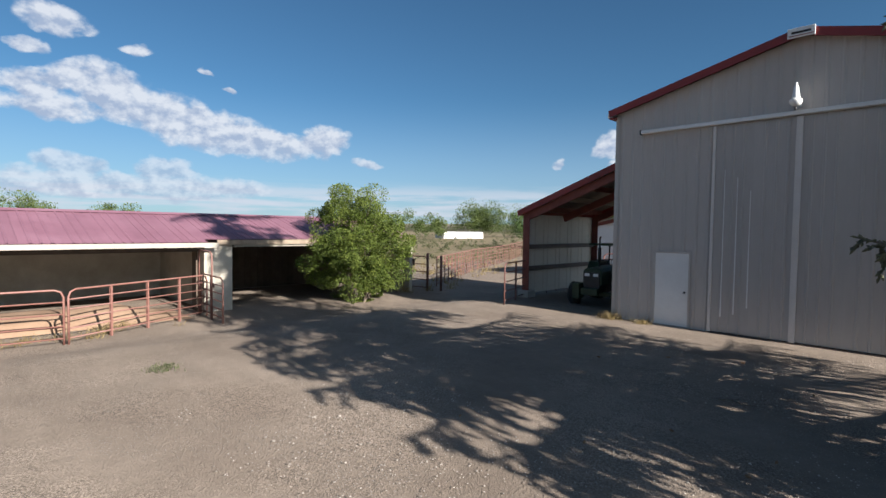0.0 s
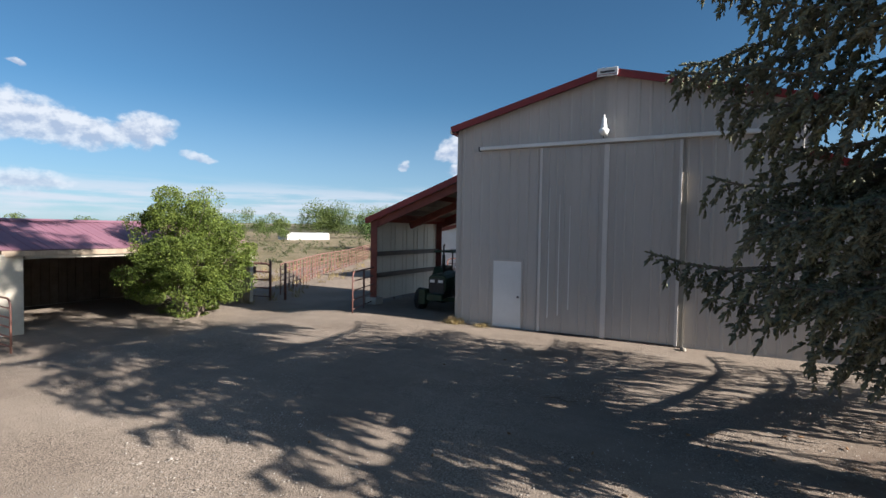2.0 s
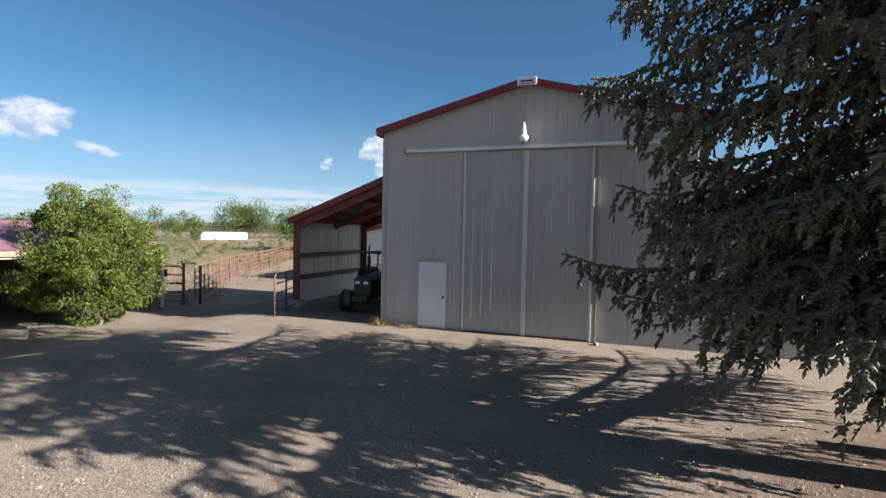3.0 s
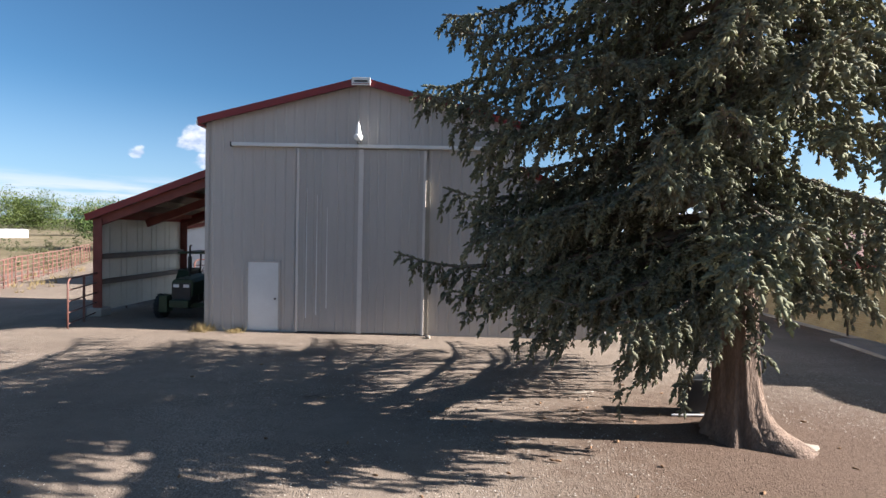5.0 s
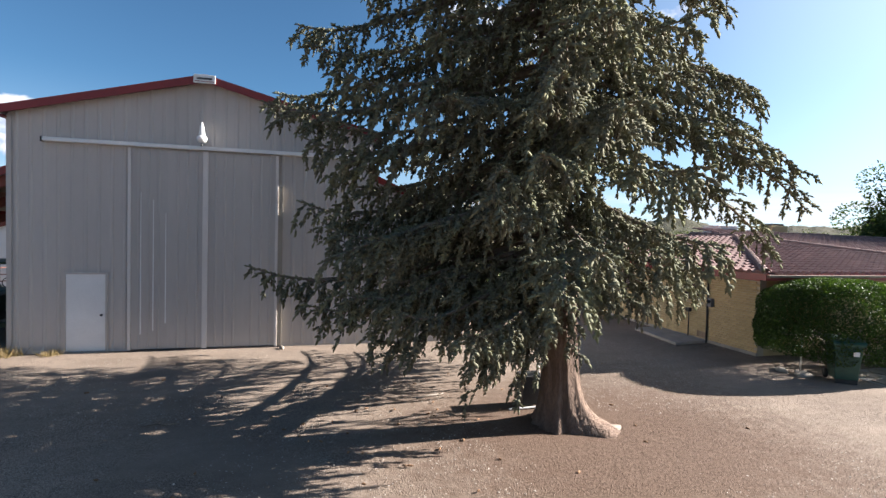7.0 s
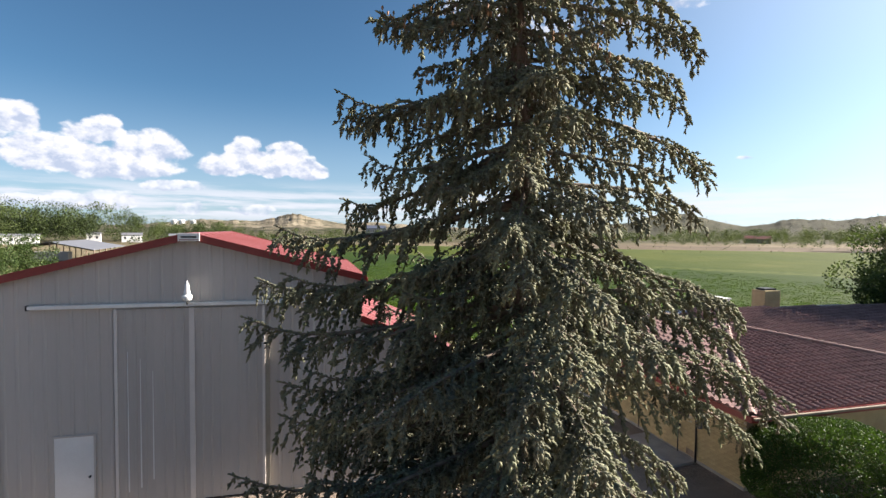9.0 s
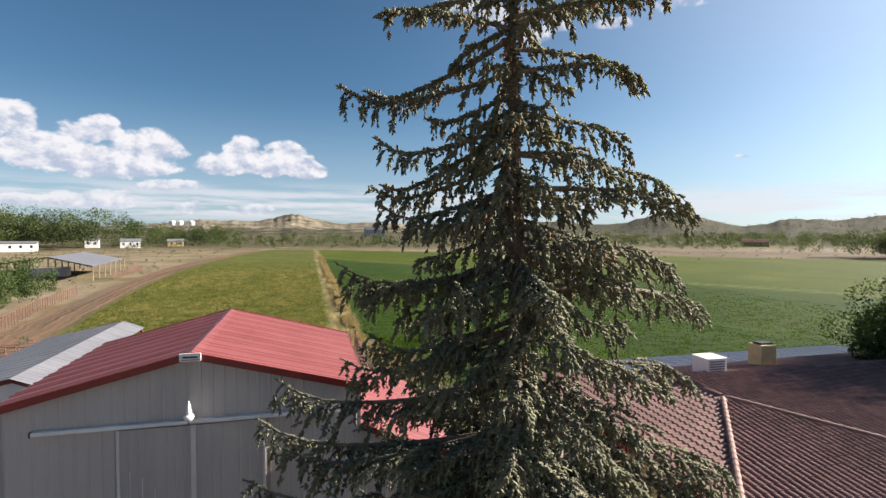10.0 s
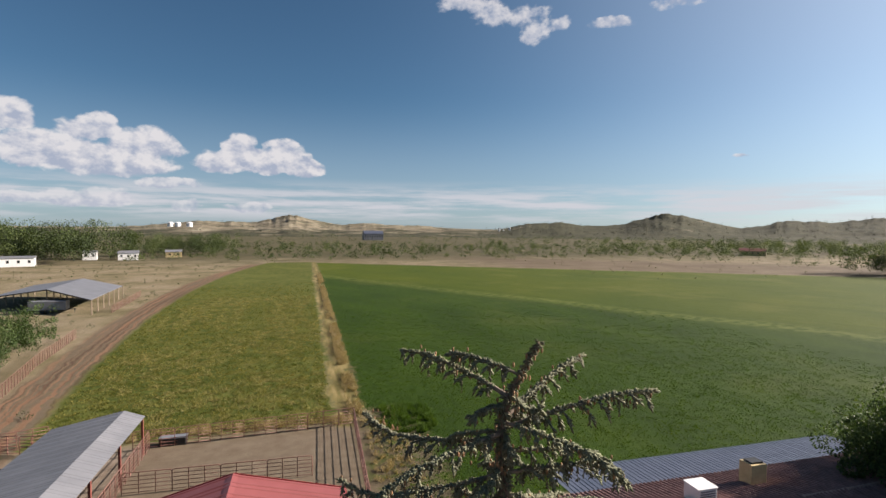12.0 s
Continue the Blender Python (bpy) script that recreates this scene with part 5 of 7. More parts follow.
def build_spruce():
    rng = np.random.default_rng(11)
    tree = thing("spruce_tree", TREE, "tall old blue spruce with drooping sprays and bare lower trunk", "tree")
    R, Fw = np.array([0.966, -0.26, 0.0]), np.array([0.26, 0.966, 0.0])
    H = 16.0
    up = np.array([0, 0, 1.0])

    def axis(z):
        lead = max(0.0, z - 14.7) / 1.3
        return np.array([0.05 * math.sin(z * 0.5), 0.05 * math.sin(z * 0.4), z]) + R * (0.75 * lead ** 1.15 - 0.052 * z)

    def rad(z):
        return 0.31 * (1 - z / (H + 0.4)) ** 0.9 + 0.012 + 0.20 * math.exp(-z / 0.30)

    # trunk with buttress roots and furrowed bark
    g, n = Geo(), 40
    zs = [-0.05, 0.05, 0.15, 0.28, 0.45, 0.7, 1.0, 1.4, 1.9] + [2.6 + 0.7 * k for k in range(20)]
    zs = [z for z in zs if z < H]
    vs = []
    for z in zs:
        c = axis(max(z, 0))
        for k in range(n):
            a = 6.2832 * k / n
            f = 1 + 0.07 * math.sin(11 * a + z * 0.7) + 0.06 * math.sin(17 * a - z * 0.9) + 0.03 * noise.noise((math.cos(a) * 4, math.sin(a) * 4, z * 3))
            root = math.exp(-max(z, 0) / 0.20) * (0.16 * max(0, math.cos(a + 0.75)) ** 6 * 4 + 0.10 * max(0, math.cos(3 * a + 0.4)) ** 2)
            r = rad(max(z, 0)) * f + root
            vs.append((c[0] + r * math.cos(a), c[1] + r * math.sin(a), z))
    m = len(zs)
    g.add(vs, [(i * n + k, i * n + (k + 1) % n, (i + 1) * n + (k + 1) % n, (i + 1) * n + k) for i in range(m - 1) for k in range(n)])
    g.add([axis(H)], [])
    top = len(g.v) - 1
    g.f += [((m - 1) * n + k, (m - 1) * n + (k + 1) % n, top) for k in range(n)]
    part("trunk", g, BARK, tree, "thick furrowed grey-brown trunk with spreading roots", smooth=True)

    # limbs: the long ones that show in the outline (height at the trunk, way right, way back, height at the tip), then the fill
    limbs = []

    def limb(z, d, length, rise, tip):
        limbs.append((z, unit(np.array(d)), length, rise, tip))

    left = ((15.37, -1.6, 0.9, 15.52), (14.97, -2.4, 2.2, 15.3), (14.17, -3.2, 2.4, 13.8), (13.55, -3.5, 0.2, 13.31), (12.64, -3.0, 0.9, 11.68), (14.3, -2.6, -1.6, 13.9),
            (12.07, -3.0, 1.3, 11.63), (12.64, -2.9, 0.0, 12.39), (11.6, -2.8, -0.4, 11.23), (10.32, -3.6, 1.0, 9.91), (10.16, -3.6, 1.0, 10.16), (9.11, -3.1, 0.0, 8.89),
            (9.05, -3.8, 0.9, 8.16), (8.1, -5.2, 1.1, 7.61), (7.35, -4.5, 0.4, 6.73), (7.27, -6.0, 1.9, 6.43), (6.35, -5.5, 0.4, 5.83), (5.53, -4.4, 0.0, 4.93), (4.57, -4.8, 0.4, 3.91),
            (3.37, -5.7, 1.5, 2.6), (5.0, -4.0, 0.3, 4.3), (4.2, -3.9, -0.6, 3.4), (5.9, -3.9, -0.5, 5.2), (6.7, -3.7, -0.8, 5.9), (3.9, -4.2, 0.6, 3.2), (3.36, -3.7, -1.3, 2.45), (3.1, -2.7, -1.7, 2.2),
            (3.0, -3.2, -0.5, 1.6), (3.2, -4.4, 0.6, 2.0))
    right = ((14.38, 2.1, 0.2, 15.0), (14.53, 1.1, 1.7, 15.32), (13.96, 1.5, 0.4, 13.28), (14.5, 0.9, -1.3, 14.2), (12.83, 1.7, 0.9, 12.14), (12.15, 2.8, 0.9, 11.15), (13.55, 1.6, 0.0, 13.26),
             (11.52, 3.1, 1.3, 10.96), (10.48, 2.1, 0.0, 9.99), (10.18, 2.6, 0.9, 9.87), (9.79, 4.5, 2.8, 8.63), (8.37, 2.9, 0.9, 7.69), (7.1, 3.5, 1.3, 5.87), (6.4, 4.0, 0.9, 5.07),
             (6.04, 4.0, 0.6, 4.46), (6.05, 4.2, 0.9, 3.93), (6.35, 3.5, 0.9, 5.95), (5.47, 4.3, 1.3, 3.02), (4.36, 3.1, 1.7, 2.03), (3.7, 0.5, -1.3, 2.6), (4.2, 1.3, -1.7, 2.6))
    front = ((5.2, -0.8, -3.3, 4.3), (5.0, 0.6, -3.3, 4.2), (4.6, -1.6, -3.1, 3.8), (5.6, 0.2, -3.4, 4.9), (6.3, -0.6, -3.2, 5.6), (6.9, 0.5, -3.0, 6.1), (7.6, -0.3, -2.7, 6.8), (4.4, 1.2, -3.0, 3.3), (4.0, -0.4, -3.3, 3.2), (8.6, 0.2, -2.2, 7.9))
    for hero, tip in ((left, 0.16), (right, -0.22), (front, 0.05)):
        for z, along, away, ztip in hero:
            v = R * along * 1.05 + Fw * away + np.array([0, 0, ztip]) - axis(z)
            flat = v * (1, 1, 0)
            limb(z, flat, float(np.linalg.norm(flat)), float(v[2]), tip if z < 14.2 else -0.04)
    env_z = [1.4, 2.2, 3.2, 5.0, 7.0, 9.0, 11.0, 13.0, 14.5, 15.4, 15.9]
    env_l = [2.6, 4.0, 4.4, 4.4, 3.9, 3.2, 2.5, 1.8, 1.2, 0.6, 0.25]
    front_z = [1.4, 3.0, 4.2, 5.0, 5.8, 7.0, 8.8, 11.0, 13.0, 15.0]
    front_l = [2.6, 3.4, 3.6, 3.6, 3.5, 3.2, 2.5, 1.5, 0.95, 0.5]
    a, z = 0.0, 2.0
    while z < 15.2:
        a += 2.39996 + rng.uniform(-0.4, 0.4)
        d = np.array([math.cos(a), math.sin(a), 0.0])
        across, toward = d @ R, -(d @ Fw)
        low = 1.9 + 4.3 * max(0.0, across) ** 0.5 + 0.3 * max(0.0, -toward)
        if z > low and not (across > 0.45 and z < 9.5 and rng.uniform() < 0.45):
            wide, deep = np.interp(z, env_z, env_l), np.interp(z, front_z, front_l) if toward > 0 else 1.25 * np.interp(z, env_z, env_l)
            length = rng.uniform(0.82, 1.05) / math.hypot(across / wide, toward / deep)
            length *= 1 - (0.35 if 6.0 < z < 9.0 else 0.2 if z > 9 else 0.08) * max(0.0, abs(across) - 0.55) / 0.45
            tier = z if z < 8.0 else 0.3 * z + 0.7 * (0.55 * round(z / 0.55)) + rng.normal() * 0.05      # boughs stand in whorls
            limb(tier, d, length, -length * (rng.uniform(0.32, 0.62) if across > 0.35 and z < 9 else rng.uniform(0.05, 0.28) if z < 7.5 else rng.uniform(0.15, 0.42)) - (0.35 if z < 5 and toward > 0 else 0), rng.uniform(-0.1, 0.15))
        z += 0.110 if z < 6.5 else 0.105 if z < 11.5 else 0.13 if z < 13.0 else 0.22
    for k in range(18):                                     # long low boughs on the far side
        v = Fw * rng.uniform(0.7, 1.0) + R * rng.uniform(-0.85, 0.35)
        limb(2.3 + 0.24 * k, v, rng.uniform(5.0, 6.3), rng.uniform(-0.9, -0.3), 0.1)
    for k in range(38):                                     # short boughs close round the trunk
        v = -Fw * rng.uniform(0.3, 1.0) + R * rng.uniform(-0.9, 0.9)
        limb(2.9 + 0.27 * k, v, rng.uniform(0.7, 1.5) * (1.0 if k < 28 else 0.7), rng.uniform(-0.8, -0.3), -0.05)
    # boughs that hang beside the trunk almost to the ground
    for v, length, rise, z in (((-0.94, -0.35), 1.75, -2.35, 3.0), ((-0.90, -0.45), 1.6, -2.0, 2.9), ((-0.97, -0.25), 1.5, -1.9, 2.9), ((-0.85, -0.5), 1.35, -2.2, 2.8), ((-0.95, -0.35), 1.9, -1.7, 3.3), ((-0.92, -0.4), 1.65, -1.5, 3.0), ((-0.97, -0.3), 1.8, -2.1, 3.1), ((-0.8, -0.6), 1.5, -1.8, 3.2), ((0.05, -1.0), 0.75, -1.5, 2.7), ((-0.3, -0.95), 1.0, -1.1, 3.1), ((0.5, -0.85), 0.8, -1.2, 3.1)):
        limb(z, np.array([*v, 0]), length, rise, -0.1)
        for k in range(2 if v[0] < -0.7 else 0):            # each with a thicket of lesser ones
            limb(z + rng.uniform(-0.25, 0.3), np.array([v[0] + rng.normal() * 0.18, v[1] + rng.normal() * 0.18, 0]), length * rng.uniform(0.6, 1.05), rise * rng.uniform(0.7, 1.0), -0.1)
    for along, away, z, ztip in ((1.7, -1.0, 3.6, 2.75), (1.4, -1.4, 3.4, 2.6), (1.9, -0.6, 3.8, 2.95), (1.1, -1.6, 3.3, 2.35)):
        v = R * along + Fw * away
        limb(z, v, float(np.linalg.norm(v)), ztip - z, 0.05)

    wood = Geo()
    P0, D, Ln, Rd, tint, dead = [], [], [], [], [], []          # needle-clad shoots

    def shoot(p, d, length, r, fresh, brown=0.0):
        P0.append(p), D.append(d), Ln.append(length), Rd.append(r), tint.append(fresh), dead.append(brown)

    def curve(start, d, length, rise, tip, s):
        # out from the trunk, sagging in the middle, its tip lifted or drooping
        return start + d * length * s + up * (rise * s - 0.14 * length * s * (1 - s) * (1 if tip > 0 else -0.7) + tip * 2.2 * (max(0.0, s - 0.7) / 0.3) ** 2 - tip * 2.2 * s)

    def dress(p, q, step, size, fresh, lift=0.25):
        """Stubby shoots along a twig from p to q, pointing forward and out to its sides."""
        ln = float(np.linalg.norm(q - p))
        t = unit(q - p)
        sd = unit(np.cross(t, up + 0.01))
        over = np.cross(sd, t)
        for j in range(int(ln / step + rng.uniform())):
            w = rng.uniform(-1.0, 1.0)
            v = unit(t * rng.uniform(0.5, 1.0) + sd * w * 1.1 + over * (rng.normal() * 0.45 + lift))
            shoot(p + (q - p) * rng.uniform(0, 1), v, rng.uniform(0.050, 0.092) * size, rng.uniform(0.015, 0.022) * size, fresh * rng.uniform(0.3, 1.0))
        shoot(q, t, 0.10 * size, 0.018 * size, fresh)

    def tassel(p, length, fresh, brown):
        """A rope of needles hanging straight down."""
        q = p + np.array([rng.normal() * 0.05 * length, rng.normal() * 0.05 * length, -length])
        t = unit(q - p)
        wood.tube([p, q], [0.005, 0.002], 3, caps=False)
        for j in range(int(length / 0.024) + 1):
            out = unit(np.array([rng.normal(), rng.normal(), 0.0]))
            shoot(p + (q - p) * rng.uniform(0, 1), unit(t + out * rng.uniform(0.3, 0.9)), rng.uniform(0.05, 0.085), rng.uniform(0.013, 0.019), fresh * rng.uniform(0.2, 1.0), brown * rng.uniform(0.3, 1.0))

    for z, d, length, rise, tip in limbs:
        start = axis(z)
        side = np.cross(d, up)
        bend = rng.uniform(-0.12, 0.12)
        S = np.linspace(0, 1, 10)
        pts = [curve(start, d, length, rise, tip, s) + side * bend * length * s * s for s in S]
        r0 = 0.014 + 0.0125 * length
        wood.tube(pts, [r0 * (1 - 0.85 * s) for s in S], 6, caps=False)
        pa = np.array(pts)
        upper = float(np.clip((z - 10.5) / 4.0, 0, 1))           # sparse, rope-like limbs near the top
        hidden = 2.1 if d @ Fw > 0.6 and z < 9 else 1.0          # thinner on the far side
        bare = 0.08 if z > 12 else 0.16 if length > 2 else 0.1
        mood = float(rng.uniform(0, 1) ** 1.5)                    # how fresh this limb's growth is
        for i in range(9):
            s0 = (S[i] + S[i + 1]) / 2
            if s0 > bare:
                dress(pa[i], pa[i + 1], 0.021 * hidden / (1 + 1.7 * upper), 1.0 + 0.40 * upper, 0.25 + 0.5 * mood)
        nb = int(length * (6.4 - 1.6 * upper)) + 3
        for k in range(nb):                                      # side twigs, in pairs along the limb, arching over and down
            s = bare + (0.98 - bare) * (k + rng.uniform(0.2, 0.8)) / nb
            p = np.array([np.interp(s, S, pa[:, i]) for i in range(3)])
            w = (0.24 + 0.19 * min(length, 4.0) * math.sin(math.pi * min(1.0, 0.18 + 0.80 * s)) ** 0.8) * rng.uniform(0.5, 1.05) * (1 - 0.45 * upper)
            v = unit(d * rng.uniform(0.4, 1.0) + side * (1 if k % 2 else -1) * rng.uniform(0.25, 0.95) + up * rng.uniform(-0.25, 0.15))
            fall = rng.uniform(0.15, 1.15) * (1 - 0.3 * upper)
            q = [p + v * w * u * (1 - 0.22 * u) - up * fall * w * u * u for u in (0.0, 0.35, 0.7, 1.0)]
            wood.tube(q, [0.011, 0.008, 0.005, 0.003], 4, caps=False)
            fresh = float(np.clip(0.15 + 0.55 * mood + rng.normal() * 0.25, 0, 1))
            for i in range(3):
                dress(q[i], q[i + 1], (0.030, 0.022, 0.017)[i] * hidden, (1.05 + 0.10 * i) * (1 + 0.10 * upper), fresh * (0.5 + 0.25 * i))
            if w > 0.50:                                         # short twigs off its middle
                for e in (-1, 1):
                    vv = unit(v * 0.8 + np.cross(v, up) * e * 0.75 - up * rng.uniform(0.2, 0.9))
                    dress(q[1 + (e > 0)], q[1 + (e > 0)] + vv * w * rng.uniform(0.3, 0.5), 0.022 * hidden, 1.0, fresh)
            if rng.uniform() < 0.5:
                tassel(q[2] if k % 3 else q[1], rng.uniform(0.12, 0.42) * (1 - 0.3 * upper), fresh, 0.55)
        for k in range(int(length * 3.0 / hidden)):
            s = rng.uniform(bare, 0.95)
            tassel(np.array([np.interp(s, S, pa[:, i]) for i in range(3)]), rng.uniform(0.15, 0.42) * (1 - 0.3 * upper), 0.15, 0.9)
    for k in range(1300):                                  # shoots on the leader and tufts on the trunk
        z = rng.uniform(2.6, H) if k % 3 else rng.uniform(12.8, H)
        v = unit(rng.normal(size=3) * (1, 1, 0.4) - up * 0.25)
        shoot(axis(z) + v * rad(z) * 0.9, v, rng.uniform(0.08, 0.16) * (1.0 if z < 15 else 0.7), 0.02, 0.25, 0.4)
    tagged(part("limb_wood", wood, TWIG, tree, "grey-brown limbs and dead twigs", smooth=True), kind="stuff")

    # each shoot: a three-sided spindle of close needles, and loose needles standing out of it
    P0, D, Ln, Rd, tint, dead = (np.array(q) for q in (P0, D, Ln, Rd, tint, dead))
    n = len(P0)
    sx = unit(np.cross(D, rng.normal(size=(n, 3))))
    sy = np.cross(D, sx)
    rings = []
    for at, r in ((0.0, 0.55), (0.55, 1.0)):
        for cx, cy in ((1, 0), (-0.5, 0.866), (-0.5, -0.866)):
            rings.append(P0 + D * (Ln * at)[:, None] + (sx * cx + sy * cy) * (Rd * r * 1.12)[:, None] * rng.uniform(0.8, 1.2, (n, 1)))
    rings.append(P0 + D * Ln[:, None] - up * (0.10 * Ln)[:, None])
    cv = np.stack(rings, 1).reshape(-1, 3)
    k = np.arange(n)[:, None] * 7
    core = [k + f for i in range(3) for f in ([i, (i + 1) % 3, 3 + (i + 1) % 3], [i, 3 + (i + 1) % 3, 3 + i], [3 + i, 3 + (i + 1) % 3, 6])]
    ct = np.concatenate(core)
    own = np.tile(np.arange(n), len(core))
    idx = np.repeat(np.arange(n), NEEDLES)
    s = rng.uniform(0.0, 1.0, len(idx))
    radial = unit(np.cross(D[idx], rng.normal(size=(len(idx), 3))))
    pos = P0[idx] + D[idx] * (Ln[idx] * s)[:, None] + radial * (Rd[idx] * 0.5)[:, None]
    way = unit(radial + D[idx] * rng.uniform(0.5, 1.4, (len(idx), 1)))
    v, t = blades(pos, way, rng.uniform(0.022, 0.036, len(idx)) * (0.6 + 25 * Rd[idx]), rng.uniform(0.008, 0.013, len(idx)), rng)
    crown = new("crown", raw_mesh("crown", np.concatenate([cv, v]), np.concatenate([ct, t + len(cv)]), NEEDLE))
    who = np.concatenate([own, idx])
    tone = rng.uniform(0, 1, n)
    for name, values in (("young", tint[who] * 0.8), ("dead", dead[who]), ("tone", tone[who])):
        crown.data.attributes.new(name, "FLOAT", "FACE").data.foreach_set("value", np.ascontiguousarray(values, dtype=np.float32))
    crown.parent = tree
    tagged(crown, "blue-green needle sprays, drooping and ragged", kind="stuff")

    # cones among the upper limbs
    c = Geo()
    for z, d, length, rise, tip in limbs:
        if z > 10.5:
            for k in range(int(5 * length)):
                sct = rng.uniform(0.25, 1.0)
                p = curve(axis(z), d, length, rise, tip, sct) + rng.normal(size=3) * 0.07
                ln = rng.uniform(0.07, 0.11)
                c.tube([p, p - up * ln * 0.3, p - up * ln * 0.75, p - up * ln], [0.008, 0.022, 0.018, 0.004], 6)
    for k in range(60):
        z = rng.uniform(13.6, 15.9)
        p = axis(z) + rng.normal(size=3) * (0.12, 0.12, 0.05)
        c.tube([p, p - up * 0.03, p - up * 0.08, p - up * 0.105], [0.008, 0.024, 0.018, 0.004], 6)
    tagged(part("cone_growth", c, CONE, tree, "clusters of hanging brown cones"), kind="stuff")


NEEDLES = 1
build_spruce()

# ---- shrubs and trees ----
def leaf_blob(rng, centres, radii, n, size, squash=0.85, hollow=0.55):
    """Leaf places and ways in a cluster of soft clumps."""
    k = rng.integers(0, len(centres), n)
    d = unit(rng.normal(size=(n, 3)))
    r = radii[k] * (hollow + (1 - hollow) * rng.uniform(0, 1, n) ** 0.6)
    p = centres[k] + d * r[:, None] * np.array([1, 1, squash])
    way = unit(d * 0.8 + rng.normal(size=(n, 3)) * 0.8)
    return p, way


def leafy_tree(name, at, height, width, base, n, size, mat, label, category, seed, clumps=40, trunk=0.12, group="", stems=1, bare=True):
    rng = np.random.default_rng(seed)
    tree = thing(name, at, label, category, group)
    hz, hw = (height - base) / 2, width / 2
    c = unit(rng.normal(size=(clumps, 3))) * rng.uniform(0.30, 0.95, (clumps, 1)) * np.array([hw, hw, hz])
    c[:, :2] *= (1.12 - 0.45 * np.clip(c[:, 2:3] / hz, -0.2, 1))
    c[:, 2] += base + hz
    c[:, 0] *= 1 + 0.16 * np.sin(c[:, 2] * 2.1 / hz + seed)
    r = rng.uniform(0.12, 0.30, clumps) * min(hw, hz * 1.2)
    g = Geo()
    for s in range(stems):
        a = 6.28 * s / max(stems, 1)
        foot = Vector((math.cos(a), math.sin(a), 0)) * (0.0 if stems == 1 else 0.16 * hw)
        mid = foot * 1.6 + Vector((0, 0, base + hz * 0.7))
        g.tube([foot - Vector((0, 0, 0.05)), foot * 1.2 + Vector((0.02, 0.03, max(base, 0.1) * 0.6 + 0.1)), mid], [trunk * 1.25, trunk, trunk * 0.55], 8, caps=False)
        for k in range(s, clumps, stems * 2):
            e = Vector(c[k])
            b = foot * 1.3 + Vector((0, 0, max(base, 0.2) * 0.7 + hz * rng.uniform(0.1, 0.6)))
            g.tube([b, (b + e) / 2 + Vector((0, 0, 0.12 * hz)), e], [trunk * 0.42, trunk * 0.26, trunk * 0.08], 5, caps=False)
    part("trunk", g, TWIG, tree, smooth=True)
    p, way = leaf_blob(rng, c, r, n, size)
    p[:, 2] = np.maximum(p[:, 2], 0.06)
    v, t = leaves(p, way, rng.uniform(0.7, 1.3, n) * size, rng.uniform(0.4, 0.7, n) * size, rng)
    crown = new("crown", raw_mesh("crown", v, t, mat))
    crown.parent = tree
    tagged(crown, kind="stuff")
    return tree


lower(leafy_tree("elm_bush", (-14.9, 10.6, 0), 4.5, 3.8, -0.5, 85000, 0.064, BUSHLEAF, "dense bright green leafy elm bush beside the stable", "bush", 5, 150, 0.06, stems=5))
leafy_tree("shade_tree", (36.6, 18.6, 0), 10.0, 12.0, 1.0, 75000, 0.20, TREELEAF, "large dark green shade tree behind the house", "tree", 16, 170, 0.3)


def clipped_shrub(at, rx, ry, h, n, size, mat, label):
    """A shrub clipped to a smooth dome: a tight shell of small leaves over stems."""
    rng = np.random.default_rng(8)
    shrub = thing("rounded_shrub", at, label, "shrub")
    g = Geo()
    for k in range(14):
        a, q = k * 2.4, 0.25 + 0.05 * (k % 5)
        g.tube([(0.3 * math.cos(a), 0.3 * math.sin(a), -0.05), (rx * q * math.cos(a), ry * q * math.sin(a), h * 0.35), (rx * 0.8 * math.cos(a), ry * 0.8 * math.sin(a), h * (0.3 + 0.03 * (k % 9)))], [0.05, 0.03, 0.01], 5, caps=False)
    part("stem", g, TWIG, shrub, smooth=True)
    d = unit(rng.normal(size=(n, 3)))
    d[:, 2] = np.abs(d[:, 2]) * 1.5 - 0.5
    d = unit(d)
    lump = np.array([1 + 0.05 * noise.noise(tuple(q * 2.6)) + 0.035 * noise.noise(tuple(q * 7.0)) for q in d])
    r = lump * (1 - 0.22 * rng.uniform(0, 1, n) ** 2.2)
    box_ = (np.abs(d[:, 0]) ** 2.9 + np.abs(d[:, 1]) ** 2.9 + np.abs(d[:, 2]) ** 2.9) ** (-1 / 2.9)
    p = d * (r * box_)[:, None] * np.array([rx, ry, h * 0.54]) + np.array([0, 0, h * 0.46])
    p[:, 2] = np.maximum(p[:, 2], 0.05)
    way = unit(d * 0.7 + rng.normal(size=(n, 3)) * 0.6)
    v, t = leaves(p, way, rng.uniform(0.7, 1.3, n) * size, rng.uniform(0.4, 0.7, n) * size, rng)
    crown = new("crown", raw_mesh("crown", v, t, mat))
    crown.parent = shrub
    tagged(crown, kind="stuff")


clipped_shrub((14.05, 9.7, 0), 2.1, 1.6, 2.38, 62000, 0.06, JUNIPER, "clipped rounded green juniper dome by the house")
leafy_tree("loose_shrub", (18.3, 9.6, 0), 2.2, 2.6, 0.2, 14000, 0.08, TREELEAF, "loose leafy shrub against the house front", "shrub", 9, 40, 0.04, stems=3)


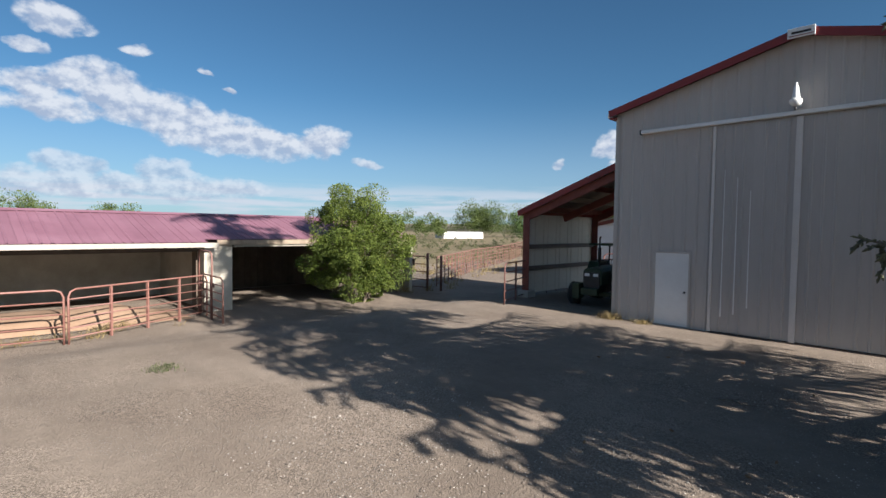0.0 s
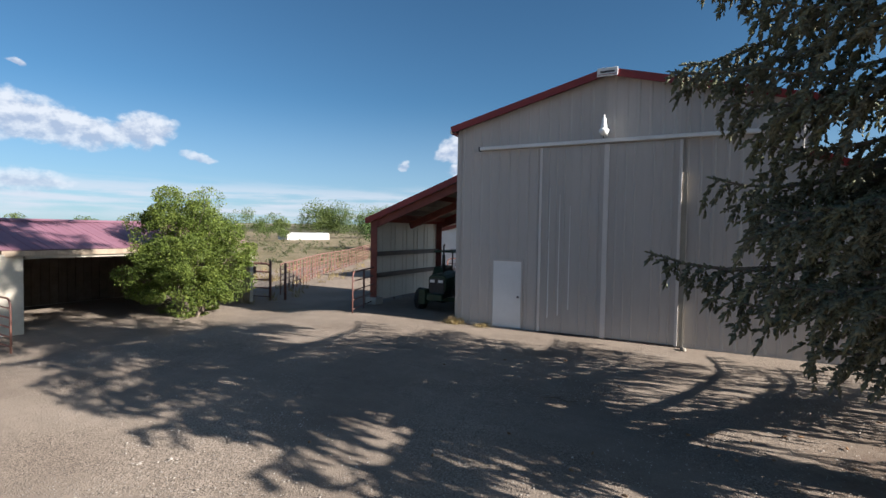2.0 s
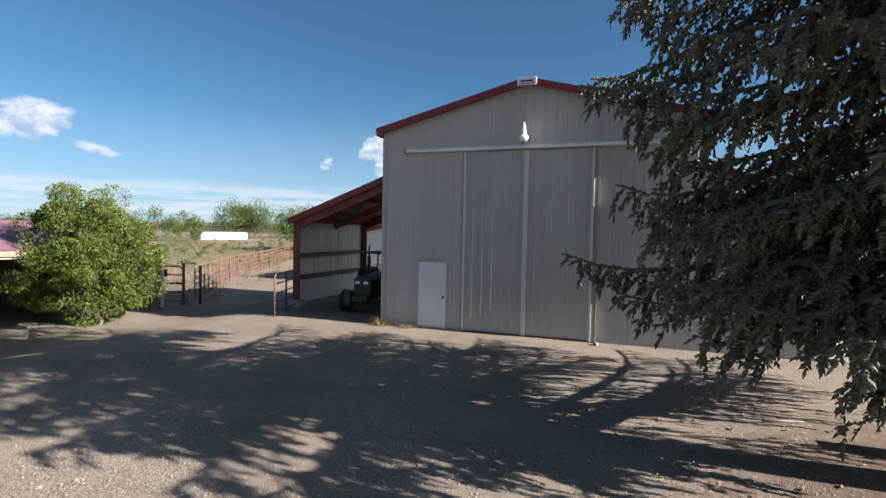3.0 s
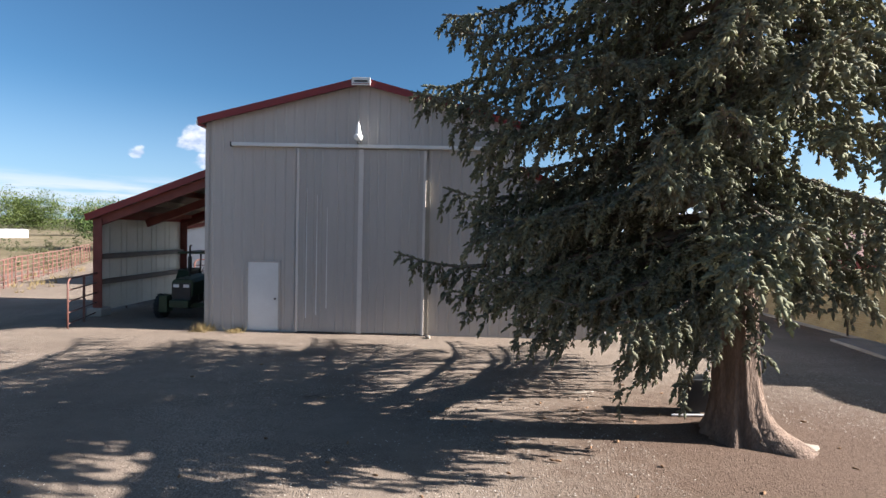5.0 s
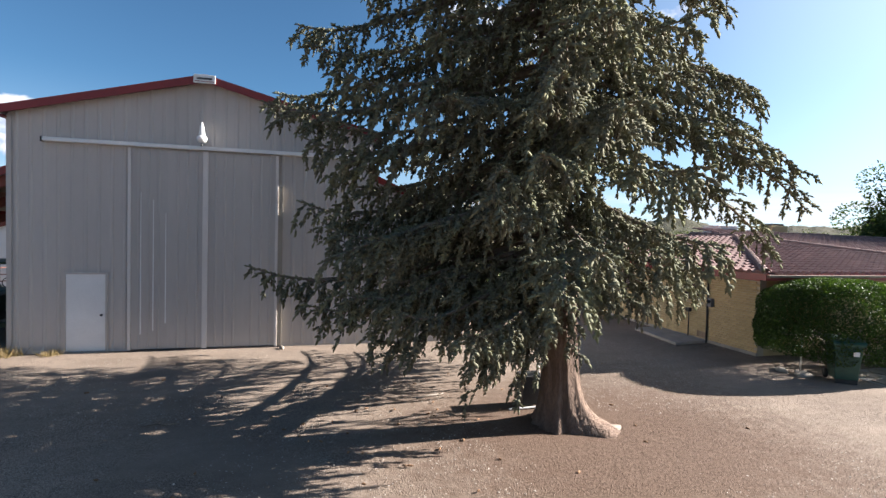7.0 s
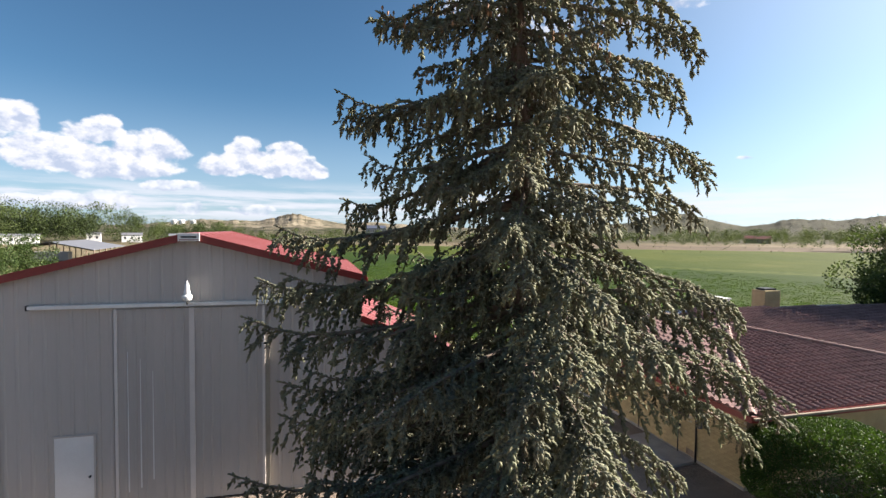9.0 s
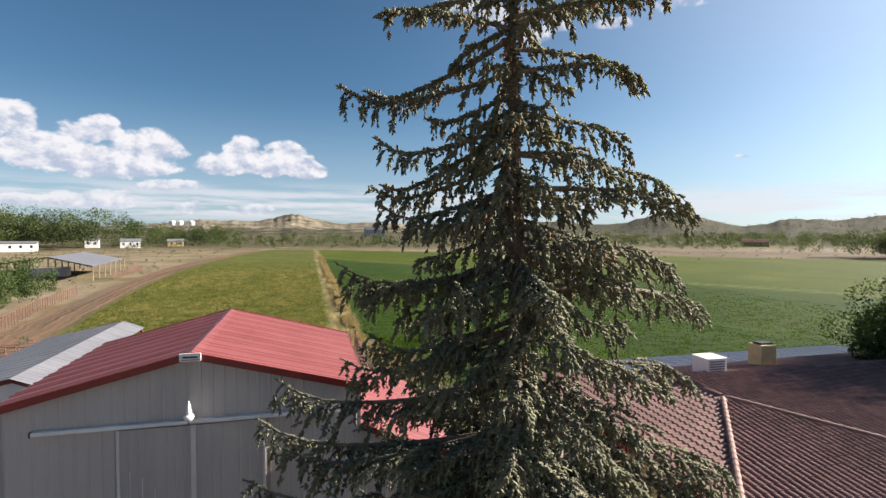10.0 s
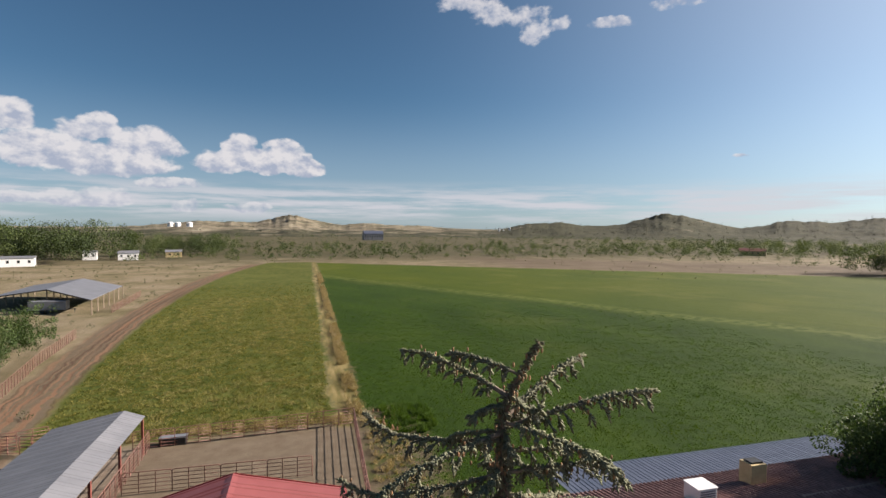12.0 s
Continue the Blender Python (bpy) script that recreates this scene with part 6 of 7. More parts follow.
def far_growth(name, spots, mat, label, category, seed, leaf=0.7, per=130):
    """Woods and brush too far off to count: clumps of leaves round each spot (x, y, height, width)."""
    rng = np.random.default_rng(seed)
    P, Wy, S = [], [], []
    for x, y, h, w, *foot in spots:
        nc, z0 = 14, foot[0] if foot else gz(x, y)
        c = rng.uniform(-1, 1, (nc, 3)) * np.array([w * 0.33, w * 0.33, h * 0.32]) + np.array([x, y, h * 0.56 + z0])
        r = rng.uniform(0.15, 0.27, nc) * min(w, h * 1.1)
        p, way = leaf_blob(rng, c, r, per, leaf, 0.9, 0.5)
        p[:, 2] = np.clip(p[:, 2], z0 + 0.02, None)
        P.append(p), Wy.append(way), S.append(np.full(per, leaf * (0.6 + 0.05 * h)))
    P, Wy, S = np.concatenate(P), np.concatenate(Wy), np.concatenate(S)
    v, t = leaves(P, Wy, S * rng.uniform(0.7, 1.4, len(P)), S * rng.uniform(0.5, 0.9, len(P)), rng)
    return tagged(new(name, raw_mesh(name, v, t, mat)), label, category, kind="stuff")


def spread(rng, n, x0, x1, y0, y1, h0, h1, wide=1.0):
    return [(rng.uniform(x0, x1), rng.uniform(y0, y1), h, h * wide * rng.uniform(0.7, 1.2)) for h in rng.uniform(h0, h1, n)]


rg = np.random.default_rng(21)


def stand_of_trees(name, groups, mat, label, seed, leaf, per):
    """Groups of trees: bearing from +y towards +x in degrees, distance, height, half width of the group, number."""
    spots = []
    for az_, dist, h, half, n in groups:
        for k in range(n):
            u = rg.uniform(-half, half)
            a_, hh = radians(az_), h * rg.uniform(0.72, 1.0)
            d_ = dist + rg.uniform(-4, 8)
            spots.append((d_ * math.sin(a_) + u * math.cos(a_), d_ * math.cos(a_) - u * math.sin(a_), hh, hh * rg.uniform(0.75, 1.05)))
    return far_growth(name, spots, mat, label, "trees", seed, leaf, per)


stand_of_trees("cottonwood_grove", [(-86, 130, 9.6, 5, 4), (-77.6, 130, 8.6, 6, 5), (-68.5, 135, 6.6, 6, 4), (-64, 138, 6.6, 3, 2), (-58, 140, 6.4, 5, 3), (-53, 150, 9, 7, 4), (-48.5, 150, 9.5, 5, 4), (-46.3, 120, 6.5, 3, 2), (-42.5, 168, 12.5, 8, 7), (-38.0, 168, 13, 9, 8), (-34.5, 172, 11, 8, 5), (-31, 172, 9, 6, 4)], GROVELEAF, "full green cottonwoods across the dry range", 26, 0.30, 1250)
woods = spread(rg, 90, -170, -92, 262, 330, 12, 22, 0.8) + spread(rg, 45, -100, -50, 320, 420, 8, 14, 0.9) + spread(rg, 30, -190, -120, 230, 300, 10, 16, 0.9)
woods += spread(rg, 34, 218, 262, 118, 165, 9, 15, 0.95) + spread(rg, 70, 320, 480, 240, 400, 7, 12, 1.0)
far_growth("far_woods", woods, FARLEAF, "line of full green trees across the valley", "trees", 22, 0.42, 640)
far_growth("hill_junipers", HILLTOPS, HILLLEAF, "dark junipers scattered over the hills", "trees", 28, 1.0, 26)
valley = spread(rg, 80, -70, 280, 285, 430, 4.5, 9.5, 0.9) + spread(rg, 60, 230, 440, 235, 380, 6, 12, 1.0)
far_growth("valley_trees", valley, FARLEAF, "scattered rounded green trees beyond the fields", "trees", 29, 0.5, 300)
far_growth("hedge", spread(rg, 80, -45, -35, 57, 86, 4.5, 7.5, 0.6), TREELEAF, "overgrown green hedge along the dirt lane", "hedge", 27, 0.22, 600)
brush = spread(rg, 520, -130, 400, 268, 430, 1.8, 4.4, 1.3) + spread(rg, 420, -120, 420, 268, 560, 1.6, 5.0, 1.5) + spread(rg, 420, 220, 800, 260, 780, 2.5, 6.5, 1.4) + spread(rg, 160, -250, 500, 560, 880, 4, 8, 1.4) + spread(rg, 80, 200, 420, 175, 300, 1.6, 4.5, 1.5) + [(-20, 250, 5.5, 9), (-15, 256, 4, 6), (40, 305, 6, 6), (-32, 262, 4, 6)]
far_growth("valley_brush", brush, FARLEAF, "scattered green brush beyond the fields", "brush", 23, 0.66, 46)
sage = spread(rg, 420, -150, -34, 30, 260, 0.4, 1.3, 1.4) + spread(rg, 120, -70, -24, 26, 60, 0.4, 1.1, 1.5) + spread(rg, 150, 110, 330, 150, 330, 0.6, 1.6, 1.6) + [(-36.0, 38.5, 2.0, 2.4), (-33.4, 43.2, 2.0, 2.8), (-34.2, 33.0, 1.5, 2.0), (-44, 57, 2.2, 3.0), (-47, 52, 1.6, 2.4)]
far_growth("range_brush", sage, SAGE, "grey-green sagebrush on dry ground", "brush", 24, 0.22, 70)


def tufts(name, n, x0, x1, y0, y1, h, mat, label, seed, keep=None, blades_per=9, wide=0.035, clump=0.12):
    rng = np.random.default_rng(seed)
    c = np.stack([rng.uniform(x0, x1, n), rng.uniform(y0, y1, n), np.zeros(n)], 1)
    if keep is not None:
        c = c[[keep(*p) for p in c]]
    k = np.repeat(np.arange(len(c)), blades_per)
    b = c[k] + rng.normal(size=(len(k), 3)) * (clump, clump, 0)
    b[:, 2] = [gz(q[0], q[1]) for q in b]
    way = unit(rng.normal(size=(len(k), 3)) * (0.5, 0.5, 0.15) + (0, 0, 1))
    v, t = blades(b, way, rng.uniform(0.5, 1.2, len(k)) * h, np.full(len(k), wide), rng)
    return tagged(new(name, raw_mesh(name, v, t, mat)), label, "grass", kind="stuff")


tufts("field_grass", 30000, -29.5, 2.6, 46.5, 190, 0.24, GREENGRASS, "weedy yellow-green hay field grass", 31, lambda x, y, z: noise.random() > (y - 60) / 110 and x > -29.3 + 0.00088 * (y - 142) ** 2, wide=0.055)
tufts("hay_tussocks", 1500, -27, 2.4, 48, 135, 0.30, TUSSOCK, "pale straw-yellow tussocks in the hay field", 45, lambda x, y, z: noise.noise((x * 0.16, y * 0.05, 6)) > -0.12 and x > -27.5 + 0.00088 * (y - 142) ** 2, 34, 0.05, 0.30)
tufts("ditch_grass", 1500, 4.4, 5.7, 45.5, 200, 0.7, DRYGRASS, "tall dry tan grass along the ditch", 32, lambda x, y, z: noise.noise((x * 0.7, y * 0.15, 2)) > -0.15, 14, 0.05)
tufts("crop_grass", 40000, 6.2, 75, 30, 150, 0.10, CROP, "short dense green alfalfa", 33, lambda x, y, z: noise.random() > math.hypot(x, y - 20) / 110, 8, 0.11, 0.30)
tufts("corral_weeds", 350, -14, 4.4, 45.6, 47.5, 0.6, DRYGRASS, "dry reddish weeds along the corral", 34, None, 12, 0.03)
tufts("ditch_weeds", 160, 7.2, 12, 42, 49, 0.6, CROP, "rank green weeds by the ditch corner", 35, None, 30, 0.05)
tufts("ditch_litter", 90, 5.2, 8.5, 33, 46, 0.5, DRYGRASS, "dry brush and weeds along the corral ditch", 40, None, 24, 0.03)
tufts("wall_weeds", 10, -7.4, -6.9, 14.2, 14.45, 0.30, DRYGRASS, "dry straw tuft at the barn corner", 36, None, 26, 0.012)
tufts("wall_weeds", 7, -6.3, -6.05, 14.25, 14.45, 0.20, DRYGRASS, "dry straw tuft beside the walk door", 37, None, 26, 0.012)
tufts("yard_weed", 7, -10.25, -9.9, 2.75, 3.05, 0.10, SAGE, "small green weed in the gravel", 38, None, 30, 0.02)
tufts("fence_weeds", 120, -30, -17, 15, 36, 0.5, DRYGRASS, "dry weeds by the corral lane", 39, lambda x, y, z: x < -15.8 - (y - 15) * 0.5, 14, 0.03)


# ---- fences and gates ----
def livestock_panel(length, height, rails, mat, label, r=0.024, uprights=2, feet=True):
    """A welded pipe panel with rounded top corners, standing along +x from its place."""
    p = thing("livestock_panel", (0, 0, 0), label, "fence", "pipe panels")
    c = 0.16
    part("frame", Geo().tube([(0, 0, 0.0), (0, 0, height - c), (c * 0.3, 0, height - c * 0.3), (c, 0, height), (length - c, 0, height), (length - c * 0.3, 0, height - c * 0.3), (length, 0, height - c), (length, 0, 0.0)], r, 8), mat, p, smooth=True)
    for k in range(rails):
        z = 0.14 + (height - 0.14) * k / rails
        part("rail", Geo().tube([(0, 0, z), (length, 0, z)], r * 0.75, 6), mat, p, smooth=True)
    for k in range(uprights):
        x = length * (k + 1) / (uprights + 1)
        part("upright", Geo().box(x - 0.022, x + 0.022, -0.03, 0.03, 0.0, height), mat, p)
    return p


def stand(proto, a, b, z=0.0):
    """A copy of a panel from the plan point a towards b."""
    return copy_thing(proto, pose(a[0], a[1], gz(a[0], a[1]), 0, 0, math.degrees(math.atan2(b[1] - a[1], b[0] - a[0]))))


def fence_run(proto, length, pts):
    for a, b in zip(pts, pts[1:]):
        a, b = Vector(a), Vector(b)
        n = max(1, round((b - a).length / length))
        for k in range(n):
            q, w = a.lerp(b, k / n), a.lerp(b, (k + 1) / n)
            ob = stand(proto, q, w)
            ob.scale = ((w - q).length / length, 1, 1)


pen = livestock_panel(4.9, 1.20, 4, PIPE, "faded red pipe livestock panel in the stable yard")
pen.matrix_world = LOW @ pose(-13.85, -3.0, 0, 0, 0, math.degrees(math.atan2(4.92, 0.33)))
lower(copy_thing(pen, pose(-14.1, -7.9, 0, 0, 0, 87)))
pen_c = livestock_panel(3.95, 1.20, 5, PIPE, "faded red pipe livestock panel in the stable yard", uprights=3)
pen_c.matrix_world = LOW @ pose(-13.5, 1.97, 0, 0, 0, math.degrees(math.atan2(3.53, -1.75)))
gate_s = livestock_panel(1.95, 1.22, 5, PIPE, "faded red pipe gate beside the plastered pier", uprights=1)
gate_s.matrix_world = LOW @ pose(-15.7, 5.5, 0, 0, 0, math.degrees(math.atan2(-0.12, 2.05)))
bow = thing("bow_gate", (-15.62, 5.42, 0), "tall arched pipe gate frame beside the pier", "gate")
part("frame", Geo().tube([(0, 0, 0), (0, 0, 1.78), (0.05, 0, 1.88), (0.15, 0, 1.92), (0.95, -0.03, 1.90), (1.05, -0.03, 1.84), (1.08, -0.03, 1.74), (1.08, -0.03, 0)], 0.024, 8), PIPE, bow, smooth=True)
for xq in (0.0, 1.08):
    part("hinge", Geo().box(xq - 0.03, xq + 0.03, -0.06, 0.03, 0.9, 1.0), PIPEDK, bow)

lower(bow)
dark = livestock_panel(2.4, 1.45, 4, PIPEDK, "dark rusty steel gate standing open at the lane", 0.028, 1)
dark.matrix_world = pose(-11.75, 16.35, 0, 0, 0, math.degrees(math.atan2(-1.7, 0.55)))
stand(dark, (-12.5, 20.4), (-11.95, 18.2))
g3 = livestock_panel(1.7, 1.45, 4, PIPEDK, "dark rusty steel gate standing open at the lane", 0.028, 1)
g3.matrix_world = LOW @ pose(-17.3, 14.35, 0, 0, 0, 10)
lower(copy_thing(g3, pose(-15.5, 14.7, 0, 0, 0, 118)))
for px, py, hh in ((-15.58, 14.62, 1.6), (-15.2, 15.05, 1.5), (-17.4, 14.3, 1.5)):
    whole("gate_post", Geo().tube([(0, 0, -0.05), (0, 0, hh)], 0.055, 10), PIPEDK, "dark rusty pipe gate post", "post", (px, py, 0), group="gate posts", smooth=True).matrix_world = LOW @ pose(px, py, 0)
sign = thing("gate_sign", (-16.4, 14.47, 1.05), "small dark sign board wired to the gate", "sign")
part("board", Geo().box(-0.22, 0.22, -0.05, -0.035, 0.0, 0.26), DARKWOOD, sign)
part("edge", Geo().box(-0.24, 0.24, -0.045, -0.03, 0.26, 0.29), BLACK, sign)
lower(sign)

corral = livestock_panel(3.0, 1.5, 5, PIPE, "red pipe corral panel behind the barn", 0.03, 2)
corral.matrix_world = pose(-13.0, 44.0, 0, 0, 0, 4)
fence_run(corral, 3.0, [(-10.0, 44.2), (0.5, 45.0), (4.6, 45.4), (4.3, 32.2), (4.2, 23.5)])
fence_run(corral, 3.0, [(-11.8, 27.0), (-11.8, 43.9)])
fence_run(corral, 3.0, [(-11.5, 36.6), (0.8, 36.3)])
fence_run(corral, 3.0, [(-18.5, 18.0), (-24.0, 27.0), (-31.6, 43.0), (-20.0, 47.0)])
fence_run(corral, 3.0, [(-25.5, 45.0), (-29.6, 59.0), (-32.6, 74.0), (-34.8, 91.0)])
fence_run(corral, 3.0, [(-18.5, 44.6), (-24.0, 46.0)])
fence_run(corral, 3.0, [(-12.2, 23.5), (-9.0, 25.5), (-7.4, 25.5)])


# ---- grey loafing shed behind the barn ----
def build_loafing_shed():
    at = Vector((-14.8, 35.5, 0))
    sh = thing("loafing_shed", at, "long grey metal roofed loafing shed behind the barn", "shed")

    def loc(g):
        g.v = [(x - at.x, y - at.y, z) for x, y, z in g.v]
        return g
    y = 27.7
    while y < 43.2:
        y2 = min(y + 0.915, 43.2)
        part("roof_sheet", loc(roof_sheet((-11.85, y, 3.0), (-11.85, y2, 3.0), (-1.45, 0, 0.56))), GALV, sh)
        part("roof_sheet", loc(roof_sheet((-18.2, y, 2.55), (-18.2, y2, 2.55), (4.9, 0, 1.01))), GALV, sh)
        y = y2
    part("gable_wall", loc(Geo().prism([(-18.0, 28.1, 0), (-12.6, 28.1, 0), (-12.6, 28.1, 3.0), (-13.3, 28.1, 3.4), (-18.0, 28.1, 2.5)], (0, 0.08, 0))), WHITE, sh, "white metal gable wall")
    part("side_wall", loc(Geo().box(-18.0, -17.92, 28.2, 43.0, 0, 2.5)), GALV, sh)
    for yy in (28.0, 33.0, 38.0, 43.0):
        part("post", loc(Geo().box(-12.1, -11.95, yy - 0.08, yy + 0.08, 0, 2.95)), REDSTEEL, sh)
        part("rafter", loc(Geo().beam((-12.0, yy, 2.86), (-13.3, yy, 3.38), 0.1, 0.2).beam((-13.3, yy, 3.38), (-17.95, yy, 2.42), 0.1, 0.2)), REDSTEEL, sh)


build_loafing_shed()


def build_hay_barn():
    """Open pole barn with a pale metal roof out on the range: ridge from L to T, east eave from B to R."""
    at = Vector((-47, 127, 0))
    hb = thing("pole_barn", at, "open pole barn with a pale metal roof on the range", "barn")

    def loc(g):
        g.v = [(x - at.x, y - at.y, z) for x, y, z in g.v]
        return g
    Lr, Tr, Br, Rr = Vector((-52.0, 122.5, 4.4)), Vector((-54.0, 146.0, 4.4)), Vector((-41.0, 114.5, 3.0)), Vector((-43.2, 139.5, 3.0))
    Wl, Wr = Vector((-63.0, 124.0, 2.8)), Vector((-65.0, 147.0, 2.8))
    n = 12
    for k in range(n):
        a, b = Br.lerp(Rr, k / n), Br.lerp(Rr, (k + 1) / n)
        c, d = Lr.lerp(Tr, k / n), Lr.lerp(Tr, (k + 1) / n)
        up = Vector((0, 0, 0.05))
        part("roof_sheet", loc(Geo().add([a, b, d, c, a - up, b - up, d - up, c - up], [(0, 1, 2, 3), (7, 6, 5, 4), (0, 4, 5, 1), (1, 5, 6, 2), (2, 6, 7, 3), (3, 7, 4, 0)])), GALV, hb)
    part("roof_sheet", loc(Geo().prism([Lr, Tr, Wr, Wl], (0, 0, -0.05))), GALV, hb)
    for k in range(7):
        u = k / 6
        for p in (Br.lerp(Rr, u), Wl.lerp(Wr, u), Lr.lerp(Tr, u)):
            part("post", loc(Geo().tube([(p.x, p.y, 0), (p.x, p.y, p.z - 0.05)], 0.12, 6)), WOOD, hb)
        part("rafter", loc(Geo().beam(Br.lerp(Rr, u) - Vector((0, 0, 0.15)), Lr.lerp(Tr, u) - Vector((0, 0, 0.15)), 0.12, 0.2).beam(Lr.lerp(Tr, u) - Vector((0, 0, 0.15)), Wl.lerp(Wr, u) - Vector((0, 0, 0.15)), 0.12, 0.2)), DARKWOOD, hb)
    fence_run(corral, 3.0, [(-38, 116), (-39, 132), (-40, 142)])
    tr = thing("stock_trailer", (-50.0, 118.6, 0), "pale grey stock trailer by the pole barn", "trailer", turn=4)
    part("body", Geo().box(-3.2, 3.2, -1.1, 1.1, 0.7, 2.5), GALV, tr, bevel=0.06)
    for xx in (-0.8, 0.2):
        part("wheel", Geo().lathe([(0, -0.12), (0.36, -0.12), (0.40, 0.0), (0.36, 0.12), (0, 0.12)], (xx, -1.0, 0.4), 14, Matrix.Rotation(radians(90), 4, "X")), RUBBER, tr)
    part("tongue", Geo().beam((3.2, 0, 0.75), (4.6, 0, 0.65), 0.12, 0.12), BLACK, tr)
    part("jack", Geo().tube([(4.4, 0, 0), (4.4, 0, 0.9)], 0.05, 6), BLACK, tr)


build_hay_barn()


# ---- far buildings ----
def far_building(name, at, w, d, h, wall, label, turn=0.0, roof=0.0, roofmat=None):
    b = thing(name, at, label, "building", turn=turn)
    part("wall", Geo().box(-w / 2, w / 2, -d / 2, d / 2, 0, h), wall, b)
    if roof:
        part("roof", Geo().prism([(-w / 2 - 0.3, -d / 2 - 0.3, h), (-w / 2 - 0.3, d / 2 + 0.3, h), (-w / 2 - 0.3, 0, h + roof)], (w + 0.6, 0, 0)), roofmat or GALV, b)
    n = max(2, int(w / 3))
    for k in range(n if h > 2.5 else 0):
        x = -w / 2 + (k + 0.5) * w / n
        part("window", Geo().box(x - 0.45, x + 0.45, -d / 2 - 0.03, -d / 2 - 0.005, h * 0.42, h * 0.75), GLASS, b)
    return b


far_building("mobile_home", (-96.4, 102.2, 0), 13.6, 4, 1.75, STILE, "long low white trailer home", math.degrees(math.atan2(15.3, 2.4)), 0.12, WHITE)
far_building("farm_office", (-119, 253, 0), 14, 8, 3.6, WHITE, "low white building by the road", 20, 0.8)
far_building("white_shed", (-106, 295, 0), 6, 5, 4.0, WHITE, "small white shed under trees", 15, 0.8)
far_building("cottage", (-88, 293, 0), 9, 6, 3.6, WHITE, "white cottage with a grey roof", 15, 1.2)
far_building("brown_cottage", (-72, 315, 0), 8, 6, 3.0, BRICK, "tan cottage beside brush", 15, 1.2)
far_building("far_house", (88, 690, 0), 26, 14, 9, GALV, "distant blue-grey house below the hills", 5, 4.0, BLUEROOF)
for k, (xx, yy) in enumerate(((-276, 1180), (-262, 1183), (-240, 1185))):
    whole("storage_tank", Geo().lathe([(0, 0), (6, 0), (6, 8), (3, 9.5), (0, 10)], (0, 0, 0), 24), WHITE, "white round storage tank on the mesa", "tank", (xx, yy, 15), group="storage tanks", smooth=False)


far_building("red_roofed_house", (306, 288, 0), 16, 9, 3.4, BRICK, "tan house with a dull red roof below the hills", -45, 2.0, REDSTEEL)
for xx, yy, hh in ((478, 1215, 17), (489, 1212, 13), (503, 1206, 18), (517, 1200, 15), (528, 1196, 19), (541, 1190, 13)):
    whole("distant_stack", Geo().lathe([(2.6, 0), (2.6, hh * 0.6), (2.2, hh), (0, hh)], (0, 0, 0), 10), WHITE, "pale distant stack on the valley floor", "stack", (xx, yy, 1), group="distant stacks")


# ---- tractor in the lean-to ----
def wheel(parent, x, y, r, w, rimmat):
    rot = Matrix.Rotation(radians(90), 4, "Y")
    ty = Geo().lathe([(r * 0.55, -w / 2), (r * 0.92, -w / 2), (r, -w * 0.36), (r, w * 0.36), (r * 0.92, w / 2), (r * 0.55, w / 2)], (x, y, r), 28, rot)
    for k in range(18):
        a = 6.2832 * k / 18
        for s in (-1, 1):
            m = Matrix.Translation((x, y, r)) @ Matrix.Rotation(a + s * 0.08, 4, "X") @ Matrix.Translation((s * w * 0.23, 0, r)) @ Matrix.Rotation(s * 0.5, 4, "Z")
            ty.box(-w * 0.24, w * 0.24, -0.025, 0.025, -0.015, 0.03, m)
    wh = part("wheel", Geo().lathe([(0.0, -w * 0.2), (r * 0.5, -w * 0.22), (r * 0.56, -w * 0.42), (r * 0.58, -w * 0.42), (r * 0.58, w * 0.42), (r * 0.5, w * 0.22), (0, w * 0.2)], (x, y, r), 24, rot), rimmat, parent, smooth=True)
    part("tyre", ty, RUBBER, wh)
    return wh


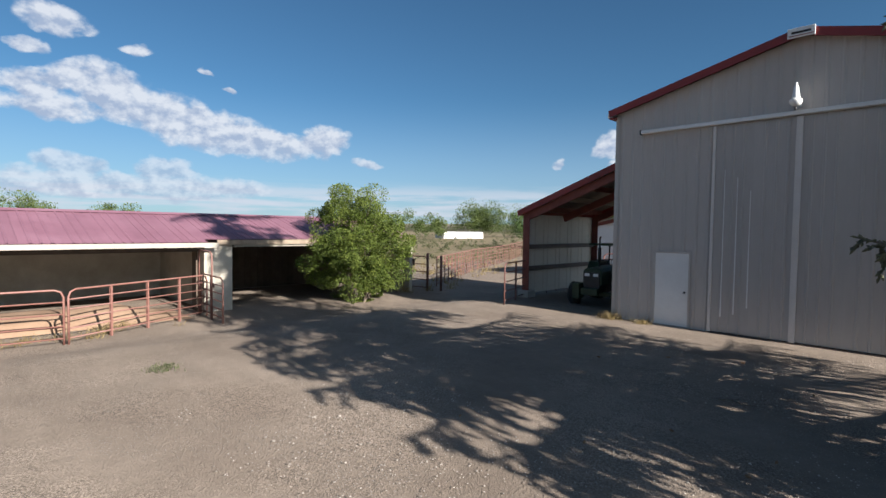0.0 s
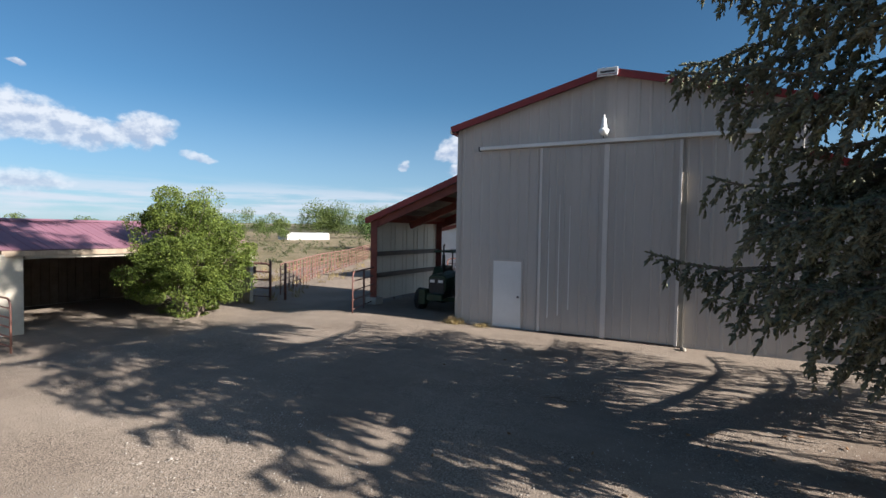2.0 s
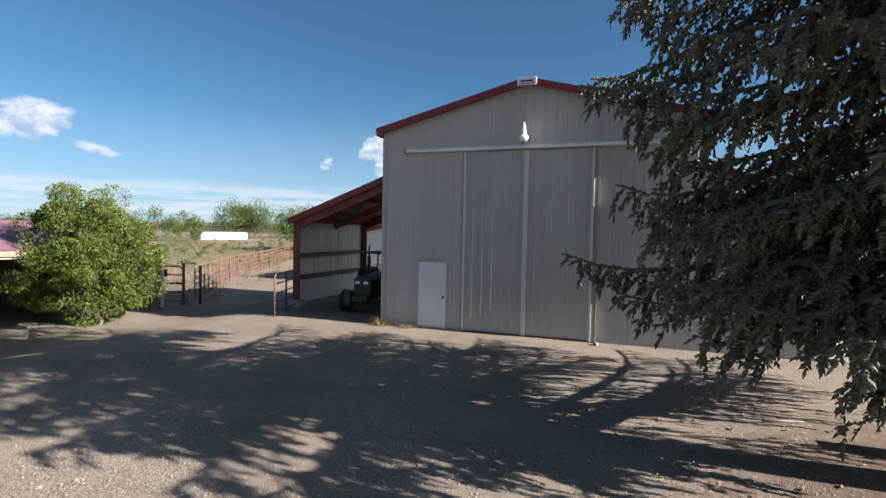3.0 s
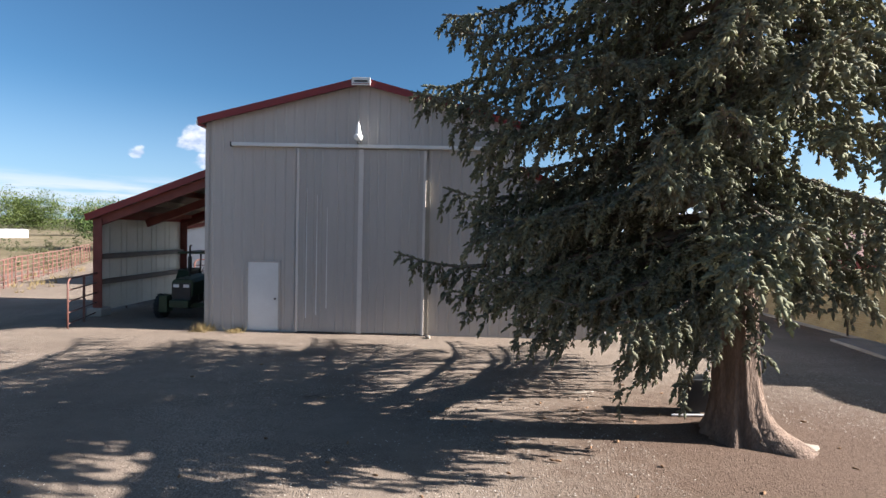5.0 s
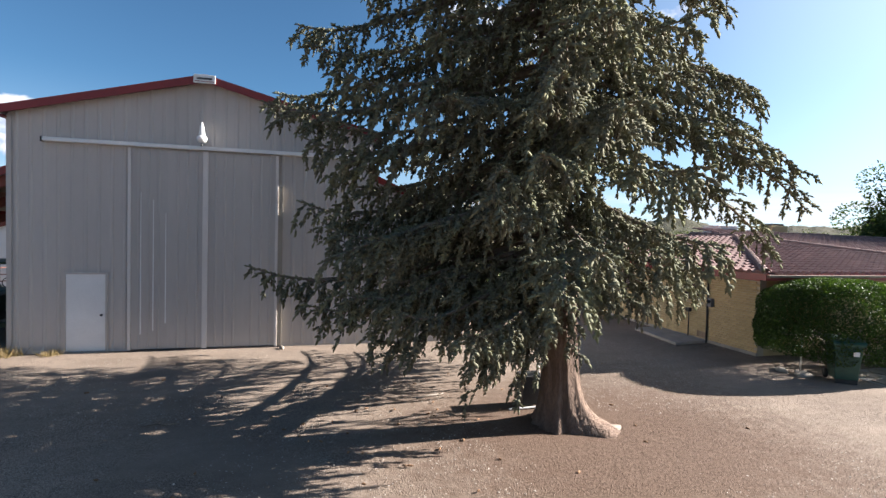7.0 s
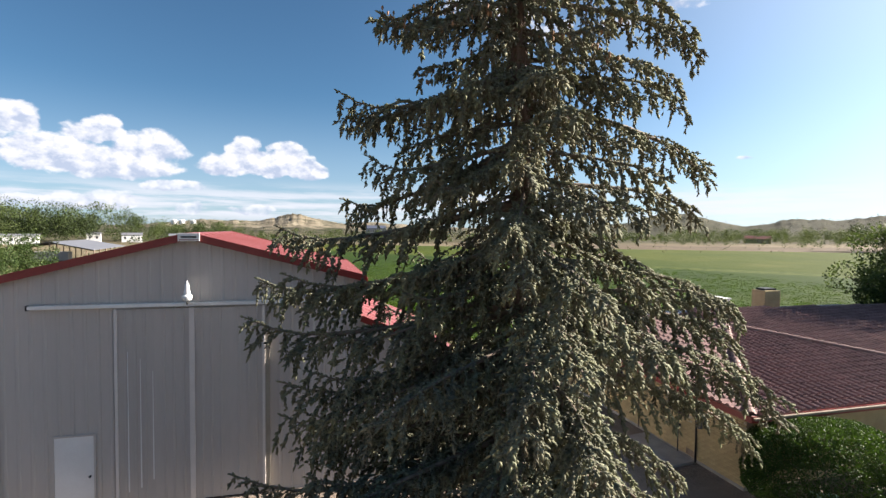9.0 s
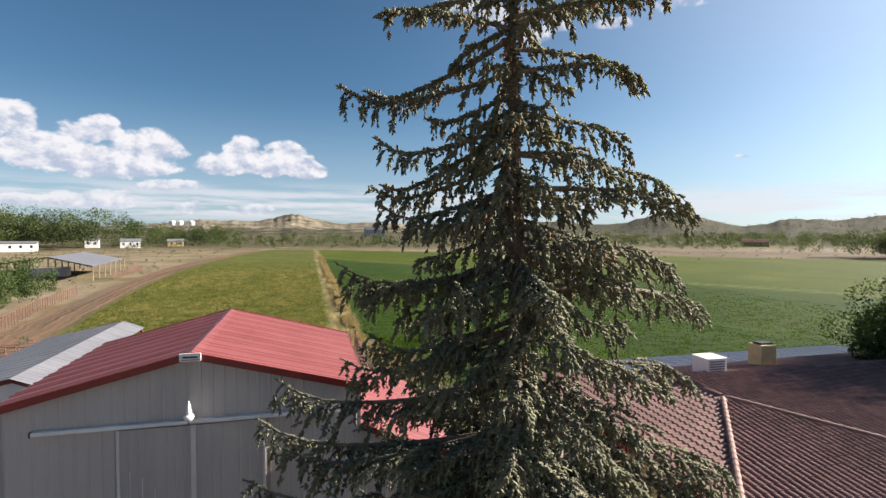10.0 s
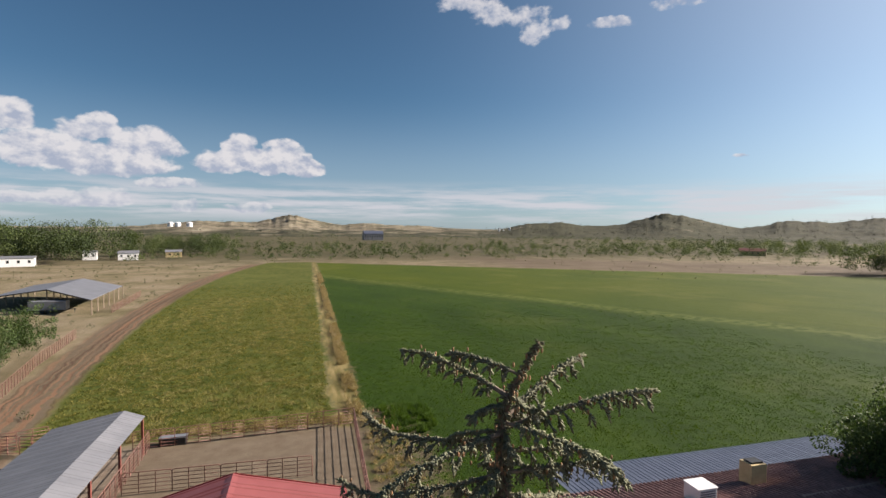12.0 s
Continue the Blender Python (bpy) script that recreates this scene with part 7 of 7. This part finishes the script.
def build_tractor():
    tr = thing("tractor", (-8.85, 17.6, 0), "old dark green farm tractor with a sun canopy", "tractor", turn=4)
    hood = part("hood", Geo().prism([(-0.34, -1.55, 0.75), (0.34, -1.55, 0.75), (0.34, -1.55, 1.22), (0.26, -1.55, 1.32), (-0.26, -1.55, 1.32), (-0.34, -1.55, 1.22)], (0, 1.75, 0.06)), TRACTOR, tr, "dark green hood", bevel=0.03)
    part("grille", Geo().box(-0.29, 0.29, -1.60, -1.56, 0.62, 1.20), BLACK, hood)
    for xx in (-0.16, 0.16):
        part("headlight", Geo().box(xx - 0.09, xx + 0.09, -1.625, -1.60, 1.06, 1.16), WHITE, hood, bevel=0.01)
    part("engine", Geo().box(-0.24, 0.24, -1.45, 0.4, 0.48, 0.78).box(-0.30, 0.30, -0.9, -0.2, 0.55, 0.76), BLACK, tr, bevel=0.02)
    part("front_weight", Geo().box(-0.30, 0.30, -1.80, -1.57, 0.42, 0.66), TRACTOR, tr, bevel=0.03)
    part("front_axle", Geo().box(-0.72, 0.72, -1.22, -1.08, 0.34, 0.50), TRACTOR, tr, bevel=0.02)
    part("loader_foot", Geo().box(-0.66, -0.40, -1.72, -1.30, 0.25, 0.80), TRACTOR, tr, bevel=0.03)
    for xx in (-0.82, 0.82):
        wheel(tr, xx, -1.15, 0.38, 0.24, YELLOW)
        wheel(tr, xx * 1.05, 0.95, 0.74, 0.42, YELLOW)
        part("fender", Geo().prism([(xx * 1.05 - 0.22, 0.25, 1.05), (xx * 1.05 - 0.22, 0.5, 1.45), (xx * 1.05 - 0.22, 1.3, 1.50), (xx * 1.05 - 0.22, 1.7, 1.1), (xx * 1.05 - 0.22, 1.66, 1.06), (xx * 1.05 - 0.22, 1.27, 1.44), (xx * 1.05 - 0.22, 0.54, 1.39), (xx * 1.05 - 0.22, 0.3, 1.03)], (0.44, 0, 0)), TRACTOR, tr)
    part("rear_axle", Geo().box(-0.75, 0.75, 0.75, 1.15, 0.5, 0.95), TRACTOR, tr, bevel=0.04)
    part("exhaust", Geo().tube([(-0.12, -0.72, 1.30), (-0.12, -0.72, 1.5), (-0.12, -0.72, 1.52), (-0.12, -0.72, 2.02), (-0.12, -0.72, 2.04), (-0.12, -0.72, 2.36), (-0.06, -0.78, 2.42)], [0.03, 0.03, 0.062, 0.062, 0.03, 0.03, 0.03], 10), BLACK, tr, smooth=True)
    part("seat", Geo().box(-0.24, 0.24, 0.75, 1.15, 1.08, 1.18).box(-0.24, 0.24, 1.10, 1.2, 1.18, 1.52), BLACK, tr, bevel=0.03)
    st = part("steering_column", Geo().tube([(0, 0.25, 1.1), (0, 0.48, 1.48)], 0.03, 8), BLACK, tr)
    ring = [(0.19 * math.cos(k * 0.5236), 0.48 + 0.1 * math.sin(k * 0.5236), 1.49 + 0.16 * math.sin(k * 0.5236)) for k in range(13)]
    part("steering_wheel", Geo().tube(ring, 0.016, 6), BLACK, st)
    for xx in (-0.5, 0.5):
        part("canopy_post", Geo().tube([(xx, 1.0, 0.95), (xx, 1.05, 2.1)], 0.03, 8), BLACK, tr)
    part("canopy", Geo().box(-0.72, 0.72, -0.35, 1.45, 2.10, 2.17), TRACTOR, tr, "flat dark canopy", bevel=0.025)


build_tractor()


# ---- small things in the yard ----
def build_bin():
    b = thing("wheeled_bin", (12.75, 8.72, 0), "dark green wheeled rubbish bin with closed lid", "bin", turn=-35)
    g = Geo()
    g.add([(x * s, y * s2, z) for z, s, s2 in ((0.10, 0.80, 0.78), (0.95, 1.0, 1.0)) for x, y in ((-0.29, -0.34), (0.29, -0.34), (0.29, 0.34), (-0.29, 0.34))], [(3, 2, 1, 0), (4, 5, 6, 7), (0, 1, 5, 4), (1, 2, 6, 5), (2, 3, 7, 6), (3, 0, 4, 7)])
    body = part("body", g, BINGREEN, b, bevel=0.03)
    part("rim", Geo().box(-0.32, 0.32, -0.37, 0.37, 0.93, 0.985), BINGREEN, body, bevel=0.01)
    lid = part("lid", Geo().prism([(-0.33, -0.40, 0.99), (-0.33, 0.36, 0.99), (-0.33, 0.34, 1.07), (-0.33, 0.1, 1.12), (-0.33, -0.36, 1.04)], (0.66, 0, 0)), BINGREEN, b, bevel=0.015)
    part("handle", Geo().tube([(-0.27, 0.37, 0.97), (-0.27, 0.46, 0.99), (0.27, 0.46, 0.99), (0.27, 0.37, 0.97)], 0.018, 8), BLACK, b, smooth=True)
    part("label_bar", Geo().box(0.08, 0.20, -0.372, -0.352, 0.70, 0.80), WHITE, body, "plain white label bar")
    for xx in (-0.26, 0.26):
        part("wheel", Geo().lathe([(0, -0.03), (0.11, -0.03), (0.12, -0.02), (0.12, 0.02), (0.11, 0.03), (0, 0.03)], (xx, 0.28, 0.12), 18, Matrix.Rotation(radians(90), 4, "Y")), RUBBER, b, smooth=True)
    part("foot", Geo().box(-0.22, 0.22, -0.26, -0.16, 0.0, 0.11), BLACK, b)


build_bin()

slab = whole("stepping_slab", Geo().prism([(-0.75, -1.35, 0), (0.55, -1.15, 0), (0.6, 1.3, 0), (-0.45, 1.15, 0)], (0, 0, 0.09)), CONCRETE, "thin concrete slab against the house wall", "slab", (12.13, 14.2, 0), bevel=0.015)


def flagstones():
    rng = np.random.default_rng(44)
    pav = thing("pavement", (16.0, 8.0, 0), "irregular pale flagstone paving by the house", "paving", kind="structure")
    part("bed", Geo().box(-2.6, 4.6, -4.0, 1.5, -0.02, 0.012), CONCRETE, pav)
    for i in range(10):
        for j in range(8):
            cx, cy = -2.3 + i * 0.72 + rng.uniform(-0.06, 0.06) + (0.3 if j % 2 else 0), -3.7 + j * 0.68 + rng.uniform(-0.06, 0.06)
            k = int(rng.integers(5, 8))
            poly = [(cx + math.cos(6.2832 * q / k + i) * rng.uniform(0.30, 0.37), cy + math.sin(6.2832 * q / k + i) * rng.uniform(0.28, 0.35), 0.012) for q in range(k)]
            part("flagstone", Geo().prism(poly, (0, 0, rng.uniform(0.022, 0.036))), FLAG, pav)


flagstones()


def rock(at, size, seed, label, mat=STONE):
    bm = bmesh.new()
    bmesh.ops.create_icosphere(bm, subdivisions=2, radius=1.0)
    for v in bm.verts:
        q = 1 + 0.28 * noise.noise(v.co * 1.4 + Vector((seed, 0, 0)))
        v.co = Vector((v.co.x * size[0] * q, v.co.y * size[1] * q, (v.co.z + 0.55) * size[2] * q))
    me = bpy.data.meshes.new("rock")
    bm.to_mesh(me)
    bm.free()
    me.materials.append(mat)
    ob = new("rock", me)
    ob.matrix_world = pose(*at, 0, 0, seed * 37)
    return tagged(ob, label, "rock")


rock((12.25, 9.3, 0), (0.28, 0.20, 0.08), 1, "flat pale rock at the paving edge")
rock((12.05, 9.75, 0), (0.18, 0.12, 0.08), 2, "small pale rock at the paving edge")
rock((-0.55, 14.15, 0), (0.13, 0.06, 0.06), 3, "small pale block at the barn door", CREAM)

crate = thing("folding_frame", (4.42, 8.60, 0), "black box with a white metal frame behind the trunk", "box")
part("box", Geo().box(-0.20, 0.24, -0.2, 0.2, 0.05, 0.62), BLACK, crate, bevel=0.015)
part("frame", Geo().tube([(0.30, -0.22, 0.0), (0.30, -0.22, 0.70), (0.30, 0.2, 0.70), (0.30, 0.2, 0.0)], 0.018, 8), WHITE, crate)
part("foot_bar", Geo().tube([(-0.5, -0.26, 0.02), (0.34, -0.24, 0.03)], 0.018, 8), WHITE, crate)

whole("fallen_stick", Geo().tube([(-0.33, -0.09, 0.02), (0.0, 0.02, 0.028), (0.30, 0.12, 0.02)], [0.016, 0.014, 0.008], 6), CREAM, "pale fallen stick on the gravel", "stick", (2.62, 9.39, 0), smooth=True)
whole("fallen_twig", Geo().tube([(-0.28, 0.0, 0.015), (-0.05, 0.05, 0.03), (0.12, -0.02, 0.02), (0.30, 0.04, 0.03)], [0.01, 0.012, 0.01, 0.004], 5).tube([(-0.05, 0.05, 0.03), (0.02, 0.14, 0.05)], [0.007, 0.003], 5), TWIG, "dark fallen twig on the gravel", "stick", (-2.24, 8.7, 0), smooth=True)


def litter():
    """Gravel and fallen cones strewn over the yard."""
    rng = np.random.default_rng(52)
    n = 18000
    p = np.stack([rng.uniform(-13, 11, n), rng.uniform(2.0, 13.5, n), np.zeros(n)], 1)
    keep = np.array([noise.noise((a * 0.35, b * 0.35, 5.0)) > -0.1 for a, b, c in p])
    p = p[keep]
    s = rng.uniform(0.005, 0.016, len(p)) * np.where(rng.uniform(size=len(p)) > 0.985, 1.6, 1.0)
    base = np.array([(1, 0, 0), (0, 1, 0), (-1, 0, 0), (0, -1, 0), (0, 0, 0.8)], float)
    v = (base[None] * rng.uniform(0.6, 1.3, (len(p), 5, 1)) * s[:, None, None] + p[:, None]).reshape(-1, 3)
    k = np.arange(len(p))[:, None] * 5
    t = np.concatenate([k + f for f in ([0, 1, 4], [1, 2, 4], [2, 3, 4], [3, 0, 4])])
    tagged(new("gravel", raw_mesh("gravel", v, t, PEBBLE)), "loose grey gravel strewn over the yard", "gravel", kind="stuff")
    m = 70
    g = Geo()
    for i in range(m):
        a, r = rng.uniform(0, 6.28), abs(rng.normal()) * 3.0 + 0.6
        x, y = TREE.x - 0.8 + r * math.cos(a) * 1.3, TREE.y + r * math.sin(a) * 0.8
        if y > 14.0 or y < 2:
            continue
        b, ln = rng.uniform(0, 6.28), rng.uniform(0.03, 0.05)
        d = Vector((math.cos(b), math.sin(b), 0)) * ln
        q = Vector((x, y, 0.016))
        g.tube([q - d, q - d * 0.4, q + d * 0.5, q + d], [0.006, 0.017, 0.014, 0.004], 6)
    tagged(whole("fallen_cones", g, CONE, "brown spruce cones fallen round the trunk", "cones"), kind="stuff")


litter()

# straw and dirt in the stable pen
pile = Geo()
pv, pn = [], 24
for i in range(pn + 1):
    for j in range(9):
        u, w = i / pn, j / 8
        h = math.sin(math.pi * w) ** 0.7 * min(1, 8 * u, 8 * (1 - u)) * (0.40 + 0.12 * noise.noise((u * 9, w * 3, 0)))
        pv.append((-17.4 + 2.3 * w, -8.5 + 13.6 * u, 0.004 + h))
pile.add(pv, [(i * 9 + j, i * 9 + j + 1, i * 9 + j + 10, i * 9 + j + 9) for i in range(pn) for j in range(8)])
lower(tagged(whole("bedding", pile, REDDIRT, "low bank of reddish dirt bedding in the pen", "bedding", smooth=True), kind="stuff"))
tufts("loose_straw", 500, -19.5, -15.5, -3, 5.2, 0.25, DRYGRASS, "loose straw strewn in the pen", 61, lambda x, y, z: noise.noise((x * 0.8, y * 0.8, 3)) > 0.12, 16, 0.012)


trough = thing("water_trough", (-10.2, 44.6, 0), "dark water trough at the corral fence", "trough")
part("tank", Geo().box(-1.0, 1.0, -0.4, 0.4, 0, 0.6), BLACK, trough, bevel=0.04)
part("rim", Geo().box(-1.04, 1.04, -0.44, 0.44, 0.6, 0.66), GALV, trough)
whole("white_stake", Geo().tube([(0, 0, -0.05), (0.01, 0, 0.92)], 0.022, 8), WHITE, "thin white marker stake by the shrub", "stake", (12.5, 9.6, 0), smooth=True)
rock((5.2, 7.1, 0), (0.34, 0.17, 0.05), 5, "pale worn root wood beside the trunk", FLAG)
rock((5.15, 7.45, 0), (0.26, 0.12, 0.07), 6, "pale worn root wood beside the trunk", FLAG)
pole = thing("utility_pole", (-88, 122, 0), "weathered wooden utility pole on the range", "pole")
part("shaft", Geo().tube([(0, 0, -0.2), (0, 0, 7.5)], [0.16, 0.11], 8), WOOD, pole)
part("crossarm", Geo().beam((-0.9, 0, 7.0), (0.9, 0, 7.0), 0.1, 0.12), WOOD, pole)
